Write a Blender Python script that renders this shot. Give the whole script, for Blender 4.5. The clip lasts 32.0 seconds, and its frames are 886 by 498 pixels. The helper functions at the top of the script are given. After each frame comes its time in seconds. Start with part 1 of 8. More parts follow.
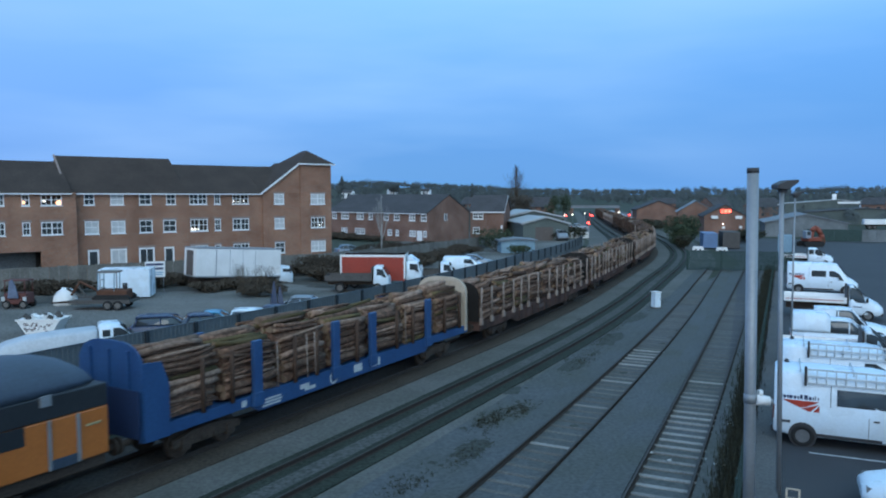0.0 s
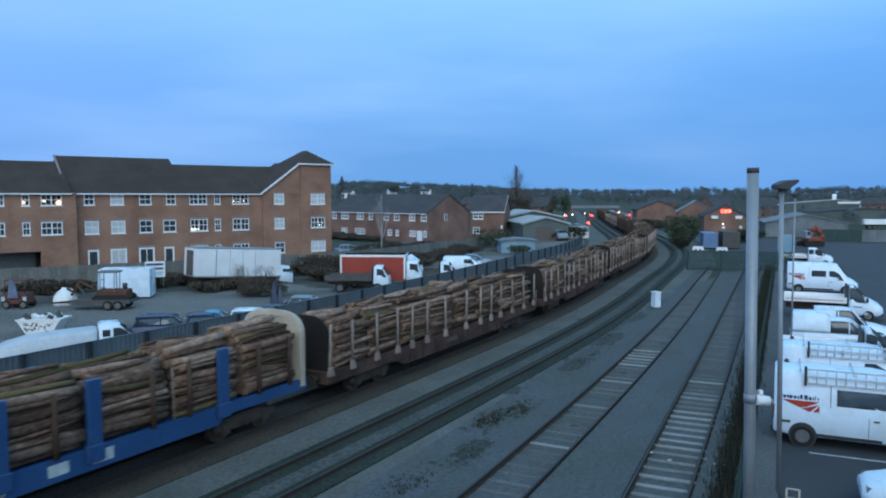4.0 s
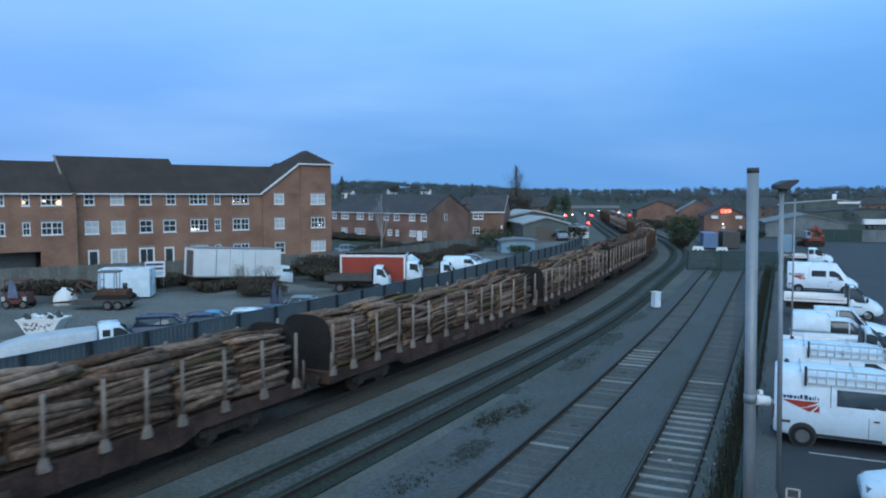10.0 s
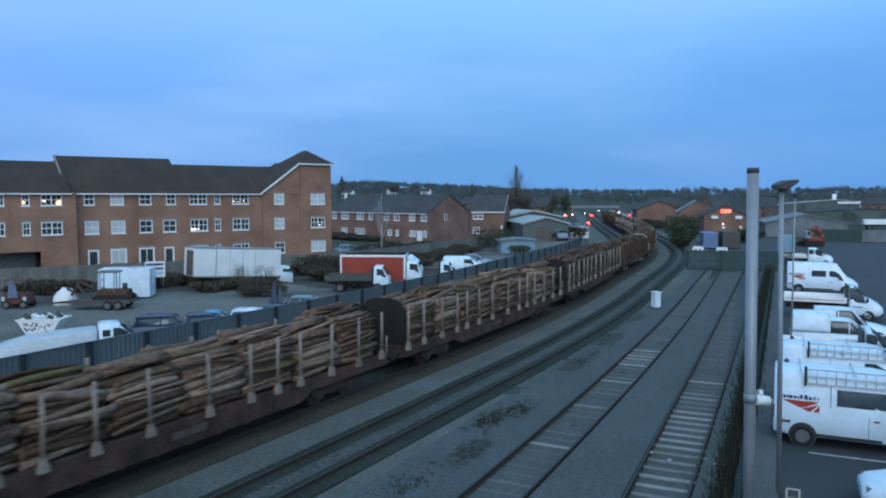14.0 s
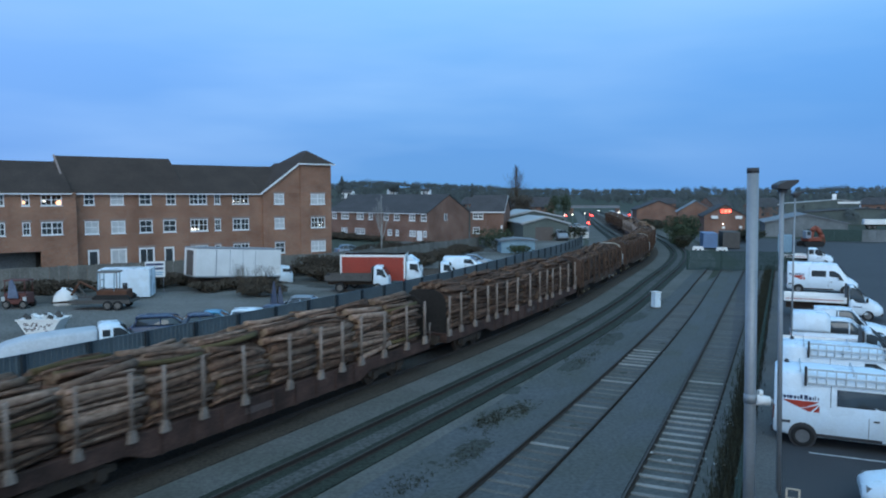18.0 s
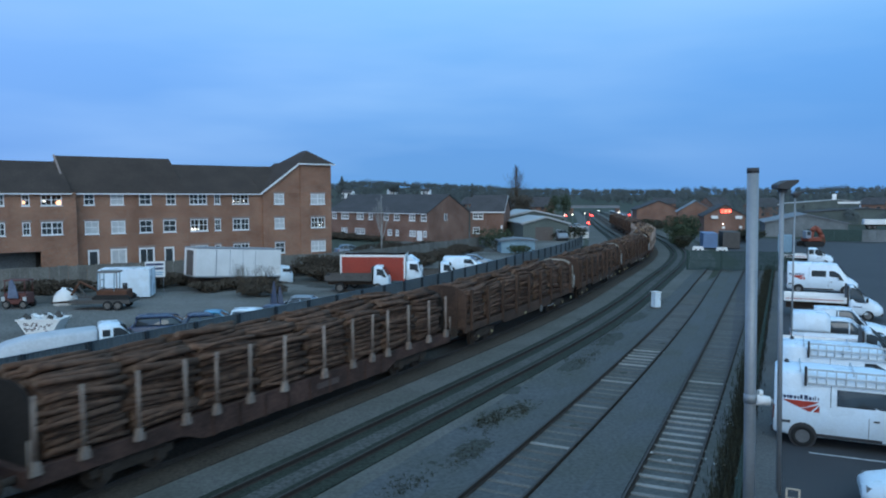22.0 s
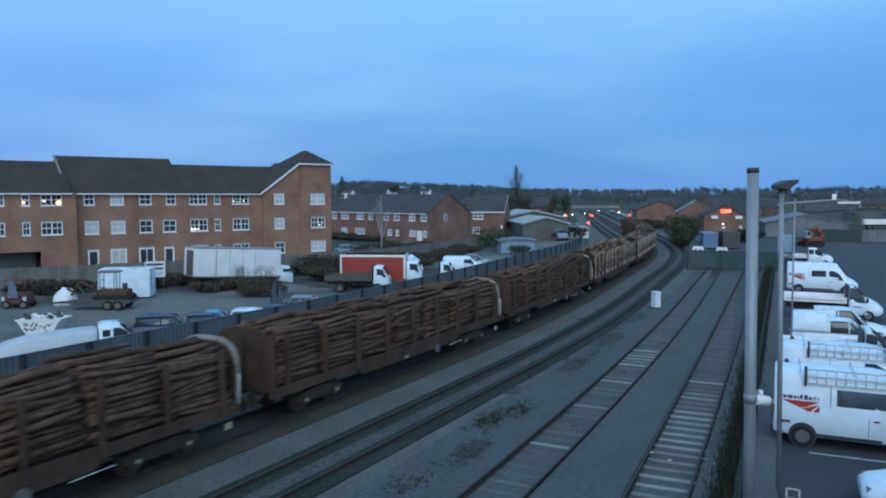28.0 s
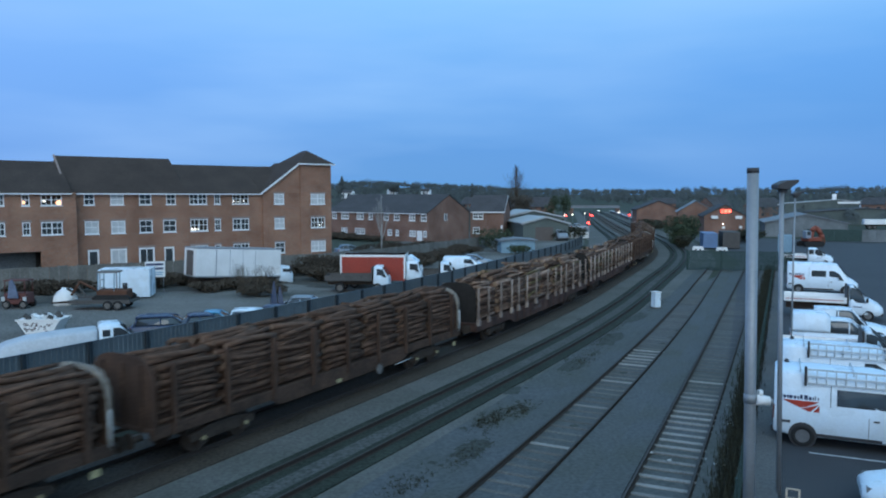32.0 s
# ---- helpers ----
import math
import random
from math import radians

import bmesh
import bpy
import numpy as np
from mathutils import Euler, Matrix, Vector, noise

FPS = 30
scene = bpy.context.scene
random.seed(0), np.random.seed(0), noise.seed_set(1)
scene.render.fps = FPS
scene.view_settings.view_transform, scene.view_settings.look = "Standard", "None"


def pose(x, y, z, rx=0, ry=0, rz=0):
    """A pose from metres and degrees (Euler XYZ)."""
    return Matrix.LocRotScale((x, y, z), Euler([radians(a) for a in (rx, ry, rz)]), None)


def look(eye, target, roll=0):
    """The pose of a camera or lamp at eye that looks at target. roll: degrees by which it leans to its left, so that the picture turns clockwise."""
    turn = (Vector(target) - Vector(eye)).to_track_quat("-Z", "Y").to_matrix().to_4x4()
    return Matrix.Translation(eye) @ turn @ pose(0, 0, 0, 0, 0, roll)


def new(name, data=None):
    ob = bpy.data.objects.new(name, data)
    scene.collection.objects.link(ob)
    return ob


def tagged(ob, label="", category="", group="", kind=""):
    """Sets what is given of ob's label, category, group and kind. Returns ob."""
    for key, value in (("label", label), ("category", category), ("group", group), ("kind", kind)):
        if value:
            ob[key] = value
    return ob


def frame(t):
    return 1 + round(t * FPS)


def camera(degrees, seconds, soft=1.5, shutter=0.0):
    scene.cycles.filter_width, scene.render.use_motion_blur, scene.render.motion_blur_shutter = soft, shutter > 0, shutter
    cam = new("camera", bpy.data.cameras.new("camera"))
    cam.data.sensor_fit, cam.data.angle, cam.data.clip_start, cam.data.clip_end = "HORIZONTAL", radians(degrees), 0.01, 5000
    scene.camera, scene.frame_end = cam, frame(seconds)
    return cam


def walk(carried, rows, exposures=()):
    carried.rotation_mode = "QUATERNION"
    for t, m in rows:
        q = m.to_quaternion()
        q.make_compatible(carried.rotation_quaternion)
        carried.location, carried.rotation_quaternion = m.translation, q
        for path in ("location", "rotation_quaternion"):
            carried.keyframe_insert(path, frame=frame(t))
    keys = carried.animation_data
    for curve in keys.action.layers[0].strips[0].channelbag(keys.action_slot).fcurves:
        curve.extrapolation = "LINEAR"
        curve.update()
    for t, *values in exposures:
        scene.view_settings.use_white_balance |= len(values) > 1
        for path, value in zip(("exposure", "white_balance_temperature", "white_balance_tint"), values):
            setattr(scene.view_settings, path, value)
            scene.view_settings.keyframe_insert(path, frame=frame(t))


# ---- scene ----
cam = camera(61.04, 32.0, soft=2.0, shutter=1.0)
EYE, AIM = (0.0, 0.0, 7.93), (0.0, 100.0, 0.862)
walk(cam, [(0.0, look(EYE, AIM)), (32.0, look(EYE, AIM))], exposures=[(0.0, 0.22), (12.0, 0.17), (32.0, 0.10)])

# ---- dusk sky: the sun is down, soft blue light from the whole dome ----
world = bpy.data.worlds.new("dusk")
scene.world = world
world.use_nodes = True


def build_sky():
    nt = world.node_tree
    nd, ln = nt.nodes, nt.links
    nd.clear()
    out, bg = nd.new("ShaderNodeOutputWorld"), nd.new("ShaderNodeBackground")
    sky = nd.new("ShaderNodeTexSky")
    sky.sky_type, sky.sun_disc = "NISHITA", False
    sky.sun_elevation, sky.sun_rotation = radians(2.0), radians(-120)
    sky.altitude, sky.dust_density, sky.ozone_density = 100, 1.0, 3.0
    tc, sep = nd.new("ShaderNodeTexCoord"), nd.new("ShaderNodeSeparateXYZ")
    ramp = nd.new("ShaderNodeValToRGB")
    el = ramp.color_ramp.elements
    el[0].position, el[0].color = 0.0, (0.118, 0.34, 0.705, 1)
    el[1].position, el[1].color = 1.0, (0.32, 0.66, 1.0, 1)
    for p, c in ((0.06, (0.112, 0.325, 0.735, 1)), (0.15, (0.142, 0.39, 0.86, 1)), (0.27, (0.25, 0.565, 1.0, 1)), (0.5, (0.30, 0.65, 1.0, 1))):
        e = el.new(p)
        e.color = c
    ln.new(tc.outputs["Generated"], sep.inputs[0])
    ln.new(sep.outputs["Z"], ramp.inputs[0])
    # thin high cloud, drawn out sideways
    mp, nz = nd.new("ShaderNodeMapping"), nd.new("ShaderNodeTexNoise")
    mp.inputs["Scale"].default_value = (1.3, 1.3, 7.0)
    mp.inputs["Rotation"].default_value = (0.0, 0.10, 0.0)
    nz.inputs["Scale"].default_value, nz.inputs["Detail"].default_value, nz.inputs["Roughness"].default_value = 1.7, 4.0, 0.45
    ln.new(tc.outputs["Generated"], mp.inputs["Vector"])
    ln.new(mp.outputs[0], nz.inputs["Vector"])
    cr = nd.new("ShaderNodeMapRange")
    cr.inputs["From Min"].default_value, cr.inputs["From Max"].default_value = 0.42, 0.72
    cr.inputs["To Min"].default_value, cr.inputs["To Max"].default_value = 0.0, 0.5
    ln.new(nz.outputs["Fac"], cr.inputs["Value"])
    cl = nd.new("ShaderNodeMixRGB")
    cl.inputs["Color2"].default_value = (0.36, 0.62, 1.0, 1)
    ln.new(cr.outputs[0], cl.inputs["Fac"])
    ln.new(ramp.outputs[0], cl.inputs["Color1"])
    # the side where the sun went down is a little more violet
    ml = nd.new("ShaderNodeMapRange")
    ml.inputs["From Min"].default_value, ml.inputs["From Max"].default_value = -0.05, -0.75
    ml.inputs["To Min"].default_value, ml.inputs["To Max"].default_value = 0.0, 0.55
    ln.new(sep.outputs["X"], ml.inputs["Value"])
    vi = nd.new("ShaderNodeMixRGB")
    vi.inputs["Color2"].default_value = (0.25, 0.45, 0.98, 1)
    ln.new(ml.outputs[0], vi.inputs["Fac"])
    ln.new(cl.outputs[0], vi.inputs["Color1"])
    # away from it the lower sky is a deeper blue
    mr = nd.new("ShaderNodeMapRange")
    mr.inputs["From Min"].default_value, mr.inputs["From Max"].default_value = -0.1, 0.5
    mr.inputs["To Min"].default_value, mr.inputs["To Max"].default_value = 0.0, 0.75
    ln.new(sep.outputs["X"], mr.inputs["Value"])
    mz = nd.new("ShaderNodeMapRange")
    mz.inputs["From Min"].default_value, mz.inputs["From Max"].default_value = 0.08, 0.26
    mz.inputs["To Min"].default_value, mz.inputs["To Max"].default_value = 1.0, 0.0
    ln.new(sep.outputs["Z"], mz.inputs["Value"])
    mm = nd.new("ShaderNodeMath")
    mm.operation = "MULTIPLY"
    ln.new(mr.outputs[0], mm.inputs[0])
    ln.new(mz.outputs[0], mm.inputs[1])
    de = nd.new("ShaderNodeMixRGB")
    de.inputs["Color2"].default_value = (0.095, 0.305, 0.74, 1)
    ln.new(mm.outputs[0], de.inputs["Fac"])
    ln.new(vi.outputs[0], de.inputs["Color1"])
    mix = nd.new("ShaderNodeMixRGB")
    mix.inputs["Fac"].default_value = 0.03
    ln.new(de.outputs[0], mix.inputs["Color1"])
    ln.new(sky.outputs[0], mix.inputs["Color2"])
    ln.new(mix.outputs[0], bg.inputs["Color"])
    bg.inputs["Strength"].default_value = 1.0
    ln.new(bg.outputs[0], out.inputs["Surface"])


build_sky()
sun = new("sun", bpy.data.lights.new("sun", "SUN"))
sun.data.energy, sun.data.angle, sun.data.color = 1.78, radians(70), (0.885, 0.95, 0.945)
sun.matrix_world = look((-8, -92, 40), (0, 20, 0))

# ---- materials ----
def surface(name, color, rough=0.7, metal=0.0, scale=4.0, vary=0.25, fine=40.0, bump=0.1, dirt=None, dirt_amount=0.35,
            each=0.0, spec=None, coords="Object"):
    """Paint, metal, wood or stone with broad stains, fine grain and relief."""
    m = bpy.data.materials.new(name)
    m.use_nodes = True
    nd, ln = m.node_tree.nodes, m.node_tree.links
    b = nd["Principled BSDF"]
    tc = nd.new("ShaderNodeTexCoord")
    info = nd.new("ShaderNodeObjectInfo")
    shift = nd.new("ShaderNodeVectorMath")
    shift.operation = "MULTIPLY_ADD"
    shift.inputs[1].default_value = (1, 1, 1)
    jump = nd.new("ShaderNodeVectorMath")
    jump.operation = "SCALE"
    jump.inputs[0].default_value = (31.7, 17.3, 11.9)
    ln.new(info.outputs["Random"], jump.inputs["Scale"])
    ln.new(tc.outputs[coords], shift.inputs[0])
    ln.new(jump.outputs[0], shift.inputs[2])
    n1, n2 = nd.new("ShaderNodeTexNoise"), nd.new("ShaderNodeTexNoise")
    n1.inputs["Scale"].default_value, n1.inputs["Detail"].default_value = scale, 5.0
    n2.inputs["Scale"].default_value, n2.inputs["Detail"].default_value = fine, 3.0
    for n in (n1, n2):
        ln.new(shift.outputs[0], n.inputs["Vector"])
    d = dirt or tuple(c * 0.45 for c in color)
    r = nd.new("ShaderNodeValToRGB")
    r.color_ramp.elements[0].position, r.color_ramp.elements[1].position = 0.32, 0.68
    r.color_ramp.elements[0].color = (*d, 1)
    r.color_ramp.elements[1].color = (*color, 1)
    ln.new(n1.outputs["Fac"], r.inputs[0])
    base = nd.new("ShaderNodeMixRGB")
    base.inputs["Fac"].default_value = dirt_amount
    base.inputs["Color1"].default_value = (*color, 1)
    ln.new(r.outputs[0], base.inputs["Color2"])
    grain = nd.new("ShaderNodeMapRange")
    grain.inputs["To Min"].default_value, grain.inputs["To Max"].default_value = 1 - vary, 1 + vary
    grain.inputs["From Min"].default_value, grain.inputs["From Max"].default_value = 0.3, 0.7
    ln.new(n2.outputs["Fac"], grain.inputs["Value"])
    mul = nd.new("ShaderNodeVectorMath")
    mul.operation = "SCALE"
    ln.new(base.outputs[0], mul.inputs[0])
    last = grain.outputs[0]
    if each:
        e = nd.new("ShaderNodeMapRange")
        e.inputs["To Min"].default_value, e.inputs["To Max"].default_value = 1 - each, 1 + each
        ln.new(info.outputs["Random"], e.inputs["Value"])
        k = nd.new("ShaderNodeMath")
        k.operation = "MULTIPLY"
        ln.new(last, k.inputs[0])
        ln.new(e.outputs[0], k.inputs[1])
        last = k.outputs[0]
    ln.new(last, mul.inputs["Scale"])
    ln.new(mul.outputs[0], b.inputs["Base Color"])
    rr = nd.new("ShaderNodeMapRange")
    rr.inputs["To Min"].default_value, rr.inputs["To Max"].default_value = max(rough - 0.12, 0.03), min(rough + 0.12, 1)
    ln.new(n1.outputs["Fac"], rr.inputs["Value"])
    ln.new(rr.outputs[0], b.inputs["Roughness"])
    b.inputs["Metallic"].default_value = metal
    b.inputs["Specular IOR Level"].default_value = spec if spec is not None else 0.5 if rough < 0.65 else 0.12
    if bump:
        bp = nd.new("ShaderNodeBump")
        bp.inputs["Strength"].default_value, bp.inputs["Distance"].default_value = bump, 0.02
        ln.new(n2.outputs["Fac"], bp.inputs["Height"])
        ln.new(bp.outputs[0], b.inputs["Normal"])
    return m


def glow(name, color, strength):
    m = bpy.data.materials.new(name)
    m.use_nodes = True
    b = m.node_tree.nodes["Principled BSDF"]
    b.inputs["Base Color"].default_value = (*color, 1)
    b.inputs["Emission Color"].default_value = (*color, 1)
    b.inputs["Emission Strength"].default_value = strength
    return m


def glass(name, tint=(0.045, 0.052, 0.056), rough=0.04):
    m = bpy.data.materials.new(name)
    m.use_nodes = True
    b = m.node_tree.nodes["Principled BSDF"]
    b.inputs["Base Color"].default_value = (*tint, 1)
    b.inputs["Roughness"].default_value = rough
    b.inputs["Specular IOR Level"].default_value = 0.9
    return m


def clear_glass(name):
    m = bpy.data.materials.new(name)
    m.use_nodes = True
    b = m.node_tree.nodes["Principled BSDF"]
    b.inputs["Base Color"].default_value = (0.9, 0.95, 0.95, 1)
    b.inputs["Roughness"].default_value = 0.02
    b.inputs["Transmission Weight"].default_value = 1.0
    b.inputs["IOR"].default_value = 1.1
    return m


def brickwork(name, c1, c2, mortar):
    """Small bricks in courses, for walls far off."""
    m = surface(name, c1, 0.85, scale=0.35, vary=0.15, fine=9.0, bump=0.2, dirt_amount=0.3)
    nd, ln = m.node_tree.nodes, m.node_tree.links
    tc = nd.new("ShaderNodeTexCoord")
    sep, com = nd.new("ShaderNodeSeparateXYZ"), nd.new("ShaderNodeCombineXYZ")
    ad = nd.new("ShaderNodeMath")
    ln.new(tc.outputs["Object"], sep.inputs[0])
    ln.new(sep.outputs["X"], ad.inputs[0])
    ln.new(sep.outputs["Y"], ad.inputs[1])
    ln.new(ad.outputs[0], com.inputs["X"])
    ln.new(sep.outputs["Z"], com.inputs["Y"])
    br = nd.new("ShaderNodeTexBrick")
    br.inputs["Scale"].default_value = 1.0
    br.inputs["Brick Width"].default_value, br.inputs["Row Height"].default_value = 0.225, 0.075
    br.inputs["Mortar Size"].default_value = 0.009
    br.inputs["Color1"].default_value, br.inputs["Color2"].default_value = (*c1, 1), (*c2, 1)
    br.inputs["Mortar"].default_value = (*mortar, 1)
    ln.new(com.outputs[0], br.inputs["Vector"])
    mix = [n for n in nd if n.type == "MIX_RGB"][0]
    ramp = [n for n in nd if n.type == "VALTORGB"][0]
    ramp.color_ramp.elements[0].color = (0.5, 0.46, 0.45, 1)
    ramp.color_ramp.elements[1].color = (1, 1, 1, 1)
    mix.blend_type = "MULTIPLY"
    mix.inputs["Fac"].default_value = 0.7
    ln.new(br.outputs["Color"], mix.inputs["Color1"])
    return m


def coursed_roof(name, color):
    """Tiles in courses along the slope, for roofs far off."""
    m = surface(name, color, 0.8, scale=0.5, vary=0.3, fine=12.0, bump=0.2, dirt_amount=0.5)
    nd, ln = m.node_tree.nodes, m.node_tree.links
    tc, wv = nd.new("ShaderNodeTexCoord"), nd.new("ShaderNodeTexWave")
    wv.bands_direction, wv.wave_profile = "Z", "SAW"
    wv.inputs["Scale"].default_value = 1.6
    ln.new(tc.outputs["Object"], wv.inputs["Vector"])
    bp = nd.new("ShaderNodeBump")
    bp.inputs["Strength"].default_value, bp.inputs["Distance"].default_value = 0.6, 0.03
    ln.new(wv.outputs["Fac"], bp.inputs["Height"])
    ln.new(bp.outputs[0], nd["Principled BSDF"].inputs["Normal"])
    return m


SIDESTONE = surface("siding_ballast", (0.093, 0.1, 0.104), 0.95, scale=0.3, vary=0.22, fine=9.0, bump=0.5, dirt=(0.075, 0.078, 0.064), dirt_amount=0.7)
BALLAST = surface("ballast", (0.13, 0.127, 0.12), 0.95, scale=0.3, vary=0.22, fine=9.0, bump=0.5, dirt=(0.075, 0.078, 0.064), dirt_amount=0.7)
ASPHALT = surface("asphalt", (0.058, 0.06, 0.065), 0.85, spec=0.35, scale=0.2, vary=0.3, fine=25.0, bump=0.3, dirt=(0.03, 0.03, 0.032), dirt_amount=0.7)
YARD = surface("yard_gravel", (0.188, 0.18, 0.167), 0.95, scale=0.12, vary=0.35, fine=6.0, bump=0.5, dirt=(0.06, 0.06, 0.05), dirt_amount=0.75)
EARTH = surface("field_grass", (0.06, 0.068, 0.052), 0.95, scale=0.03, vary=0.4, fine=1.0, bump=0.3, dirt=(0.04, 0.045, 0.025), dirt_amount=0.6)
PATH = surface("concrete_path", (0.12, 0.118, 0.115), 0.9, scale=0.6, vary=0.2, fine=12.0, bump=0.3)
RAIL = surface("rusty_rail", (0.052, 0.042, 0.036), 0.85, 0.0, scale=2.0, vary=0.3, fine=30.0, bump=0.2)
RAILTOP = surface("worn_rail_head", (0.06, 0.055, 0.052), 0.75, 0.0, spec=0.2, scale=2.0, vary=0.2, fine=30.0, bump=0.05)
SLEEPER = surface("concrete_sleeper", (0.24, 0.235, 0.22), 0.9, scale=1.5, vary=0.25, fine=20.0, bump=0.3, dirt=(0.13, 0.125, 0.115), dirt_amount=0.5, each=0.3)
SLEEPER_DARK = surface("timber_sleeper", (0.12, 0.11, 0.10), 0.95, scale=1.5, vary=0.35, fine=20.0, bump=0.4, dirt=(0.10, 0.1, 0.09), dirt_amount=0.5, each=0.25)
BRICK = brickwork("red_brickwork", (0.37, 0.182, 0.115), (0.315, 0.15, 0.094), (0.31, 0.24, 0.19))
BRICK2 = brickwork("brown_brickwork", (0.245, 0.132, 0.094), (0.2, 0.108, 0.078), (0.24, 0.185, 0.16))
LINTEL = surface("buff_lintel", (0.30, 0.23, 0.2), 0.85, scale=3, vary=0.15, fine=20, bump=0.2)
TILE = coursed_roof("dark_roof_tile", (0.068, 0.052, 0.044))
SLATE = coursed_roof("grey_slate", (0.076, 0.074, 0.077))
WHITE = surface("white_gloss_frame", (0.78, 0.78, 0.77), 0.4, scale=3.0, vary=0.05, fine=30, bump=0.03, dirt_amount=0.15)
VANWHITE = surface("white_van_paint", (0.68, 0.80, 0.89), 0.28, scale=1.2, vary=0.04, fine=14, bump=0.01, dirt=(0.55, 0.55, 0.53), dirt_amount=0.3)
BOXWHITE = surface("white_box_panel", (0.8, 0.8, 0.79), 0.45, scale=0.7, vary=0.05, fine=10, bump=0.03, dirt=(0.52, 0.51, 0.48), dirt_amount=0.35)
BLACK = surface("black_plastic", (0.04, 0.04, 0.043), 0.6, scale=4, vary=0.2, fine=30, bump=0.1)
RUBBER = surface("tyre_rubber", (0.032, 0.032, 0.032), 0.85, scale=6, vary=0.25, fine=50, bump=0.2)
STEEL = surface("galvanised_steel", (0.29, 0.31, 0.33), 0.5, 0.3, scale=2, vary=0.05, fine=14, bump=0.02, dirt=(0.17, 0.185, 0.19), dirt_amount=0.5)
RIM = surface("painted_wheel_rim", (0.17, 0.175, 0.18), 0.45, 0.2, scale=6, vary=0.15, fine=40, bump=0.05)
DARKGLASS = glass("dark_window_glass")
CLEAR = clear_glass("clear_window_glass")
BLIND = surface("pale_blind", (0.55, 0.56, 0.56), 0.9, scale=2, vary=0.06, fine=14, bump=0.05)
INTERIOR = surface("room_wall", (0.10, 0.09, 0.085), 0.95, scale=1, vary=0.1, fine=8, bump=0.0)
UNDER = surface("grimy_underframe", (0.066, 0.05, 0.04), 0.95, spec=0.15, scale=2, vary=0.3, fine=20, bump=0.2)
WAGONRED = surface("faded_maroon_paint", (0.105, 0.058, 0.046), 0.9, spec=0.15, scale=1.0, vary=0.25, fine=14, bump=0.15, dirt=(0.024, 0.017, 0.014), dirt_amount=0.8)
WAGONBLUE = surface("blue_wagon_paint", (0.02, 0.072, 0.18), 0.5, scale=0.9, vary=0.15, fine=14, bump=0.08, dirt=(0.012, 0.04, 0.13), dirt_amount=0.5)
WAGONDARK = surface("dirty_brown_paint", (0.1, 0.06, 0.043), 0.9, spec=0.12, scale=1.0, vary=0.3, fine=14, bump=0.2, dirt=(0.032, 0.024, 0.02), dirt_amount=0.7)
STANCHION = surface("pale_galvanised_post", (0.31, 0.25, 0.21), 0.7, 0.1, scale=2.5, vary=0.2, fine=20, bump=0.1, dirt=(0.16, 0.10, 0.08), dirt_amount=0.55, each=0.2)
CREAM = surface("cream_end_board", (0.55, 0.46, 0.36), 0.75, scale=1.2, vary=0.12, fine=12, bump=0.1, dirt=(0.3, 0.23, 0.17), dirt_amount=0.5)
GREYEND = surface("grey_end_frame", (0.16, 0.15, 0.14), 0.75, scale=1.2, vary=0.2, fine=12, bump=0.1)
PALEMARK = surface("pale_stencil_paint", (0.5, 0.52, 0.52), 0.7, scale=5, vary=0.2, fine=30, bump=0.0)
LOCOORANGE = surface("orange_loco_paint", (0.46, 0.14, 0.03), 0.4, scale=0.8, vary=0.08, fine=12, bump=0.03, dirt=(0.34, 0.10, 0.02), dirt_amount=0.4)
LOCOBLACK = surface("black_loco_paint", (0.022, 0.024, 0.027), 0.45, scale=0.8, vary=0.12, fine=12, bump=0.03)
LOCOROOF = surface("grey_loco_roof", (0.05, 0.07, 0.10), 0.55, scale=0.8, vary=0.15, fine=12, bump=0.05)
LOGBARK = surface("log_bark", (0.192, 0.107, 0.073), 0.95, scale=5.0, vary=0.5, fine=16, bump=0.6, dirt=(0.05, 0.033, 0.024), dirt_amount=0.85, each=0.5)
LOGPEELED = surface("peeled_log", (0.31, 0.197, 0.145), 0.85, scale=4.0, vary=0.4, fine=14, bump=0.3, dirt=(0.10, 0.062, 0.04), dirt_amount=0.7, each=0.45)
LOGEND = surface("sawn_log_end", (0.26, 0.175, 0.115), 0.85, scale=6, vary=0.2, fine=30, bump=0.2, each=0.3)
MOSS = surface("mossy_log", (0.125, 0.092, 0.045), 0.95, scale=3, vary=0.35, fine=22, bump=0.5, each=0.3)
FENCEBLUE = surface("blue_grey_steel_fence", (0.105, 0.132, 0.15), 0.6, 0.2, scale=1.5, vary=0.15, fine=16, bump=0.05, each=0.15)
FENCEWOOD = surface("weathered_boarding", (0.185, 0.18, 0.165), 0.92, scale=0.8, vary=0.25, fine=10, bump=0.3, dirt=(0.09, 0.085, 0.075), dirt_amount=0.5, each=0.1)
BUSH = surface("evergreen_leaf", (0.05, 0.066, 0.038), 0.85, scale=2, vary=0.4, fine=12, bump=0.2)
TWIG = surface("bare_twig", (0.10, 0.075, 0.055), 0.95, scale=2, vary=0.3, fine=14, bump=0.2)
WEED = surface("dark_weed", (0.045, 0.046, 0.032), 0.95, scale=2, vary=0.4, fine=12, bump=0.2)
# paler and bluer than bare trees: distance haze is put into this colour
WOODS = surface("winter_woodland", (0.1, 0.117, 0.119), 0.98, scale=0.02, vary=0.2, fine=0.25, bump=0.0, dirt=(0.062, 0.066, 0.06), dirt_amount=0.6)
SHEDGREEN = surface("dark_green_cladding", (0.11, 0.132, 0.124), 0.7, scale=0.4, vary=0.15, fine=6, bump=0.1)
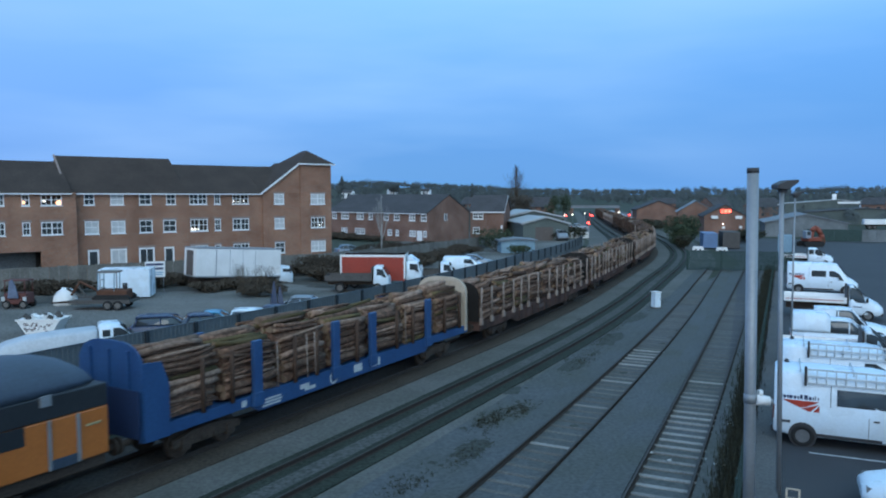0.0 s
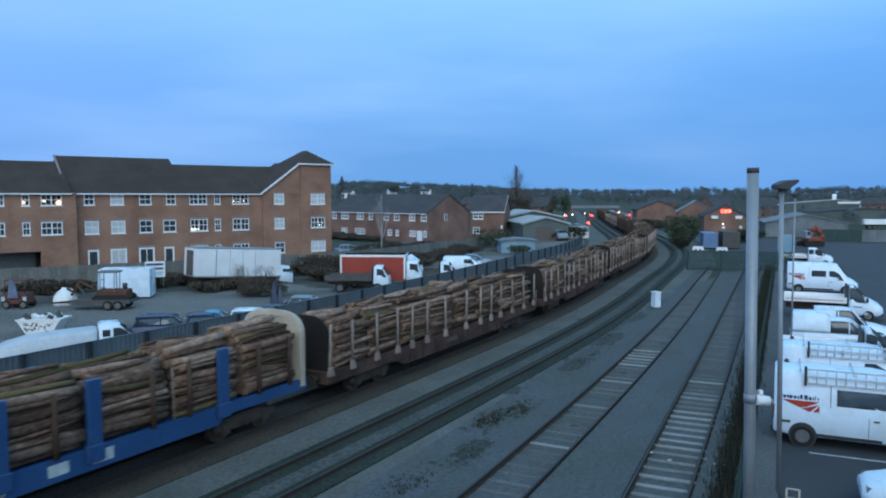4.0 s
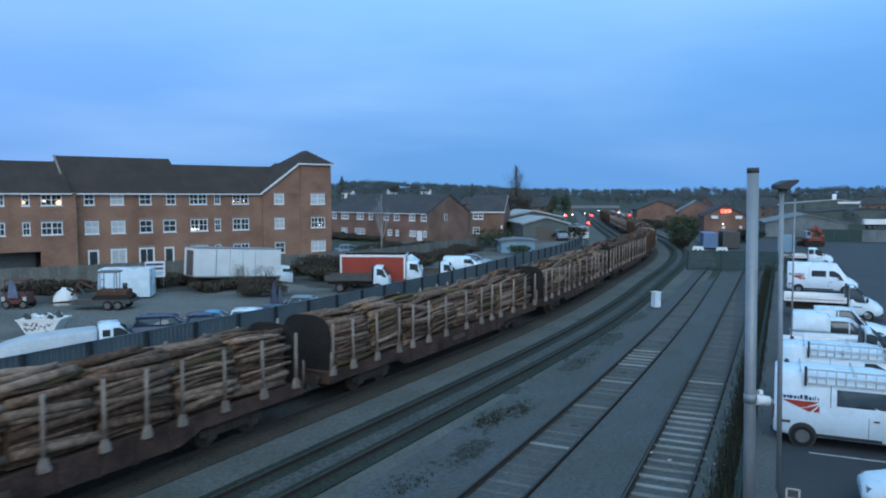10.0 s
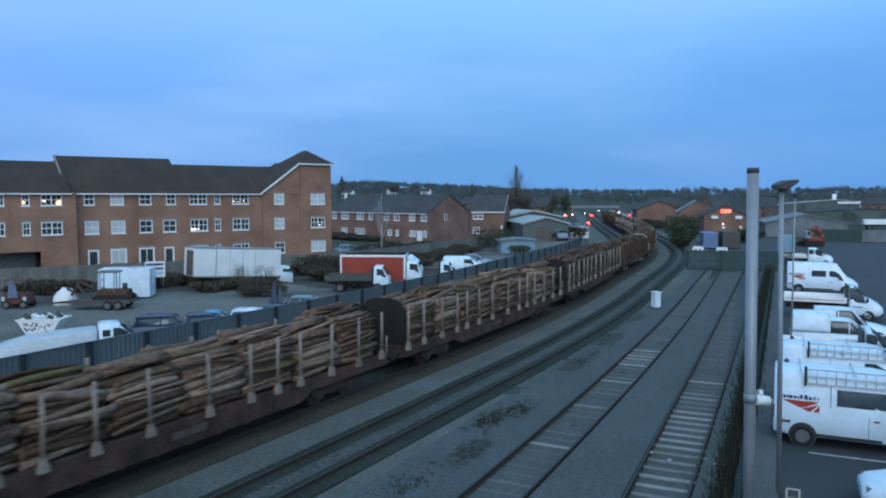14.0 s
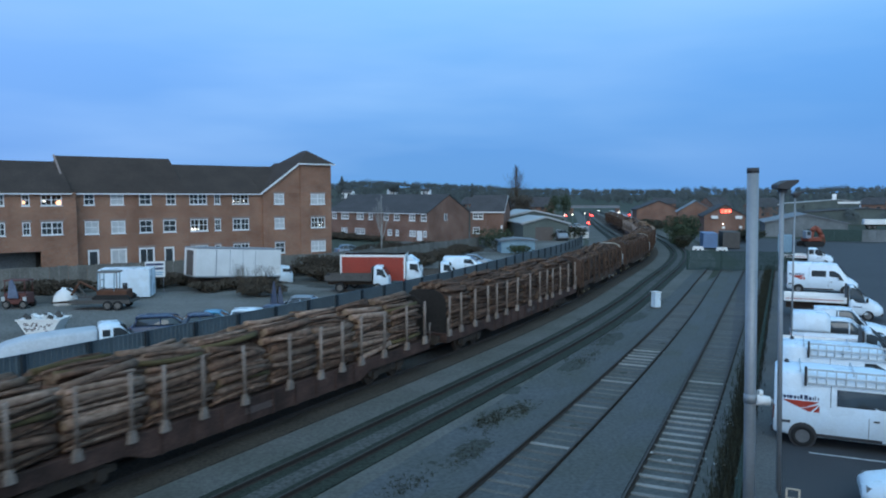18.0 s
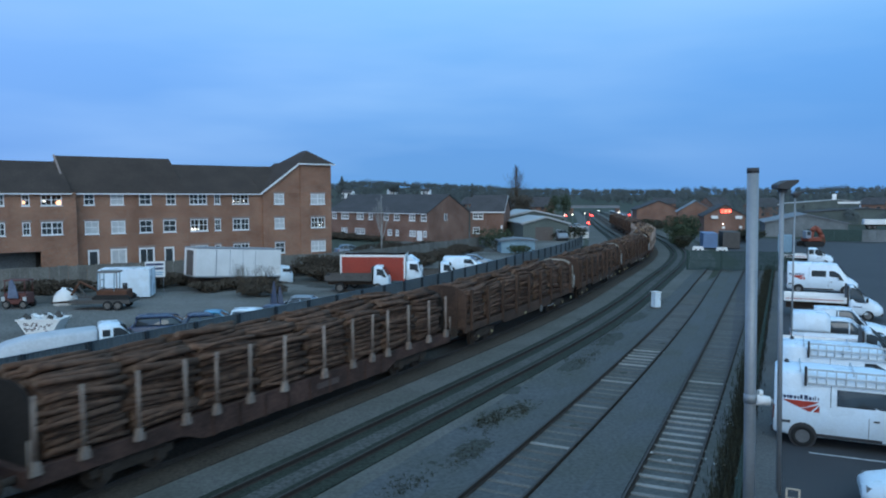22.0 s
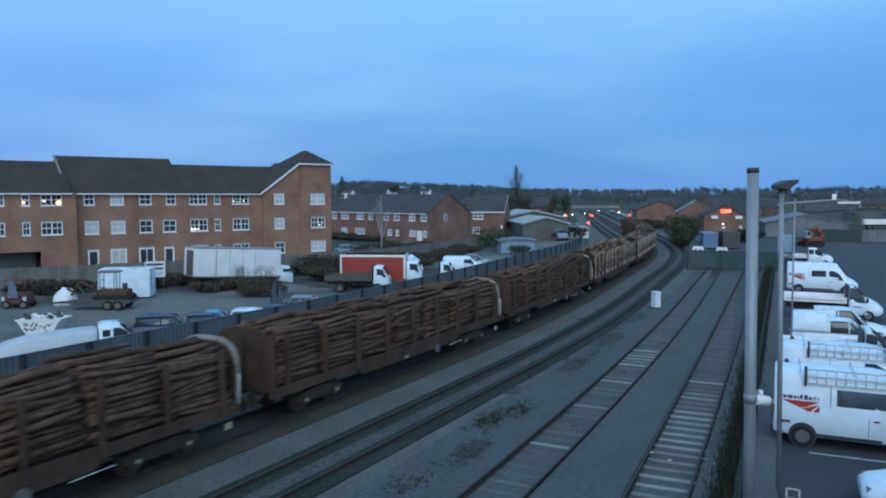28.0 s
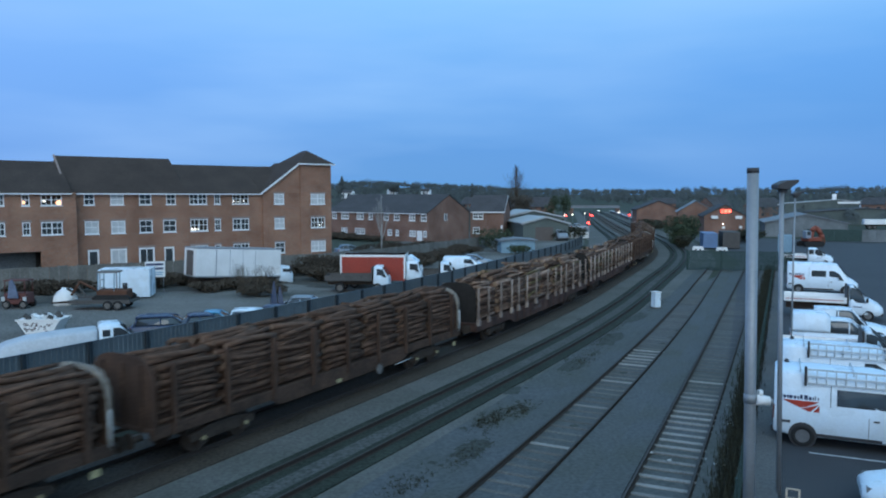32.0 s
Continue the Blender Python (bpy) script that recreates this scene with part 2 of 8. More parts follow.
SHEDROOF = surface("pale_sheet_roof", (0.35, 0.365, 0.365), 0.6, scale=0.3, vary=0.12, fine=5, bump=0.1, dirt=(0.25, 0.26, 0.26), dirt_amount=0.5)
GREYROOF = surface("grey_sheet_roof", (0.20, 0.22, 0.24), 0.65, scale=0.3, vary=0.15, fine=5, bump=0.1)
REDCURTAIN = surface("red_truck_curtain", (0.33, 0.04, 0.022), 0.6, scale=0.8, vary=0.12, fine=8, bump=0.1)
REDPAINT = surface("faded_red_paint", (0.11, 0.032, 0.025), 0.6, scale=2, vary=0.2, fine=16, bump=0.1)
DARKBLUE = surface("dark_blue_car_paint", (0.02, 0.04, 0.09), 0.3, scale=2, vary=0.1, fine=14, bump=0.0)
LIGHTBLUE = surface("light_blue_car_paint", (0.10, 0.32, 0.50), 0.35, scale=2, vary=0.1, fine=14, bump=0.0)
SILVER = surface("silver_car_paint", (0.28, 0.32, 0.36), 0.35, 0.3, scale=2, vary=0.1, fine=14, bump=0.0)
BLUEBOX = surface("blue_container_paint", (0.11, 0.19, 0.33), 0.6, scale=1, vary=0.12, fine=10, bump=0.08)
ORANGE = surface("orange_machine_paint", (0.24, 0.056, 0.028), 0.6, scale=2, vary=0.15, fine=14, bump=0.1)
PALEBLUE = surface("pale_blue_sheet", (0.22, 0.34, 0.42), 0.7, scale=0.8, vary=0.15, fine=8, bump=0.1)
LOGORED = surface("red_lettering_film", (0.45, 0.05, 0.03), 0.4, scale=4, vary=0.05, fine=20, bump=0.0)
LOGOBLUE = surface("navy_lettering_film", (0.03, 0.05, 0.12), 0.4, scale=4, vary=0.05, fine=20, bump=0.0)
GREYBED = surface("dull_grey_bed", (0.10, 0.095, 0.09), 0.8, scale=1.5, vary=0.2, fine=12, bump=0.1)
RUSTBROWN = surface("rusty_brown_steel", (0.12, 0.06, 0.04), 0.85, scale=2, vary=0.3, fine=16, bump=0.2)
LIT_RED = glow("red_signal_light", (1.0, 0.04, 0.03), 14.0)
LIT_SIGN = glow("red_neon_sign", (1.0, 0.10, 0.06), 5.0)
LIT_WARM = glow("warm_room_lamp", (1.0, 0.5, 0.26), 2.2)
LIT_WHITE = glow("white_lamp", (1.0, 0.86, 0.66), 6.0)
LIT_LAMP = glow("white_room_lamp", (1.0, 0.88, 0.76), 2.0)


# ---- mesh helpers ----
def box(bm, x0, x1, y0, y1, z0, z1, m=None):
    """A box, turned by the matrix m. Returns its corners."""
    vs = [bm.verts.new((x, y, z)) for z in (z0, z1) for y in (y0, y1) for x in (x0, x1)]
    for f in ((0, 2, 3, 1), (4, 5, 7, 6), (0, 1, 5, 4), (2, 6, 7, 3), (0, 4, 6, 2), (1, 3, 7, 5)):
        bm.faces.new([vs[i] for i in f])
    if m is not None:
        for v in vs:
            v.co = m @ v.co
    return vs


def rod(bm, p0, p1, r0, r1=None, seg=8, caps=True):
    """A tapered round bar from p0 to p1."""
    p0, p1 = Vector(p0), Vector(p1)
    r1 = r0 if r1 is None else r1
    d = (p1 - p0).normalized()
    a = d.orthogonal().normalized()
    b = d.cross(a)
    ring = []
    for p, r in ((p0, r0), (p1, r1)):
        ring.append([bm.verts.new(p + r * (math.cos(2 * math.pi * i / seg) * a + math.sin(2 * math.pi * i / seg) * b)) for i in range(seg)])
    for i in range(seg):
        j = (i + 1) % seg
        f = bm.faces.new((ring[0][i], ring[0][j], ring[1][j], ring[1][i]))
        f.smooth = True
    if caps:
        bm.faces.new(list(reversed(ring[0])))
        bm.faces.new(ring[1])
    return ring


def prism(bm, outline, y0, y1, m=None):
    """An (x, z) outline, anticlockwise seen from -y, drawn out from y0 to y1."""
    a = [bm.verts.new((x, y0, z)) for x, z in outline]
    b = [bm.verts.new((x, y1, z)) for x, z in outline]
    n = len(outline)
    bm.faces.new(a)
    bm.faces.new(list(reversed(b)))
    for i in range(n):
        j = (i + 1) % n
        bm.faces.new((a[j], a[i], b[i], b[j]))
    if m is not None:
        for v in a + b:
            v.co = m @ v.co
    return a + b


def soften(bm, r, seg=2, angle=30):
    bmesh.ops.recalc_face_normals(bm, faces=bm.faces)
    es = [e for e in bm.edges if len(e.link_faces) == 2 and e.calc_face_angle(0) > radians(angle)]
    bmesh.ops.bevel(bm, geom=es, offset=r, segments=seg, affect="EDGES", profile=0.5)
    return bm


def mesh_of(name, bm, material, smooth=False):
    bmesh.ops.recalc_face_normals(bm, faces=bm.faces)
    me = bpy.data.meshes.new(name)
    bm.to_mesh(me)
    bm.free()
    for mt in (material if isinstance(material, (list, tuple)) else [material]):
        me.materials.append(mt)
    if smooth:
        for p in me.polygons:
            p.use_smooth = True
    return me


def part(name, bm, material, parent, label="", smooth=False):
    ob = new(name, mesh_of(name, bm, material, smooth))
    ob.parent = parent
    if label:
        tagged(ob, label)
    return ob


def again(ob, m):
    """One more piece on the same mesh, under the same parent."""
    o = new(ob.name.split(".")[0], ob.data)
    o.parent = ob.parent
    o.matrix_basis = m
    if "label" in ob:
        o["label"] = ob["label"]
    return o


def piece(name, me, parent, m):
    o = new(name, me)
    o.parent = parent
    o.matrix_basis = m
    return o


def thing(name, m, label, category, group="", kind=""):
    e = new(name)
    e.empty_display_size = 0.3
    e.matrix_basis = m
    return tagged(e, label, category, group, kind)


def single(name, bm, material, label, category, m=None, group="", kind="", smooth=False):
    ob = new(name, mesh_of(name, bm, material, smooth))
    if m is not None:
        ob.matrix_basis = m
    return tagged(ob, label, category, group, kind)


# ---- the line: heading in degrees from +y towards +x, by distance along the train's track ----
TRACK_S = (-20, 20, 50, 66, 84, 100, 120, 150, 190)
TRACK_A = (29.87, 28.61, 22.2, 23.4, 19.4, 14.1, 10.6, 8.1, 9.2)
STEP = 0.5
LINE_S = np.arange(-300, 900, STEP)
LINE_A = np.radians(np.interp(LINE_S, TRACK_S, TRACK_A))
LINE_X = np.cumsum(np.sin(LINE_A)) * STEP
LINE_Y = np.cumsum(np.cos(LINE_A)) * STEP
K0 = int(300 / STEP)
LINE_X += -9.855 - LINE_X[K0]
LINE_Y += 20.0 - LINE_Y[K0]


def on_line(s, off=0.0):
    """Place and heading on the train's track, off metres to its right."""
    a = float(np.interp(s, LINE_S, LINE_A))
    return (float(np.interp(s, LINE_S, LINE_X)) + off * math.cos(a), float(np.interp(s, LINE_S, LINE_Y)) - off * math.sin(a), a)


def straight(x, y, bend, length, step=1.0):
    """A siding's centre line from (x, y): bend is (heading at the start, heading at the end)."""
    pts, n = [], int(length / step)
    for i in range(n + 1):
        a = radians(bend[0] + (bend[1] - bend[0]) * min(1, i / n * 1.6))
        pts.append((x, y, a))
        x, y = x + step * math.sin(a), y + step * math.cos(a)
    return pts


SIDING_A = straight(-2.6, 11.5, (27.4, 23.4), 80)
SIDING_B = straight(0.4, 7.8, (24.6, 24.2), 84)


def sweep(bm, pts, offs, zs, closed=True):
    """A cross-section (offset to the right, height) carried along a line."""
    rings = []
    for x, y, a in pts:
        rings.append([bm.verts.new((x + o * math.cos(a), y - o * math.sin(a), z)) for o, z in zip(offs, zs)])
    n = len(offs)
    for p, q in zip(rings, rings[1:]):
        for i in range(n if closed else n - 1):
            j = (i + 1) % n
            bm.faces.new((p[i], p[j], q[j], q[i]))
    if closed:
        bm.faces.new(rings[0])
        bm.faces.new(list(reversed(rings[-1])))


def railway(name, pts, label, bright, first, last, dirty):
    """Two rails, their sleepers and the four-foot between them."""
    t = thing(name, Matrix(), label, "railway track", kind="structure")
    for side in (-0.753, 0.753):
        bm = bmesh.new()
        o = [side + d for d in (-0.07, 0.07, 0.07, 0.012, 0.012, 0.036, 0.036, -0.036, -0.036, -0.012, -0.012, -0.07)]
        z = (0.0, 0.0, 0.018, 0.035, 0.115, 0.125, 0.158, 0.158, 0.125, 0.115, 0.035, 0.018)
        sweep(bm, pts, o, z)
        part("rail", bm, RAIL, t, "dark rusty steel rail")
        bm = bmesh.new()
        sweep(bm, pts, (side - 0.03, side + 0.03, side + 0.03, side - 0.03), (0.1585, 0.1585, 0.163, 0.163))
        part("rail_head", bm, RAILTOP, t)
    if dirty:
        bm = bmesh.new()
        # the train's own track: wide strip, dirty stone plus painted under-train shade
        w = 1.8 if name == "train_track" else 0.3
        sweep(bm, pts, (-w, w, w, -w), (-0.05, -0.05, 0.022, 0.022))
        part("four_foot", bm, dirty if w > 1 else MIDSTONE, t, "dirty ballast between the rails, shade-toned under the train")
        if w < 1:
            for a, b in ((-1.3, -0.3), (0.3, 1.3)):
                bm = bmesh.new()
                sweep(bm, pts, (a, b, b, a), (-0.05, -0.05, 0.02, 0.02))
                part("oil_stain", bm, dirty, t, "dark oily ballast along the rail")
    if not dirty:
        # stone heaped over the sleeper ends
        for a, b in ((-1.9, -0.84), (0.84, 1.9)):
            bm = bmesh.new()
            sweep(bm, pts, (a, b, b, a), (-0.08, -0.08, -0.02 if b > 1 else 0.085, 0.085 if b > 1 else -0.02))
            part("ballast_shoulder", bm, SIDESTONE, t, "grey stone heaped along the rail")
    bm = bmesh.new()
    box(bm, -1.28, 1.28, -0.09, 0.09, -0.1, 0.03)
    soften(bm, 0.015, 1)
    me, me2 = mesh_of("sleeper", bm, SLEEPER), None
    me2 = me.copy()
    me2.materials.clear()
    me2.materials.append(SLEEPER_DARK)
    rnd = random.Random(name)
    acc = 0.0
    for (x, y, a), (x2, y2, _) in zip(pts, pts[1:]):
        seg = math.hypot(x2 - x, y2 - y)
        while acc < seg:
            px, py = x + (x2 - x) * acc / seg, y + (y2 - y) * acc / seg
            acc += 0.703
            if not first < py < last:
                continue
            light = any(lo < py < hi for lo, hi in bright)
            dz = rnd.uniform(-0.012, 0.006) - (0 if light else 0.022)
            piece("sleeper", me if light else me2, t, pose(px, py, dz, 0, 0, -math.degrees(a) + rnd.uniform(-0.6, 0.6)))
        acc -= seg
    return t


MIDSTONE = surface("dull_ballast", (0.085, 0.085, 0.08), 0.95, scale=0.5, vary=0.4, fine=8.0, bump=0.6, dirt=(0.045, 0.05, 0.042), dirt_amount=0.6)
# dirty stone with the brown shade below the train in its colour
SHADESTONE = surface("rust_stained_ballast", (0.075, 0.06, 0.047), 0.95, scale=0.5, vary=0.3, fine=9.0, bump=0.6, dirt=(0.045, 0.038, 0.03), dirt_amount=0.6)
OILY = surface("oily_ballast", (0.037, 0.044, 0.035), 0.95, scale=0.5, vary=0.4, fine=9.0, bump=0.8, dirt=(0.019, 0.024, 0.017), dirt_amount=0.6)


def line_points(s0, s1, off, step=2.0):
    return [on_line(s0 + i * step, off) for i in range(int((s1 - s0) / step) + 1)]


def build_ground():
    # one sheet to the horizon; it rises to low hills far away
    bm = bmesh.new()
    radii = [0, 60, 150, 260, 380, 520, 700, 950, 1300, 1800, 2600, 4200]
    n = 72
    rings = []
    for r in radii:
        ring = []
        for i in range(n):
            b = 2 * math.pi * i / n
            x, y = r * math.sin(b), r * math.cos(b)
            deg = math.degrees(math.atan2(x, y))
            hill = max(0.0, min(1.0, (r - 420) / 900))
            lift = 9 + 15 * math.exp(-((deg + 5) / 9) ** 2) + 4 * math.exp(-((deg - 33) / 9) ** 2) + 3 * noise.noise((x * 0.002, y * 0.002, 0))
            ring.append(bm.verts.new((x, y, -0.06 + hill * lift)))
        rings.append(ring)
        if r == 0:
            bmesh.ops.remove_doubles(bm, verts=ring, dist=0.01)
            rings[0] = [[v for v in bm.verts][0]] * n
    for p, q in zip(rings, rings[1:]):
        for i in range(n):
            j = (i + 1) % n
            vs = [p[i], q[i], q[j], p[j]] if p[i] is not p[j] else [p[i], q[i], q[j]]
            f = bm.faces.new(vs)
            f.smooth = True
    single("ground", bm, EARTH, "dull green winter ground rising to low hills", "ground", kind="structure")
    # the railway's ballast, from the yard fence to the car park's edge
    bm = bmesh.new()
    sweep(bm, [on_line(s, 0) for s in range(-60, 420, 4)], (-8.6, 9.0, 9.0, -8.6), (-0.3, -0.3, -0.02, -0.02))
    single("ballast_bed", bm, BALLAST, "grey stone ballast under the running lines", "ballast", kind="structure")
    bm = bmesh.new()
    d = Vector((math.sin(radians(24.4)), math.cos(radians(24.4)), 0))
    r = Vector((d.y, -d.x, 0))
    o = Vector((2.5, 12.0, 0))
    pts = [o + d * -30 - r * 9, o + d * -30 + r * 2.0, o + d * 84 + r * 2.0, o + d * 84 - r * 1.0, o + d * 45 - r * 6]
    vs = [bm.verts.new((p.x, p.y, -0.012)) for p in pts]
    ws = [bm.verts.new((p.x, p.y, -0.3)) for p in pts]
    bm.faces.new(vs)
    for i in range(5):
        j = (i + 1) % 5
        bm.faces.new((vs[i], ws[i], ws[j], vs[j]))
    single("siding_ballast", bm, SIDESTONE, "grey stone ballast around the sidings", "ballast", kind="structure")
    # gravel yard behind the railway fence
    bm = bmesh.new()
    edge = [on_line(s, -9.4) for s in range(-30, 121, 10)]
    vs = [bm.verts.new((x, y, 0.0)) for x, y, a in edge] + [bm.verts.new(p) for p in ((38, 232, 0), (12, 236, 0), (8, 172, 0), (-16, 106, 0), (-70, 60, 0), (-110, 20, 0), (-70, -10, 0))]
    bm.faces.new(vs)
    ret = bmesh.ops.extrude_face_region(bm, geom=list(bm.faces))
    for v in ret["geom"]:
        if isinstance(v, bmesh.types.BMVert):
            v.co.z = -0.3
    single("yard_ground", bm, YARD, "pale grey worn gravel of the lorry yard", "ground", kind="structure")
    # car park
    bm = bmesh.new()
    pts = [o + d * -30 + r * 2.75, o + d * -30 + r * 70, o + d * 140 + r * 110, o + d * 140 - r * 14, o + d * 86 - r * 2]
    vs = [bm.verts.new((p.x, p.y, 0.0)) for p in pts]
    ws = [bm.verts.new((p.x, p.y, -0.3)) for p in pts]
    bm.faces.new(vs)
    for i in range(5):
        j = (i + 1) % 5
        bm.faces.new((vs[i], ws[i], ws[j], vs[j]))
    single("car_park", bm, ASPHALT, "dark worn asphalt of the van park", "car park", kind="structure")
    # kerb path beside the fence
    bm = bmesh.new()
    m = Matrix.Translation(o) @ pose(0, 0, 0, 0, 0, -24.4)
    box(bm, 2.0, 2.75, -30, 82, -0.2, 0.10, m)
    single("path", bm, PATH, "pale concrete kerb strip along the van park", "pavement", kind="structure")
    return o, d, r


SID_O, SID_D, SID_R = build_ground()
SID_M = Matrix.Translation(SID_O) @ pose(0, 0, 0, 0, 0, -24.4)

railway("train_track", line_points(-60, 420, 0), "running line under the timber train", (), 8, 120, SHADESTONE)
railway("main_track", line_points(-40, 420, 4.65), "running line with dark oily four-foot", (), 8, 90, OILY)
railway("far_track", line_points(-20, 420, -3.9), "running line beside the yard fence", (), 60, 60, OILY)
railway("siding_track", SIDING_A, "rusty siding with a few pale sleepers showing", ((23.2, 23.9), (27.2, 27.9), (31.2, 32.6), (34.2, 38.6)), 12, 60, None)
railway("siding_track", SIDING_B, "rusty siding with a run of pale concrete sleepers", ((15.0, 30.0), (31.4, 32.0)), 12, 60, None)


def overbridge():
    """The plain road bridge over the lines on which the camera stands: deck, parapets and piers."""
    b = thing("road_overbridge", Matrix(), "plain concrete road bridge over the railway", "bridge", kind="structure")
    bm = bmesh.new()
    box(bm, -75, 70, -13.0, -0.35, 5.1, 6.3)
    part("deck", bm, PATH, b)
    for y in (-13.0, -0.65):
        bm = bmesh.new()
        box(bm, -75, 70, y, y + 0.3, 6.3, 7.5)
        part("parapet", bm, PATH, b)
    for x in (-75.0, -42.0, 1.5, 32.0, 66.0):
        bm = bmesh.new()
        box(bm, x, x + 1.0, -12.4, -1.2, -0.3, 5.1)
        part("pier", bm, PATH, b)


overbridge()


# ---- the timber train: x runs to its tail, y away from the van park, z from the rail head ----
POSTS = (-0.35, 1.0, 2.7, 4.35, 5.5, 6.92, 8.6, 10.8, 12.5, 13.8, 15.0, 16.7, 18.4, 20.0)


def log_meshes(prefix, mats, lengths, seeds):
    out = []
    rnd = random.Random(prefix)
    for L in lengths:
        for k in range(seeds):
            bm = bmesh.new()
            seg, r0 = 8, rnd.uniform(0.055, 0.135)
            r1 = r0 * rnd.uniform(0.72, 0.95)
            bend, ph = rnd.uniform(0.0, 0.10), rnd.uniform(0, 6)
            rings = []
            for i in range(5):
                f = i / 4
                rr = r0 + (r1 - r0) * f
                oy, oz = bend * math.sin(f * 3.1) * math.cos(ph), bend * math.sin(f * 3.1) * math.sin(ph)
                rings.append([bm.verts.new(((f - 0.5) * L, oy + rr * rnd.uniform(0.92, 1.06) * math.cos(6.283 * j / seg), oz + rr * rnd.uniform(0.92, 1.06) * math.sin(6.283 * j / seg))) for j in range(seg)])
            for p, q in zip(rings, rings[1:]):
                for j in range(seg):
                    f = bm.faces.new((p[j], p[(j + 1) % seg], q[(j + 1) % seg], q[j]))
                    f.smooth = True
            for ring in (rings[0], rings[-1]):
                bm.faces.new(ring).material_index = 1
            out.append(mesh_of("log", bm, mats))
    return out


LOGS = {L: log_meshes("bark%d" % int(L * 10), [LOGBARK, LOGEND], (L,), 4) + log_meshes("peel%d" % int(L * 10), [LOGPEELED, LOGEND], (L,), 3) + log_meshes("moss%d" % int(L * 10), [MOSS, LOGEND], (L,), 1)
        for L in (2.35, 4.7)}
DARKEND = surface("weathered_log_end", (0.15, 0.10, 0.07), 0.9, scale=6, vary=0.3, fine=30, bump=0.2, each=0.5)
DARKLOGS = {L: log_meshes("dark%d" % int(L * 10), [surface("wet_dark_bark", (0.148, 0.083, 0.056), 0.95, scale=3, vary=0.4, fine=22, bump=0.6, dirt=(0.025, 0.018, 0.015), dirt_amount=0.7, each=0.3), DARKEND], (L,), 5) for L in (2.35, 4.7)}


def log_stack(wagon, x0, x1, L, seed, pool, z0=1.30, wall=1.16, top=2.95, heap=0.45, weights=(5, 5, 5, 5, 4, 4, 4, 2), dense=True, tilt=3.0, gap=0.12, jitter=0.22):
    """A pile of logs lying along the wagon, built where it shows: the flank, the crown and the ends."""
    rnd = random.Random(seed)
    n = max(1, round((x1 - x0) / (L + gap)))
    pitch = (x1 - x0) / n
    for k in range(n):
        xc = x0 + pitch * (k + 0.5)
        top_k = top + rnd.uniform(-0.12, 0.12)
        bm = bmesh.new()
        w, zt = wall - 0.16, top_k + heap * 0.55
        prism(bm, [(-w, z0), (w, z0), (w, top_k - 0.1), (w * 0.5, zt), (-w * 0.5, zt), (-w, top_k - 0.1)], -L * 0.48, L * 0.48, Matrix.Rotation(math.pi / 2, 4, "Z"))
        stack = part("timber_load", bm, LOGBARK if pool is LOGS else pool[L][0].materials[0], wagon)
        stack.location = (xc, 0, 0)
        meshes = pool[L]
        wt = weights[:len(meshes)]

        def put(y, z):
            me = rnd.choices(meshes, wt)[0]
            m = pose(rnd.uniform(-jitter, jitter), y, z, rnd.uniform(0, 360), rnd.gauss(0, tilt), rnd.gauss(0, tilt * 0.6) + rnd.choice((0, 180)))
            piece("log", me, stack, m)

        z = z0 + 0.11
        while z < top_k:
            put(-wall + 0.10 + rnd.uniform(-0.05, 0.05), z)
            if rnd.random() < 0.55:
                put(-wall + 0.27 + rnd.uniform(-0.04, 0.04), z + 0.1)
            z += rnd.uniform(0.11, 0.185)
        m = 12 if dense else 7
        for i in range(m):
            f = (i + 0.5) / m * 2 - 1
            put(f * (wall - 0.08), top_k + heap * (1 - f * f) + rnd.uniform(-0.10, 0.14))
        if dense:
            for i in range(4):
                f = rnd.uniform(-0.7, 0.5)
                put(f * wall, top_k + heap * (1 - f * f) + rnd.uniform(0.1, 0.24))


def wheelset_mesh(r):
    bm = bmesh.new()
    for y in (-0.76, 0.76):
        s = 1 if y > 0 else -1
        rod(bm, (0, y - 0.065, 0), (0, y + 0.065, 0), r, seg=20)
        rod(bm, (0, y - s * 0.095, 0), (0, y - s * 0.06, 0), r + 0.03, seg=20)
    rod(bm, (0, -1.0, 0), (0, 1.0, 0), 0.08, seg=10)
    return mesh_of("wheelset", bm, UNDER)


WHEELSET = wheelset_mesh(0.46)


def bogie(wagon, x, marks=None):
    bm = bmesh.new()
    for y in (-1.0, 1.0):
        prism(bm, [(-1.35, 0.42), (-0.5, 0.36), (0.5, 0.36), (1.35, 0.42), (1.35, 0.62), (0.55, 0.78), (-0.55, 0.78), (-1.35, 0.62)], y - 0.06, y + 0.06)
        for ax in (-0.9, 0.9):
            box(bm, ax - 0.16, ax + 0.16, y - 0.12, y + 0.12, 0.28, 0.62)
        for i in range(3):
            rod(bm, (-0.24 + 0.24 * i, y, 0.4), (-0.24 + 0.24 * i, y, 0.68), 0.085, seg=8)
    box(bm, -0.3, 0.3, -1.0, 1.0, 0.55, 0.8)
    b = part("bogie", bm, UNDER, wagon, "grimy cast steel bogie frame")
    b.location = (x, 0, 0)
    for ax in (-0.9, 0.9):
        piece("wheelset", WHEELSET, b, pose(ax, 0, 0.46))
        if marks:
            bm = bmesh.new()
            rod(bm, (0, -1.12, 0.46), (0, -1.17, 0.46), 0.065, seg=10)
            c = part("axlebox_cover", bm, marks, b, "dull yellow axlebox cover")
            c.location = (ax, 0, 0)
    return b


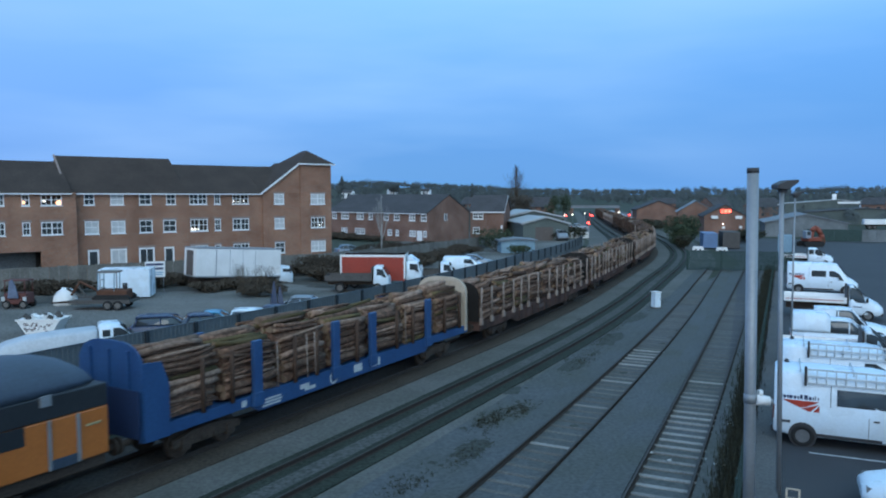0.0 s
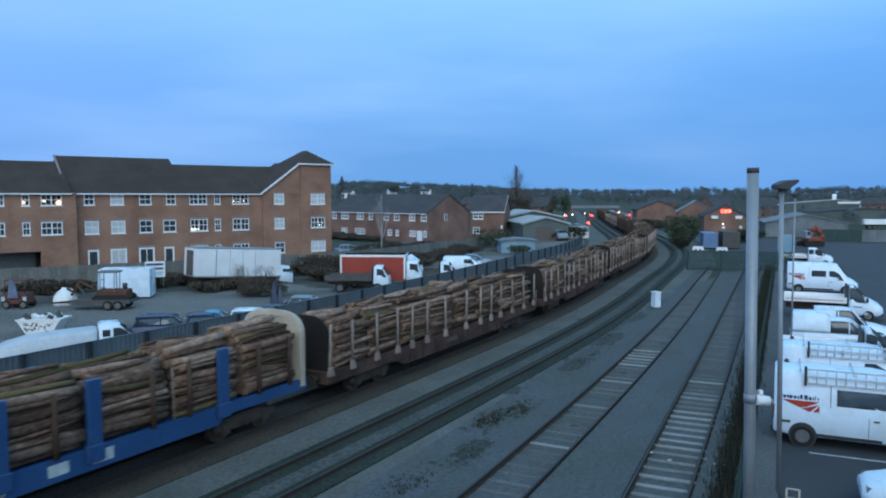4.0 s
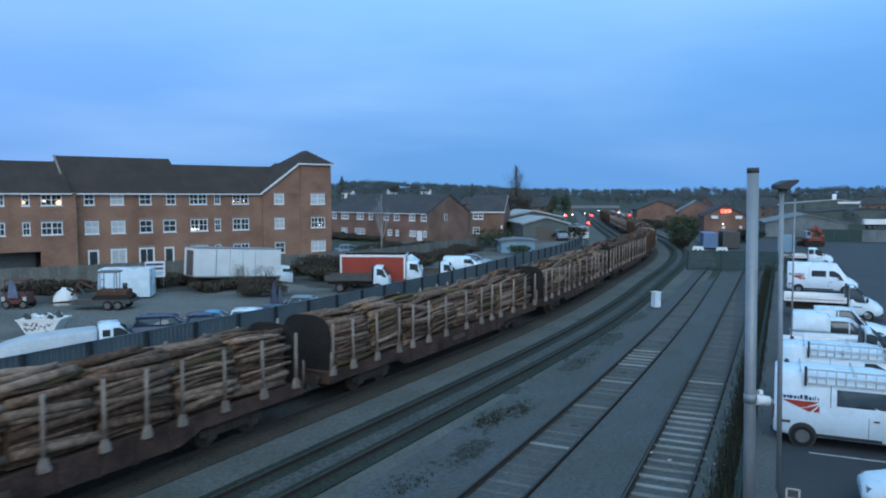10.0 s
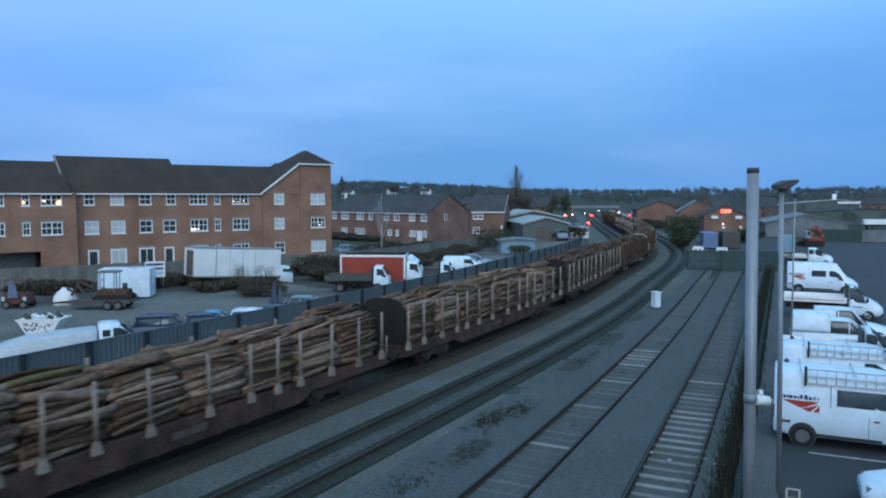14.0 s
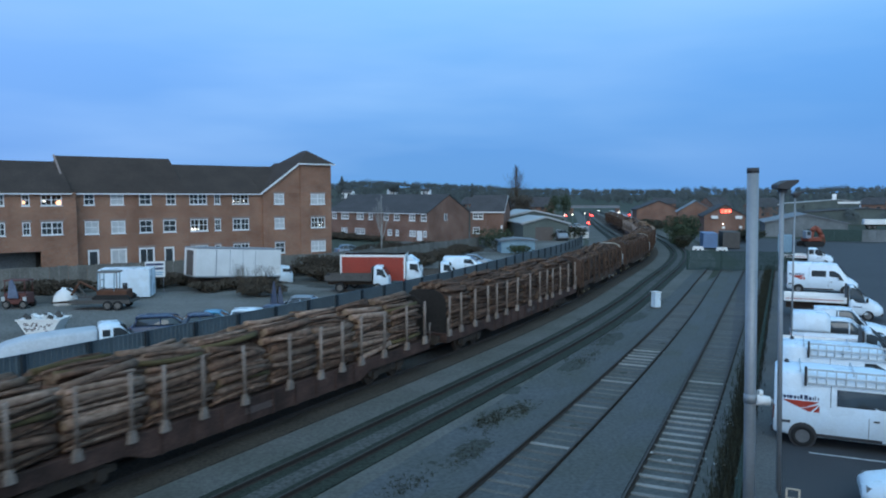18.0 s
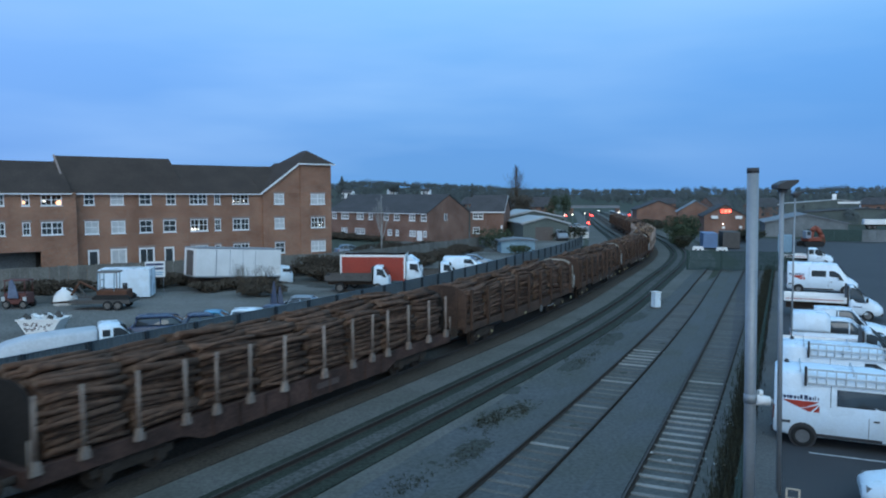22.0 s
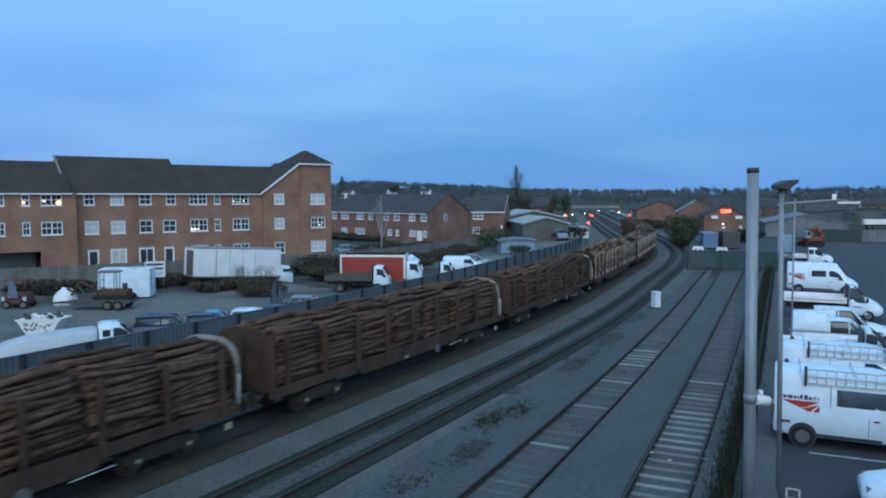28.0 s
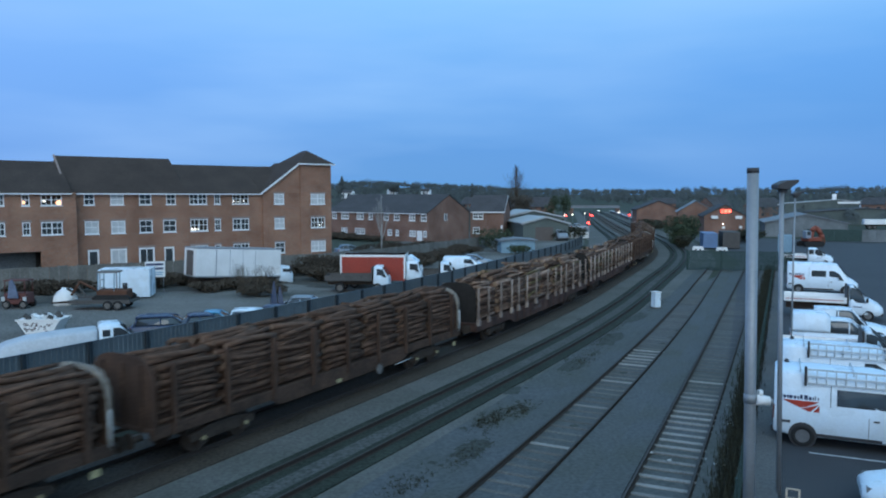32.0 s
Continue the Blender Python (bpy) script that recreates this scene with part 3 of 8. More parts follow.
def buffers(wagon, x, sign):
    for y in (-0.86, 0.86):
        bm = bmesh.new()
        rod(bm, (x, y, 1.0), (x + sign * 0.42, y, 1.0), 0.11, 0.09, seg=10)
        rod(bm, (x + sign * 0.42, y, 1.0), (x + sign * 0.47, y, 1.0), 0.24, seg=14)
        part("buffer", bm, UNDER, wagon)


def end_board(wagon, x, sign, outer, z1, material, rim=None, half=1.34, thin=0.88, deep=0.09):
    """A bulkhead with rounded shoulders; sign tells the way it faces."""
    out = [(-half, 1.1), (half, 1.1), (half, z1 - 0.75)]
    out += [(half * math.cos(b) ** 0.6, z1 - 0.75 + 0.75 * math.sin(b)) for b in [math.pi / 2 * i / 8 for i in range(1, 8)]]
    out += [(0, z1)]
    out += [(-x2, z2) for x2, z2 in reversed(out[3:-1])] + [(-half, z1 - 0.75)]
    rot = Matrix.Translation((x, 0, 0)) @ Matrix.Rotation(math.pi / 2, 4, "Z")
    bm = bmesh.new()
    prism(bm, out, -0.03, 0.03, rot)
    board = part("end_board", bm, material, wagon)
    # raised ribs and a rim that stands proud
    for y in () if material is GAPDARK else (-0.8, 0.0, 0.8):
        bm = bmesh.new()
        box(bm, x + sign * 0.03, x + sign * 0.10, y - 0.05, y + 0.05, 1.1, z1 - 0.25)
        part("rib", bm, material, board)
    if rim:
        bm = bmesh.new()
        n = len(out)
        cx, cz = 0, 2.0
        for i in range(2, n - 1):
            (ax, az), (bx, bz) = out[i], out[i + 1]
            prism(bm, [(ax, az), (bx, bz), (cx + (bx - cx) * thin, cz + (bz - cz) * thin), (cx + (ax - cx) * thin, cz + (az - cz) * thin)], -deep, deep, rot)
        for s in (-1, 1):
            prism(bm, [(s * half, 1.1), (s * half, z1 - 0.75), (s * (half - deep * 1.5), z1 - 0.75), (s * (half - deep * 1.5), 1.1)], -deep, deep, rot)
        part("end_rim", bm, rim, board, "pale painted end frame")
    return board


def post_mesh(h, mat, w=0.055, foot=True):
    """A round stanchion with a flared foot."""
    bm = bmesh.new()
    rod(bm, (0, 0, 0.25), (0, 0, h), w, w * 0.9, seg=8)
    if foot:
        vs = []
        for z, s in ((0.0, 0.14), (0.12, 0.125), (0.34, w + 0.012)):
            vs.append([bm.verts.new((s * a, 0.07 * b, z)) for a, b in ((-1, -1), (1, -1), (1, 1), (-1, 1))])
        for p, q in zip(vs, vs[1:]):
            for i in range(4):
                bm.faces.new((p[i], p[(i + 1) % 4], q[(i + 1) % 4], q[i]))
        bm.faces.new(list(reversed(vs[0])))
        bm.faces.new(vs[-1])
    return mesh_of("stanchion", bm, mat)


PALE_POST = post_mesh(1.92, STANCHION)


def marks_on(wagon, spots, y, mat=PALEMARK):
    for x, z, w, h in spots:
        bm = bmesh.new()
        box(bm, x - w / 2, x + w / 2, y - 0.006, y, z - h / 2, z + h / 2)
        part("stencil", bm, mat, wagon, "pale painted lettering panel")


def bogie_wagon(label, seed, near, pool=None):
    """Long maroon bogie wagon with fourteen pale stanchions a side."""
    w = thing("timber_wagon", Matrix(), label, "rail wagon", group="wagons of the timber train")
    bm = bmesh.new()
    for y in (-1.30, 1.18):
        prism(bm, [(-10.5, 0.8), (-5.8, 0.8), (-5.0, 0.5), (5.0, 0.5), (5.8, 0.8), (10.5, 0.8), (10.5, 1.26), (-10.5, 1.26)], y, y + 0.12)
    box(bm, -10.5, 10.5, -1.18, 1.18, 1.12, 1.22)
    for x in (-10.5, 10.38):
        box(bm, x, x + 0.12, -1.18, 1.18, 0.8, 1.24)
    part("underframe", bm, WAGONRED, w, "faded maroon steel side frame")
    for i in range(9):
        bm = bmesh.new()
        x = -4.6 + 1.15 * i
        box(bm, x - 0.03, x + 0.03, -1.34, -1.30, 0.46, 1.24)
        part("frame_rib", bm, WAGONRED, w)
    for x in (-7.3, 7.3):
        bogie(w, x)
    for s in (-1, 1):
        buffers(w, s * 10.5, s)
        # end boards near black, to paint the dark gap between wagons
        end_board(w, s * 10.2, s, True, 3.28, GAPDARK, rim=None, half=1.12)
    rnd = random.Random(seed)
    for p in POSTS:
        for y in (-1.36, 1.30):
            piece("stanchion", PALE_POST, w, pose(p - 10.0 + rnd.uniform(-0.05, 0.05), y, 1.12, rnd.uniform(-1, 1), rnd.uniform(-1, 1)))
    for x in (-10.42, 10.45):
        bm = bmesh.new()
        rod(bm, (x, -1.33, 1.15), (x, -1.33, 2.0), 0.033, seg=6)
        part("hand_rail", bm, STANCHION, w)
    marks_on(w, [(rnd.uniform(-1, 2), 0.86, 1.3, 0.22)], -1.302, CREAMDULL)
    log_stack(w, -9.95, 9.95, 2.35 if near else 4.7, seed, pool or LOGS, dense=near, top=2.82 + rnd.uniform(-0.08, 0.1), heap=rnd.uniform(0.2, 0.34))
    return w


# near-black, sheenless colour that holds the shade of the wagon gaps
GAPDARK = surface("sooty_black_steel", (0.034, 0.03, 0.027), 1.0, spec=0.05, scale=1.0, vary=0.2, fine=14, bump=0.1)
CREAMDULL = surface("faded_stencil", (0.12, 0.085, 0.075), 0.8, scale=5, vary=0.3, fine=30, bump=0.0)
DEEPBLUE = surface("deep_blue_paint", (0.012, 0.03, 0.085), 0.6, scale=1.0, vary=0.2, fine=14, bump=0.1)
AXLEYELLOW = surface("dull_yellow_cover", (0.42, 0.36, 0.2), 0.7, scale=5, vary=0.2, fine=30, bump=0.05)


def dark_wagon(label, seed):
    """Dirty brown wagon with dark posts and a pale end frame."""
    w = thing("timber_wagon", Matrix(), label, "rail wagon", group="wagons of the timber train")
    bm = bmesh.new()
    for y in (-1.30, 1.18):
        prism(bm, [(-9.2, 0.95), (-4.4, 0.95), (-3.9, 0.7), (3.9, 0.7), (4.4, 0.95), (9.2, 0.95), (9.2, 1.28), (-9.2, 1.28)], y, y + 0.12)
    box(bm, -9.2, 9.2, -1.18, 1.18, 1.14, 1.24)
    part("underframe", bm, WAGONDARK, w, "dirty dark brown side frame")
    for x in (-6.3, 6.3):
        bogie(w, x, AXLEYELLOW)
    for s in (-1, 1):
        buffers(w, s * 9.2, s)
    end_board(w, -9.1, -1, True, 3.28, WAGONDARK)
    end_board(w, 9.1, 1, True, 3.28, WAGONDARK, rim=DULLRIM, half=1.3, thin=0.9, deep=0.05)
    rnd = random.Random(seed)
    for i in range(9):
        bm = bmesh.new()
        x = -8.4 + 2.1 * i
        box(bm, x - 0.07, x + 0.07, -1.38, -1.24, 0.98, 3.05)
        part("post", bm, WAGONDARK, w)
        bm = bmesh.new()
        box(bm, x - 0.07, x + 0.07, 1.24, 1.38, 0.98, 3.05)
        part("post", bm, WAGONDARK, w)
    bm = bmesh.new()
    rod(bm, (9.0, -1.40, 1.25), (9.0, -1.40, 2.2), 0.035, seg=6)
    part("hand_rail", bm, PALEMARK, w, "white grab rail at the wagon end")
    bm = bmesh.new()
    rod(bm, (2.0, -1.36, 0.72), (2.0, -1.41, 0.72), 0.20, seg=16)
    part("brake_wheel", bm, GREYEND, w, "worn steel handbrake wheel")
    bm = bmesh.new()
    rod(bm, (3.2, -1.38, 0.66), (4.5, -1.38, 0.70), 0.018, seg=6)
    part("lever", bm, PALEMARK, w, "white brake lever")
    marks_on(w, [(-0.6, 0.8, 0.3, 0.14), (8.6, 0.62, 0.3, 0.2)], -1.303, AXLEYELLOW)
    log_stack(w, -8.9, 8.9, 2.35, seed, DARKLOGS, top=2.82, heap=rnd.uniform(0.18, 0.3), weights=(1, 1, 1, 1, 1))
    return w


DULLRIM = surface("dirty_white_end_frame", (0.38, 0.35, 0.3), 0.75, scale=1.2, vary=0.3, fine=14, bump=0.1, dirt=(0.08, 0.075, 0.07), dirt_amount=0.7)


def blue_wagon():
    w = thing("timber_wagon", Matrix(), "blue bogie wagon with steel posts and a cream end board", "rail wagon", group="wagons of the timber train")
    bm = bmesh.new()
    for y in (-1.30, 1.16):
        prism(bm, [(-9.8, 0.98), (-5.6, 0.98), (-5.2, 0.74), (5.6, 0.74), (6.0, 0.98), (9.8, 0.98), (9.8, 1.32), (-9.8, 1.32)], y, y + 0.14)
    box(bm, -9.8, 9.8, -1.16, 1.16, 1.12, 1.24)
    part("underframe", bm, WAGONBLUE, w, "bright blue side frame")
    for x in (-7.2, 7.0):
        bogie(w, x)
    for s in (-1, 1):
        buffers(w, s * 9.8, s)
    for x in (-5.3, -1.1, 1.35, 5.8):
        for y in (-1.40, 1.24):
            bm = bmesh.new()
            box(bm, x - 0.2, x + 0.2, y, y + 0.16, 0.95, 3.1)
            box(bm, x - 0.25, x + 0.25, y - 0.02, y + 0.18, 0.95, 1.4)
            soften(bm, 0.02, 1)
            part("post", bm, WAGONBLUE, w, "broad blue steel post")
    for x in (-7.6, -6.4, -3.4, -2.2, 0.3, 3.2, 4.5, 7.4, 8.9):
        bm = bmesh.new()
        rod(bm, (x, -1.31, 1.3), (x, -1.31, 2.95), 0.085, 0.075, seg=6)
        part("thin_post", bm, WAGONDARK, w)
    for x in (-4.3, -2.75, -2.3, 3.9):
        bm = bmesh.new()
        rod(bm, (x, -1.33, 1.34), (x, -1.29, 2.9), 0.025, seg=6)
        part("strap", bm, STANCHION, w, "pale webbing strap")
    # the leading end is a deep blue bulkhead with sloped cheeks, the trailing one cream
    end_board(w, -9.75, -1, True, 3.75, WAGONBLUE)
    bm = bmesh.new()
    box(bm, -9.90, -9.86, -1.3, 1.3, 1.1, 2.45)
    part("lower_panel", bm, DEEPBLUE, w, "darker blue lower end panel")
    for y in (-1.37, 1.33):
        bm = bmesh.new()
        prism(bm, [(-9.75, 0.98), (-8.9, 0.98), (-8.9, 2.5), (-9.15, 3.15), (-9.75, 3.2)], y, y + 0.05)
        part("cheek_plate", bm, WAGONBLUE, w)
    end_board(w, 9.7, 1, True, 3.7, WAGONDARK, rim=None, half=1.32)
    end_board(w, 9.55, 1, True, 3.72, CREAM, rim=CREAM, half=1.36)
    marks_on(w, [(-4.6, 1.04, 0.9, 0.06), (-4.6, 0.94, 1.0, 0.06), (-4.6, 0.84, 0.9, 0.06), (-2.9, 1.05, 0.5, 0.16), (-2.6, 0.93, 0.6, 0.12), (0.35, 1.05, 0.55, 0.3), (1.6, 1.04, 0.6, 0.32), (-5.9, 1.14, 0.22, 0.2)], -1.304)
    bm = bmesh.new()
    rings = []
    for r in (0.17, 0.25):
        rings.append([bm.verts.new((-1.2 + r * math.cos(6.283 * i / 20), -1.306, 1.0 + r * math.sin(6.283 * i / 20))) for i in range(20)])
    for i in range(20):
        j = (i + 1) % 20
        bm.faces.new((rings[0][i], rings[0][j], rings[1][j], rings[1][i]))
    part("ring_mark", bm, PALEMARK, w, "pale painted ring")
    log_stack(w, -9.4, 9.4, 2.35, 77, LOGS, z0=1.34, top=2.85, heap=0.26, weights=(5, 5, 5, 5, 4, 4, 4, 5), tilt=2.6, gap=0.35, jitter=0.1)
    return w


def locomotive():
    w = thing("locomotive", Matrix(), "orange and black diesel locomotive with a rounded grey roof", "locomotive")

    def shell(y0, y1, prof, mat, name, x0=-20.0, x1=-0.1, label=""):
        bm = bmesh.new()
        sect = [(y, z) for y, z in prof]
        rings = [[bm.verts.new((x, y, z)) for y, z in sect] for x in (x0, x1)]
        for i in range(len(sect)):
            j = (i + 1) % len(sect)
            bm.faces.new((rings[0][i], rings[0][j], rings[1][j], rings[1][i]))
        bm.faces.new(rings[0])
        bm.faces.new(list(reversed(rings[1])))
        soften(bm, 0.04, 2)
        return part(name, bm, mat, w, label)

    shell(0, 0, [(-1.34, 1.1), (1.34, 1.1), (1.34, 2.35), (-1.34, 2.35)], LOCOORANGE, "lower_body", label="orange lower body side")
    shell(0, 0, [(-1.33, 2.352), (1.33, 2.352), (1.33, 2.95), (-1.33, 2.95)], LOCOBLACK, "upper_body", label="black upper body side")
    bm = bmesh.new()
    rings = []
    for x, k in ((-20.0, 1.0), (-2.6, 1.0), (-1.8, 0.95), (-1.2, 0.84), (-0.7, 0.66), (-0.3, 0.4), (-0.12, 0.12)):
        rings.append([bm.verts.new((x, 1.32 * math.cos(b) * (0.55 + 0.45 * k), 2.952 + 0.92 * k * math.sin(b))) for b in [math.pi * i / 14 for i in range(15)]])
    for p, q in zip(rings, rings[1:]):
        for i in range(14):
            bm.faces.new((p[i], p[i + 1], q[i + 1], q[i])).smooth = True
        bm.faces.new((p[14], p[0], q[0], q[14]))
    bm.faces.new(rings[0])
    bm.faces.new(list(reversed(rings[-1])))
    part("roof", bm, LOCOROOF, w, "rounded blue-grey roof")
    shell(0, 0, [(-1.2, 0.75), (1.2, 0.75), (1.2, 1.095), (-1.2, 1.095)], UNDER, "frame")
    bm = bmesh.new()
    box(bm, -20, -2.35, -1.352, -1.343, 1.9, 2.36)
    part("black_band", bm, LOCOBLACK, w)
    for x in (-1.75, -0.98):
        bm = bmesh.new()
        box(bm, x - 0.035, x + 0.035, -1.40, -1.345, 1.12, 2.35)
        part("door_rail", bm, STEEL, w, "pale handrail beside the cab door")
    bm = bmesh.new()
    box(bm, -1.72, -1.02, -1.36, -1.344, 1.1, 1.35)
    part("step_plate", bm, LOCOROOF, w)
    bm = bmesh.new()
    box(bm, -0.75, -0.35, -1.37, -1.344, 1.95, 2.0)
    part("grille_lip", bm, AXLEYELLOW, w)
    bm = bmesh.new()
    box(bm, -1.95, -1.68, -1.4, -1.335, 2.72, 2.98)
    part("mirror", bm, STEEL, w)
    for x in (-15.5, -4.0):
        b = bogie(w, x)
        b.scale = (1.25, 1.0, 1.05)
    buffers(w, -0.1, 1)
    return w


TRAIN = []


def build_train():
    loco = locomotive()
    TRAIN.append((loco, 0.0, -16.0, -4.0))
    blue = blue_wagon()
    TRAIN.append((blue, 10.75, 3.5, 17.8))
    centre = 32.2
    near_label = "maroon bogie wagon with pale posts, loaded with logs"
    for i in range(4):
        TRAIN.append((bogie_wagon(near_label, 100 + i, True, DARKLOGS if i == 3 else None), centre, centre - 7.3, centre + 7.3))
        centre += 22.42
    for c in (120.6, 140.4, 160.0):
        TRAIN.append((dark_wagon("dirty brown wagon with dark posts, loaded with logs", int(c)), c, c - 6.3, c + 6.3))
    centre = 181.4
    for i in range(2):
        TRAIN.append((bogie_wagon(near_label, 200 + i, i < 1), centre, centre - 7.3, centre + 7.3))
        centre += 22.42
    for c in (223.9, 243.6, 263.3):
        TRAIN.append((dark_wagon("dirty brown wagon with dark posts, loaded with logs", int(c)), c, c - 6.3, c + 6.3))


build_train()


def travelled(t):
    """Metres that the train has gone since the start."""
    return 2.91467 * t + 0.0588963 * t * t - 0.000124208 * t ** 3


def motions():
    for ob, centre, front, rear in TRAIN:
        rows = []
        for i in range(33):
            d = travelled(i)
            fx, fy, _ = on_line(front - d)
            rx, ry, _ = on_line(rear - d)
            k = (centre - front) / (rear - front)
            turn = math.degrees(math.atan2(ry - fy, rx - fx))
            rows.append((float(i), pose(fx + (rx - fx) * k, fy + (ry - fy) * k, 0.16, 0, 0, turn)))
        walk(ob, rows)


# ---- buildings ----
def wall_holes(bm, u0, u1, z0, z1, holes, y0, y1):
    """A thick wall from u0 to u1 with rectangular openings that go through it."""
    us = sorted({u0, u1, *[h[0] for h in holes], *[h[1] for h in holes]})
    zs = sorted({z0, z1, *[h[2] for h in holes], *[h[3] for h in holes]})
    us, zs = [u for u in us if u0 <= u <= u1], [z for z in zs if z0 <= z <= z1]
    solid = {}
    for i in range(len(us) - 1):
        for j in range(len(zs) - 1):
            uc, zc = (us[i] + us[i + 1]) / 2, (zs[j] + zs[j + 1]) / 2
            solid[i, j] = not any(h[0] < uc < h[1] and h[2] < zc < h[3] for h in holes)
    vs = {}

    def v(i, j, k):
        if (i, j, k) not in vs:
            vs[i, j, k] = bm.verts.new((us[i], (y0, y1)[k], zs[j]))
        return vs[i, j, k]

    for (i, j), s in solid.items():
        if not s:
            continue
        bm.faces.new((v(i, j, 0), v(i + 1, j, 0), v(i + 1, j + 1, 0), v(i, j + 1, 0)))
        bm.faces.new((v(i, j + 1, 1), v(i + 1, j + 1, 1), v(i + 1, j, 1), v(i, j, 1)))
        for di, dj, a, b in ((-1, 0, (i, j), (i, j + 1)), (1, 0, (i + 1, j + 1), (i + 1, j)), (0, -1, (i + 1, j), (i, j)), (0, 1, (i, j + 1), (i + 1, j + 1))):
            if not solid.get((i + di, j + dj), False):
                bm.faces.new((v(*a, 0), v(*b, 0), v(*b, 1), v(*a, 1)))


def window(house, u0, u1, z0, z1, y, look_in="dark", lintel=True, lamp=None, bold=0.085, french=False):
    """A white framed casement in its opening: frame, bars, panes, sill and lintel."""
    w, h = u1 - u0, z1 - z0
    t, ya, yb = bold, y + 0.015, y + 0.11
    cols = 2 if french else 4 if w > 1.4 else 2
    zm = z0 + h * 0.52
    bars = [u0 + w * i / cols for i in range(1, cols)]
    edges = [u0 + t] + bars + [u1 - t]
    panes = []
    for i, (a, b) in enumerate(zip(edges, edges[1:])):
        ga = t * 0.3 if i == 0 else t * (0.6 if cols == 4 and i == 2 else 0.2)
        gb = t * 0.3 if i == len(edges) - 2 else t * (0.6 if cols == 4 and i == 1 else 0.2)
        ga, gb = (0 if i == 0 else ga), (0 if i == len(edges) - 2 else gb)
        panes += [(a + ga, b - gb, z0 + t, z1 - t)] if french else [(a + ga, b - gb, z0 + t, zm - t * 0.42), (a + ga, b - gb, zm + t * 0.42, z1 - t)]
    bm = bmesh.new()
    wall_holes(bm, u0, u1, z0, z1, panes, ya, yb)
    win = part("window", bm, WHITE, house, "white framed casement window")
    glass_mat = BLIND if look_in == "blind" else CLEAR if look_in == "lit" else DARKGLASS
    for a, b, c, d in panes:
        bm = bmesh.new()
        box(bm, a, b, ya + 0.04, ya + 0.05, c, d)
        pane = part("pane", bm, glass_mat, win)
        if look_in == "lit":
            pane.visible_shadow = False
    bm = bmesh.new()
    box(bm, u0 - 0.06, u1 + 0.06, y - 0.06, y + 0.1, z0 - 0.07, z0)
    part("sill", bm, WHITE, win)
    if lintel:
        bm = bmesh.new()
        box(bm, u0 - 0.1, u1 + 0.1, y - 0.012, y + 0.05, z1, z1 + 0.2)
        part("lintel", bm, LINTEL, win)
    if look_in == "lit":
        bm = bmesh.new()
        box(bm, u0 - 0.4, u1 + 0.4, y + 1.3, y + 1.36, z0 - 0.4, z1 + 0.3)
        part("room_wall", bm, INTERIOR, win)
    for lx, lz, r, mt in lamp or ():
        bm = bmesh.new()
        bmesh.ops.create_uvsphere(bm, u_segments=10, v_segments=7, radius=r)
        for q in bm.verts:
            q.co = Vector((q.co.x * 1.2, q.co.y * 0.5, q.co.z)) + Vector((lx, y + 0.32, lz))
        part("room_lamp", bm, mt, win, "lit lamp behind the glass", smooth=True)
    return win


def gable_roof(house, u0, u1, y0, y1, ze, zr, mat, over=0.35, name="roof", label="", flip=False, thick=0.14):
    """Two slopes with the ridge along u (along y when flipped)."""
    ym = (y0 + y1) / 2
    k = (zr - ze) / (ym - y0)
    o = [(y0 - over, ze - over * k), (ym, zr), (y1 + over, ze - over * k), (y1 + over, ze - over * k + thick), (ym, zr + thick * 1.2), (y0 - over, ze - over * k + thick)]
    bm = bmesh.new()
    m = Matrix(((0, 1, 0, 0), (1, 0, 0, 0), (0, 0, 1, 0), (0, 0, 0, 1)))
    prism(bm, o, u0, u1, m)
    if flip:
        for v in bm.verts:
            v.co = Vector((v.co.y, v.co.x, v.co.z))
    return part(name, bm, mat, house, label)


def fascia(house, u0, u1, y, z, h=0.2, name="fascia"):
    bm = bmesh.new()
    box(bm, u0, u1, y - 0.03, y, z - h, z)
    return part(name, bm, WHITE, house, "white fascia board and gutter")


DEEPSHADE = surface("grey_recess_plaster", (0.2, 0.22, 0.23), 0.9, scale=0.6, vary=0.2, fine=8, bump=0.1)


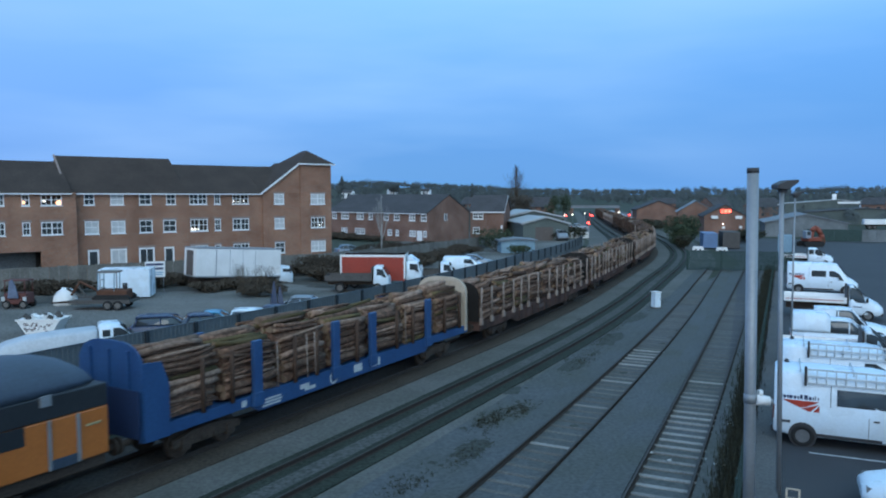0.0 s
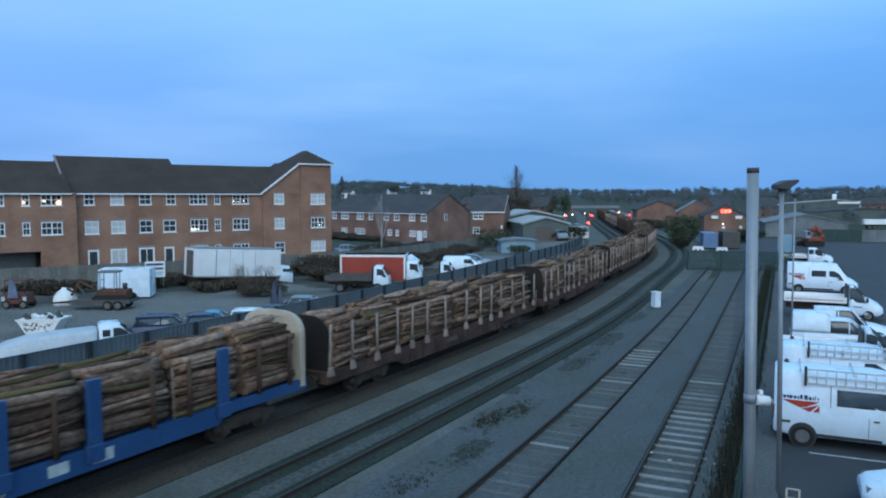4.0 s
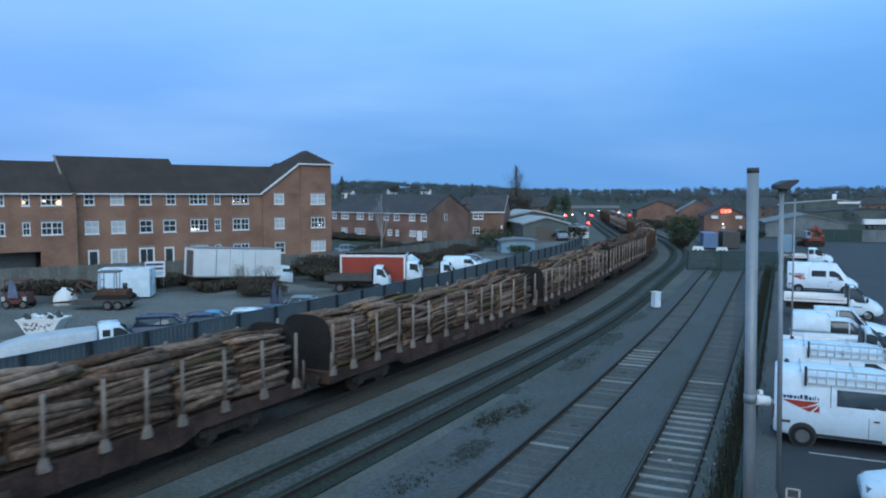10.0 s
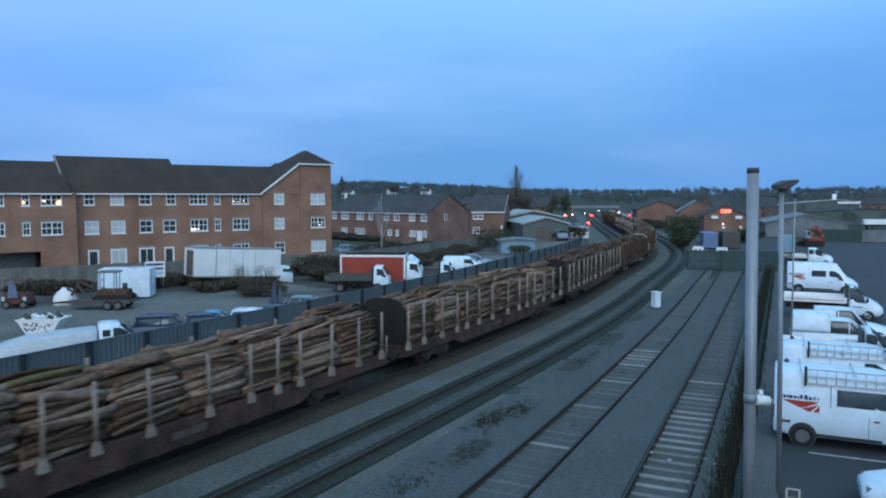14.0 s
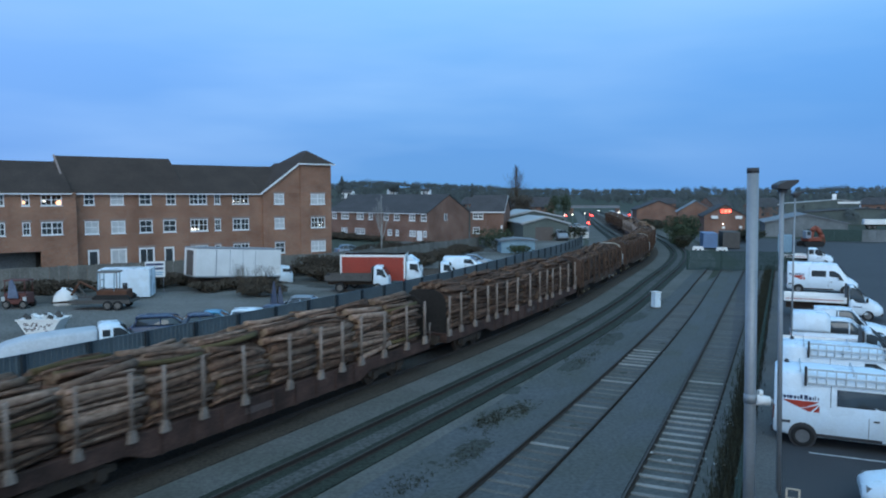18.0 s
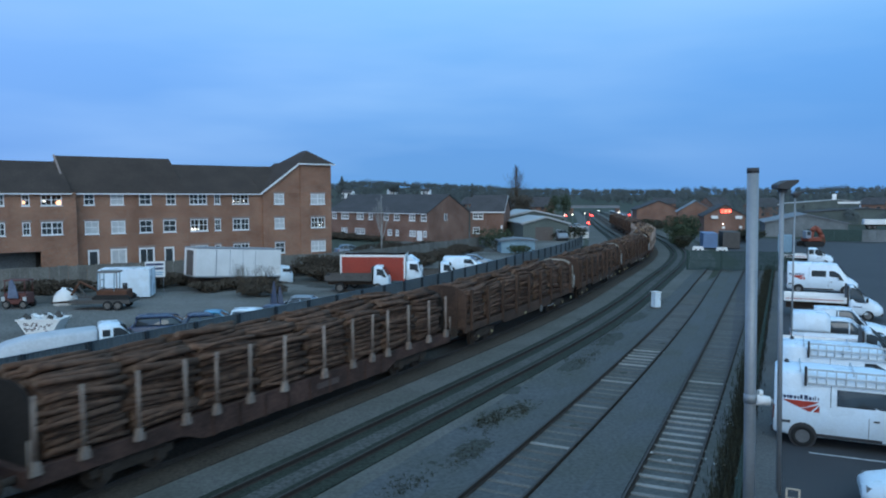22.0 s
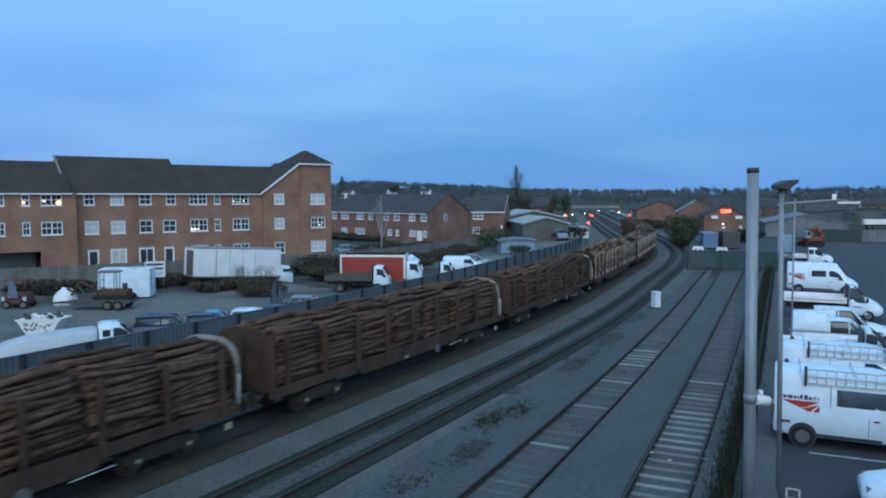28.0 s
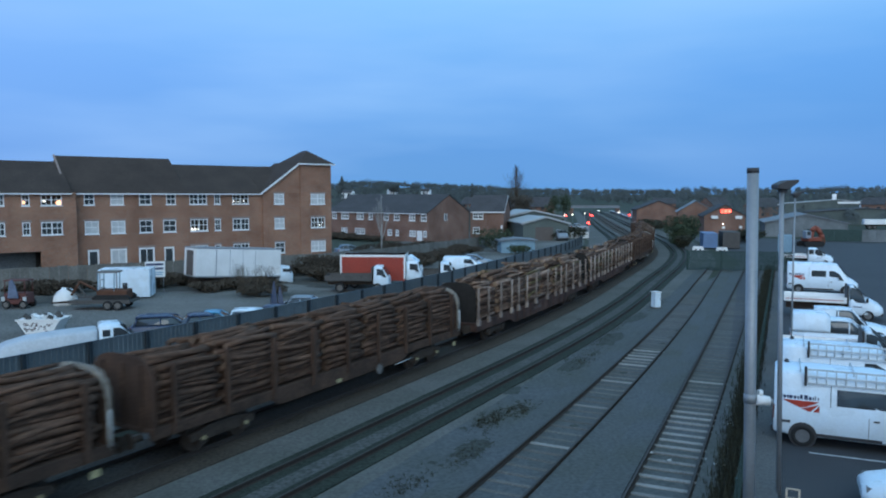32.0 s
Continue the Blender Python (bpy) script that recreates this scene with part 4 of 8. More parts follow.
def flats():
    m = pose(-30.4, 70.5, 0.0, 0, 0, 38.1)
    h = thing("apartment_building", m, "three-storey red brick flats with white windows and dark tiled roof", "building")
    left = [(-9.99, -9.43, 7.07, 8.05), (-8.13, -7.5, 7.05, 8.05), (-6.63, -4.94, 7.07, 8.05), (-10.1, -9.43, 4.5, 5.63), (-8.13, -7.5, 4.5, 5.63), (-6.67, -4.95, 4.49, 5.63)]
    top = [(-2.99, -2.08), (-0.71, 0.49), (1.88, 3.03), (4.42, 5.35), (6.69, 8.46), (9.21, 9.86), (11.12, 12.9)]
    mid = [(-2.98, -1.77), (-0.69, 0.57), (1.86, 3.07), (4.08, 5.34), (6.74, 8.51), (9.22, 9.87), (11.13, 12.91)]
    low = [(-0.82, 0.65), (1.74, 3.21), (6.75, 8.5), (9.22, 9.85), (11.14, 12.88)]
    main = [(a, b, 7.08, 8.12) for a, b in top] + [(a, b, 4.41, 5.6) for a, b in mid] + [(a, b, 0.25 if b < 4 else 1.8, 2.98) for a, b in low]
    doors = [(-2.79, -1.8, 0.2, 2.98), (4.12, 5.11, 0.2, 2.98)]
    gab = [(15.68, 16.82, 7.04, 8.16), (15.68, 16.84, 4.43, 5.58), (15.72, 16.86, 1.82, 2.97)]
    tow = [(19.94, 21.7, 7.0, 8.17), (19.96, 21.72, 4.43, 5.57), (19.95, 21.74, 1.85, 2.98)]
    garage = (-14.0, -6.75, 0.2, 3.05)
    bm = bmesh.new()
    wall_holes(bm, -26.0, -4.08, -0.3, 8.28, left + [garage], -0.7, -0.4)
    part("wall", bm, BRICK, h)
    bm = bmesh.new()
    box(bm, -4.08, -3.78, -0.7, 0.3, -0.3, 8.24)
    part("return_wall", bm, BRICK, h)
    bm = bmesh.new()
    wall_holes(bm, -3.78, 14.4, -0.3, 8.24, main + doors, 0.0, 0.3)
    part("wall", bm, BRICK, h)
    bm = bmesh.new()
    wall_holes(bm, 14.4, 18.7, -0.3, 8.26, gab, -0.2, 0.1)
    part("wall", bm, BRICK, h)
    bm = bmesh.new()
    prism(bm, [(14.4, 8.262), (18.7, 8.262), (18.7, 11.3), (18.5, 11.3)], -0.2, 0.1)
    part("half_gable", bm, BRICK, h)
    bm = bmesh.new()
    wall_holes(bm, 18.7, 22.5, -0.3, 11.42, tow, -0.32, 0.0)
    part("tower_wall", bm, BRICK, h)
    bm = bmesh.new()
    box(bm, 22.2, 22.5, 0.0, 9.4, -0.3, 11.4)
    box(bm, 18.7, 22.2, 9.1, 9.4, -0.3, 11.4)
    box(bm, -26, 18.7, 9.1, 9.4, -0.3, 8.2)
    box(bm, -26, -25.7, -0.4, 9.1, -0.3, 8.2)
    part("rear_wall", bm, BRICK, h)
    bm = bmesh.new()
    box(bm, -25.6, 22.1, 2.6, 2.7, 0.0, 8.1)
    part("inner_wall", bm, INTERIOR, h)
    # upper floors, so that rooms do not run together
    for z in (3.2, 5.85):
        bm = bmesh.new()
        box(bm, -25.6, 22.1, 0.35, 2.55, z, z + 0.2)
        part("floor_slab", bm, INTERIOR, h)
    kinds = {1: "blind", 8: "blind", 7: "blind", 14: "blind", 0: "dark"}
    for i, w in enumerate(main):
        lamp = None
        look_in = kinds.get(i, "dark")
        if i == 11:
            look_in, lamp = "lit", [(7.0, 4.62, 0.10, LIT_LAMP), (7.3, 4.58, 0.12, LIT_LAMP), (7.62, 4.62, 0.06, LIT_LAMP)]
        if i == 6:
            look_in, lamp = "lit", [(11.33, 7.38, 0.12, LIT_LAMP), (11.9, 7.3, 0.05, LIT_LAMP), (12.5, 7.4, 0.06, LIT_LAMP)]
        window(h, *w, 0.0, look_in, lamp=lamp, lintel=w[3] < 7, french=w[2] < 1, bold=0.16 if w[2] < 1 else 0.085)
    for i, w in enumerate(left):
        lamp = None
        if i == 1:
            lamp = [(-7.98, 7.36, 0.16, LIT_WARM)]
        if i == 2:
            lamp = [(-6.32, 7.5, 0.11, LIT_LAMP), (-5.12, 7.3, 0.24, LIT_WARM)]
        window(h, *w, -0.7, "lit" if lamp else "dark", lamp=lamp, lintel=w[3] < 7)
    for w in gab:
        window(h, *w, -0.2, "blind" if w[2] > 4 else "dark")
    for i, w in enumerate(tow):
        lamp = [(21.2, 4.72, 0.07, LIT_LAMP), (21.5, 4.95, 0.06, LIT_LAMP)] if i == 1 else None
        window(h, *w, -0.32, "lit" if i == 1 else "blind", lamp=lamp)
    for a, b, c, d in doors:
        bm = bmesh.new()
        box(bm, a, a + 0.16, 0.05, 0.15, c, d)
        box(bm, b - 0.16, b, 0.05, 0.15, c, d)
        box(bm, a + 0.16, b - 0.16, 0.05, 0.15, d - 0.2, d)
        dr = part("door", bm, WHITE, h, "white framed glazed door")
        bm = bmesh.new()
        box(bm, a + 0.16, b - 0.16, 0.08, 0.12, c, d - 0.2)
        part("pane", bm, DARKGLASS, dr)
    bm = bmesh.new()
    box(bm, garage[0], garage[1], 2.0, 2.1, 0.0, 3.05)
    part("recess_wall", bm, DEEPSHADE, h, "dark recessed entrance")
    for u in (-11.6,):
        bm = bmesh.new()
        box(bm, u - 0.15, u + 0.15, -0.6, -0.3, 0.0, 3.05)
        part("pier", bm, BRICK2, h)
    # roofs
    gable_roof(h, -26.3, -4.2, -0.7, 8.7, 8.3, 10.98, TILE, label="dark tiled roof")
    gable_roof(h, -4.35, 6.3, 0.0, 9.4, 8.3, 11.58, TILE, label="dark tiled roof, a step higher")
    gable_roof(h, 6.3, 14.42, 0.0, 9.4, 8.3, 11.02, TILE, label="dark tiled roof")
    gable_roof(h, 14.3, 18.4, 0.15, 9.25, 8.42, 11.02, TILE, over=0.0, label="dark tiled roof behind the half gable")
    for u in (-4.4, 6.26):
        bm = bmesh.new()
        prism(bm, [(-0.1, 8.2), (4.7, 11.56), (9.5, 8.2)], 0, 0.05, Matrix.Translation((u, 0, 0)) @ Matrix(((0, 1, 0, 0), (1, 0, 0, 0), (0, 0, 1, 0), (0, 0, 0, 1))))
        part("verge", bm, LINTEL, h)
    bm = bmesh.new()
    prism(bm, [(-0.42, 8.12), (4.7, 11.66), (4.7, 11.84), (-0.42, 8.36)], -4.52, -4.36, Matrix(((0, 1, 0, 0), (1, 0, 0, 0), (0, 0, 1, 0), (0, 0, 0, 1))))
    part("verge_capping", bm, LINTEL, h, "buff capping along the roof verge")
    bm = bmesh.new()
    prism(bm, [(0.1, 8.3), (9.3, 8.3), (4.7, 11.0)], 14.3, 14.4, Matrix(((0, 1, 0, 0), (1, 0, 0, 0), (0, 0, 1, 0), (0, 0, 0, 1))))
    part("roof_end", bm, TILE, h)
    bm = bmesh.new()
    prism(bm, [(14.1, 8.15), (18.75, 11.5), (18.75, 11.66), (14.1, 8.31)], -0.42, 6.0)
    part("side_roof", bm, TILE, h)
    bm = bmesh.new()
    prism(bm, [(14.06, 8.02), (18.55, 11.28), (18.55, 11.5), (14.06, 8.24)], -0.46, -0.425)
    part("barge_board", bm, WHITE, h, "white sloping barge board")
    bm = bmesh.new()
    base = [bm.verts.new(p) for p in ((18.4, -0.65, 11.44), (22.85, -0.65, 11.44), (22.85, 5.0, 11.44), (18.4, 5.0, 11.44))]
    ap = [bm.verts.new(p) for p in ((20.6, 1.7, 12.98), (20.6, 2.8, 12.98))]
    bm.faces.new(list(reversed(base)))
    bm.faces.new((base[0], base[1], ap[0]))
    bm.faces.new((base[1], base[2], ap[1], ap[0]))
    bm.faces.new((base[2], base[3], ap[1]))
    bm.faces.new((base[3], base[0], ap[0], ap[1]))
    part("tower_roof", bm, TILE, h, "hipped tiled roof of the stair tower")
    fascia(h, 18.3, 22.85, -0.66, 11.44, 0.14)
    fascia(h, -26.3, -4.2, -1.06, 8.16, 0.11)
    fascia(h, -4.2, 14.1, -0.36, 8.16, 0.11)
    for u in (-22.0,):
        bm = bmesh.new()
        rod(bm, (u, -0.75, 0.1), (u, -0.75, 8.0), 0.045, seg=8)
        part("downpipe", bm, WHITE, h)
    return h


flats()


def terrace():
    h = thing("terraced_house", pose(-2.6, 128.0, 0.2, 0, 0, -41), "two-storey brown brick terrace with a gable end", "house")
    top = [(-24.7, -23.4), (-22.1, -20.0), (-17.8, -15.9), (-14.6, -13.5), (-10.7, -9.4), (-8.1, -6.7), (-4.4, -2.9), (-1.6, -0.25)]
    low = [(-22.1, -20.4), (-18.3, -15.6), (-9.7, -8.6), (-7.7, -6.9), (-4.3, -2.8), (-1.0, -0.25)]
    wins = [(a, b, 3.4, 4.6) for a, b in top] + [(a, b, 0.7, 1.75) for a, b in low]
    door = (-2.6, -1.25, 0.0, 1.75)
    bm = bmesh.new()
    wall_holes(bm, -25.3, 0.0, -0.4, 4.8, wins + [door], 0.0, 0.3)
    part("wall", bm, BRICK2, h)
    for w in wins:
        window(h, *w, 0.0, "dark", lintel=False, bold=0.16)
    bm = bmesh.new()
    box(bm, door[0], door[1], 0.08, 0.14, 0.0, 1.75)
    part("door", bm, WHITE, h, "white panelled front door")
    rot = Matrix(((0, 1, 0, 0), (1, 0, 0, 0), (0, 0, 1, 0), (0, 0, 0, 1)))
    for u, nm in ((-0.3, "gable_wall"), (-25.3, "far_gable_wall")):
        bm = bmesh.new()
        prism(bm, [(0.3, -0.4), (11.2, -0.4), (11.2, 4.8), (5.6, 7.75), (0.3, 4.95)], u, u + 0.3, rot)
        part(nm, bm, BRICK2, h)
    bm = bmesh.new()
    box(bm, -25.3, 0, 10.9, 11.2, -0.4, 4.8)
    part("rear_wall", bm, BRICK2, h)
    gable_roof(h, -25.5, 0.12, 0.0, 11.2, 4.85, 7.85, SLATE, label="dark slate roof")
    fascia(h, -25.5, 0.1, -0.36, 4.72, 0.12)
    bm = bmesh.new()
    box(bm, 0.0, 0.05, 4.3, 5.0, 3.4, 4.6)
    w = part("gable_window", bm, WHITE, h, "small white window in the gable")
    bm = bmesh.new()
    box(bm, 0.05, 0.06, 4.42, 4.88, 3.5, 4.5)
    part("pane", bm, DARKGLASS, w)
    # next house, beyond the gable
    h2 = thing("house", pose(5.2, 143.0, 0.2, 0, 0, -14), "brown brick house with slate roof and white gable edge", "house")
    bm = bmesh.new()
    wall_holes(bm, 0, 6.4, -0.4, 4.9, [(0.5, 2.5, 3.3, 4.6), (0.5, 1.8, 0.6, 1.8)], 0, 0.3)
    part("wall", bm, BRICK2, h2)
    window(h2, 0.5, 2.5, 3.3, 4.6, 0.0, lintel=False, bold=0.16)
    window(h2, 0.5, 1.8, 0.6, 1.8, 0.0, lintel=False, bold=0.16)
    for u in (0.0, 6.1):
        bm = bmesh.new()
        prism(bm, [(0.3, -0.4), (8.0, -0.4), (8.0, 4.9), (4.0, 7.6), (0.3, 5.05)], u, u + 0.3, rot)
        part("gable_wall", bm, BRICK2, h2)
    gable_roof(h2, -0.2, 6.6, 0, 8.0, 4.95, 7.7, SLATE, label="dark slate roof")
    fascia(h2, -0.2, 6.6, -0.36, 4.75)
    bm = bmesh.new()
    prism(bm, [(-0.4, 4.55), (4.0, 7.6), (4.0, 7.8), (-0.4, 4.78)], 6.6, 6.64, rot)
    part("barge_board", bm, WHITE, h2, "white barge board")
    bm = bmesh.new()
    box(bm, 5.9, 6.2, -0.2, 0.0, 0.2, 2.2)
    part("porch_frame", bm, WHITE, h2)


terrace()


def shed(name, x, y, turn, w, d, ze, zr, wall, roof, label, fronts=True, door=None):
    """A low building whose gable faces -y: w wide, d deep."""
    h = thing(name, pose(x, y, 0, 0, 0, turn), label, "building")
    bm = bmesh.new()
    prism(bm, [(0, -0.3), (w, -0.3), (w, ze), (w / 2, zr), (0, ze)], 0, 0.25)
    part("front_wall", bm, wall, h)
    for x0 in (0, w - 0.2):
        bm = bmesh.new()
        box(bm, x0, x0 + 0.2, 0.25, d, -0.3, ze)
        part("side_wall", bm, wall, h)
    bm = bmesh.new()
    prism(bm, [(0, -0.3), (w, -0.3), (w, ze), (w / 2, zr), (0, ze)], d, d + 0.25)
    part("rear_wall", bm, wall, h)
    for s in (0, 1):
        bm = bmesh.new()
        a, b = ((-0.4, ze - 0.02 - 0.4 * (zr - ze) / (w / 2)), (w / 2, zr)) if s == 0 else ((w / 2, zr), (w + 0.4, ze - 0.02 - 0.4 * (zr - ze) / (w / 2)))
        prism(bm, [a, b, (b[0], b[1] + 0.18), (a[0], a[1] + 0.18)], -0.35, d + 0.5)
        part("roof", bm, roof, h, "sheet roof slope")
    if fronts:
        for s in (0, 1):
            a, b = ((-0.42, ze - 0.3 * (zr - ze) / (w / 2) - 0.15), (w / 2, zr)) if s == 0 else ((w / 2, zr), (w + 0.42, ze - 0.3 * (zr - ze) / (w / 2) - 0.15))
            bm = bmesh.new()
            prism(bm, [(a[0], a[1] - 0.05), (b[0], b[1] - 0.05), (b[0], b[1] + 0.26), (a[0], a[1] + 0.26)], -0.42, -0.36)
            part("verge_board", bm, SHEDROOF, h, "pale verge flashing")
    for a, b, top in door or ():
        bm = bmesh.new()
        box(bm, a, b, -0.04, -0.003, 0, top)
        dr = part("door", bm, SHUTTER, h, "brown roller shutter door")
        for i in range(int(top / 0.3)):
            bm = bmesh.new()
            box(bm, a, b, -0.06, -0.041, 0.12 + i * 0.3, 0.2 + i * 0.3)
            part("slat", bm, SHUTTER, dr)
    return h


SHUTTER = surface("brown_shutter", (0.13, 0.11, 0.10), 0.8, scale=2, vary=0.15, fine=10, bump=0.1)
shed("workshop_shed", 14.2, 133.0, 6, 8.2, 14, 3.1, 4.1, SHEDGREEN, SHEDROOF, "dark green workshop with pale sheet roof", door=[(2.2, 5.4, 2.4)])
shed("workshop_shed", 12.4, 150.0, 6, 11.5, 16, 3.8, 4.9, SHEDGREEN, SHEDROOF, "dark green workshop with pale sheet roof")
shed("store_shed", 8.1, 104.0, 4, 4.7, 4.0, 1.7, 1.9, PALEBLUE, GREYROOF, "low pale blue sheet metal store", fronts=False)
SOOTBRICK = brickwork("sooty_brickwork", (0.29, 0.155, 0.11), (0.24, 0.128, 0.092), (0.2, 0.16, 0.14))
shed("trackside_building", 50.5, 196.0, -10, 11.0, 16, 4.4, 6.6, SOOTBRICK, SLATE, "long brick trackside building with slate roof", fronts=False)
shed("trackside_building", 55.0, 176.0, -16, 8.0, 14, 4.3, 6.7, SOOTBRICK, GREYROOF, "brick workshop with grey sheet roof", fronts=False)
sign_house = shed("sign_building", 55.6, 160.0, -14, 8.2, 12, 3.7, 6.0, SOOTBRICK, SLATE, "brick office with a glowing red sign", fronts=False)
for i, (a, b) in enumerate(((3.3, 3.85), (4.02, 4.57), (4.74, 5.29))):
    bm = bmesh.new()
    box(bm, a, b, -0.12, -0.05, 4.35 + 0.02 * i, 4.52)
    box(bm, a if i else a + 0.2, b if i != 0 else b - 0.2, -0.12, -0.05, 4.52, 4.9)
    box(bm, a, b, -0.12, -0.05, 4.9, 5.05)
    part("sign_block", bm, LIT_SIGN, sign_house, "glowing red sign block")
bm = bmesh.new()
box(bm, 3.1, 5.5, -0.05, -0.004, 4.2, 5.2)
part("sign_board", bm, REDPAINT, sign_house, "dark red sign board")
for a in (1.4, 6.2):
    bm = bmesh.new()
    box(bm, a, a + 1.3, -0.5, -0.004, 3.1, 3.75)
    soften(bm, 0.05, 1)
    part("wall_unit", bm, BOXWHITE, sign_house, "white wall-mounted box")
bm = bmesh.new()
bmesh.ops.create_uvsphere(bm, u_segments=8, v_segments=6, radius=0.12)
for v in bm.verts:
    v.co += Vector((3.7, -0.2, 2.0))
part("door_lamp", bm, LIT_WHITE, sign_house, "lit door lamp", smooth=True)
for a, z in ((3.6, 1.2), (7.0, 1.3)):
    bm = bmesh.new()
    box(bm, a, a + 0.6, -0.06, -0.004, z - 0.2, z + 0.3)
    part("notice", bm, BOXWHITE, sign_house)
GREYWALL = surface("weathered_grey_cladding", (0.19, 0.21, 0.22), 0.8, scale=0.4, vary=0.2, fine=6, bump=0.1, dirt=(0.06, 0.07, 0.07), dirt_amount=0.6)
shed("warehouse", 63.5, 148.0, -20, 14.5, 20, 2.7, 4.3, GREYWALL, GREYROOF, "grey sheet metal warehouse", fronts=False)
depot = shed("warehouse", 150.0, 330.0, -24, 40.0, 26, 4.6, 6.2, SHEDGREEN, SHEDROOF, "white roofed warehouse beyond the estate")
bm = bmesh.new()
box(bm, 18.6, 20.2, 5.0, 6.6, 5.4, 8.8)
part("roof_tower", bm, BOXWHITE, depot, "white tower on the roof")
# added white strip that paints the sky sheen of the roof
bm = bmesh.new()
box(bm, 20.4, 33.5, -0.52, -0.43, 4.6, 5.45)
part("front_panel", bm, BOXWHITE, depot, "long white strip standing in for roof sheen")
shed("warehouse", 200.0, 380.0, -24, 44.0, 26, 4.0, 6.4, GREYROOF, SHEDROOF, "pale roofed warehouse beyond the estate")
shed("warehouse", 104.0, 215.0, -24, 30.0, 18, 3.2, 4.4, SHEDGREEN, SLATE, "dark green low-roofed warehouse on the estate", fronts=False)


def container(x, y, turn, w, d, h, mat, label):
    c = thing("container", pose(x, y, 0, 0, 0, turn), label, "container")
    bm = bmesh.new()
    box(bm, 0, w, 0, d, 0.1, h)
    part("shell", bm, mat, c)
    n = int(w / 0.28)
    for i in range(n):
        bm = bmesh.new()
        a = w * (i + 0.25) / n
        box(bm, a, a + w / n * 0.5, -0.03, -0.002, 0.18, h - 0.1)
        part("corrugation", bm, mat, c)
    for a in (0, w - 0.12):
        bm = bmesh.new()
        box(bm, a, a + 0.12, -0.04, 0.1, 0.0, h + 0.02)
        part("corner_post", bm, mat, c)
    return c


container(39.4, 113.5, -14, 2.0, 6, 2.3, BLUEBOX, "mid-blue steel container beside the siding gates")
container(42.1, 112.8, -14, 2.4, 6, 2.5, GREYBED, "dull brown-grey steel container beside the siding gates")
for x, y in ((37.4, 110.0), (40.1, 107.8)):
    b = thing("barrier", pose(x, y, 0, 0, 0, -12), "white plastic road barrier", "barrier", group="barriers by the gates")
    bm = bmesh.new()
    prism(bm, [(-0.8, 0.0), (0.8, 0.0), (0.8, 0.15), (0.66, 0.55), (-0.66, 0.55), (-0.8, 0.15)], -0.2, 0.2)
    part("shell", bm, BOXWHITE, b)
    for a in (-0.45, 0.2):
        bm = bmesh.new()
        box(bm, a, a + 0.25, -0.21, -0.202, 0.0, 0.18)
        part("foot_slot", bm, BLACK, b)


# ---- vehicles: x to the nose, z up, the origin under the tail ----
def loft(bm, stations):
    """Cross-sections along x: (x, half width low, half width high, z low, z belt, z top, crown)."""
    rings = []
    for x, wl, wh, zl, zb, zt, cr in stations:
        half = [(wl - 0.06, zl), (wl, zl + 0.08), (wl, zb), (wh, zt - 0.12), (wh - 0.05, zt - 0.04), (wh - 0.16, zt), (wh * 0.45, zt + cr)]
        ring = [(-y, z) for y, z in half] + [(y, z) for y, z in reversed(half)]
        rings.append([bm.verts.new((x, y, z)) for y, z in ring])
    n = len(rings[0])
    for p, q in zip(rings, rings[1:]):
        for i in range(n):
            f = bm.faces.new((p[i], p[(i + 1) % n], q[(i + 1) % n], q[i]))
            f.smooth = True
    bm.faces.new(rings[0])
    bm.faces.new(list(reversed(rings[-1])))


def add_wheel(parent, x, y, r=0.33, w=0.21, rim=None):
    bm = bmesh.new()
    s = -1 if y < 0 else 1
    prof = [(0.62 * r, -w / 2), (0.93 * r, -w / 2), (r, -w / 2 + 0.04), (r, w / 2 - 0.04), (0.93 * r, w / 2), (0.62 * r, w / 2)]
    n = 20
    rings = [[bm.verts.new((a * math.cos(6.2832 * i / n), b, a * math.sin(6.2832 * i / n))) for a, b in prof] for i in range(n)]
    for i in range(n):
        p, q = rings[i], rings[(i + 1) % n]
        for j in range(6):
            bm.faces.new((p[j], p[(j + 1) % 6], q[(j + 1) % 6], q[j])).smooth = True
    tyre = part("wheel", bm, RUBBER, parent, "black tyre")
    tyre.location = (x, y, r)
    bm = bmesh.new()
    rod(bm, (0, s * w * 0.15, 0), (0, s * w * 0.46, 0), 0.62 * r, seg=16)
    rod(bm, (0, s * w * 0.46, 0), (0, s * w * 0.54, 0), 0.2 * r, seg=10)
    for i in range(8):
        a = 6.2832 * i / 8
        rod(bm, (0.4 * r * math.cos(a), s * w * 0.45, 0.4 * r * math.sin(a)), (0.4 * r * math.cos(a), s * w * 0.49, 0.4 * r * math.sin(a)), 0.06 * r, seg=6)
    part("rim", bm, rim or RIM, tyre, "steel wheel rim")
    return tyre


def panel(parent, name, pts, y, mat, label="", thick=0.012):
    """A flat piece on a vehicle's flank: (x, z) points at y."""
    bm = bmesh.new()
    s = -1 if y < 0 else 1
    prism(bm, pts, min(y, y + s * thick), max(y, y + s * thick))
    return part(name, bm, mat, parent, label)


ALLOY = surface("pale_alloy_ladder", (0.55, 0.6, 0.63), 0.55, scale=3, vary=0.08, fine=20, bump=0.02)


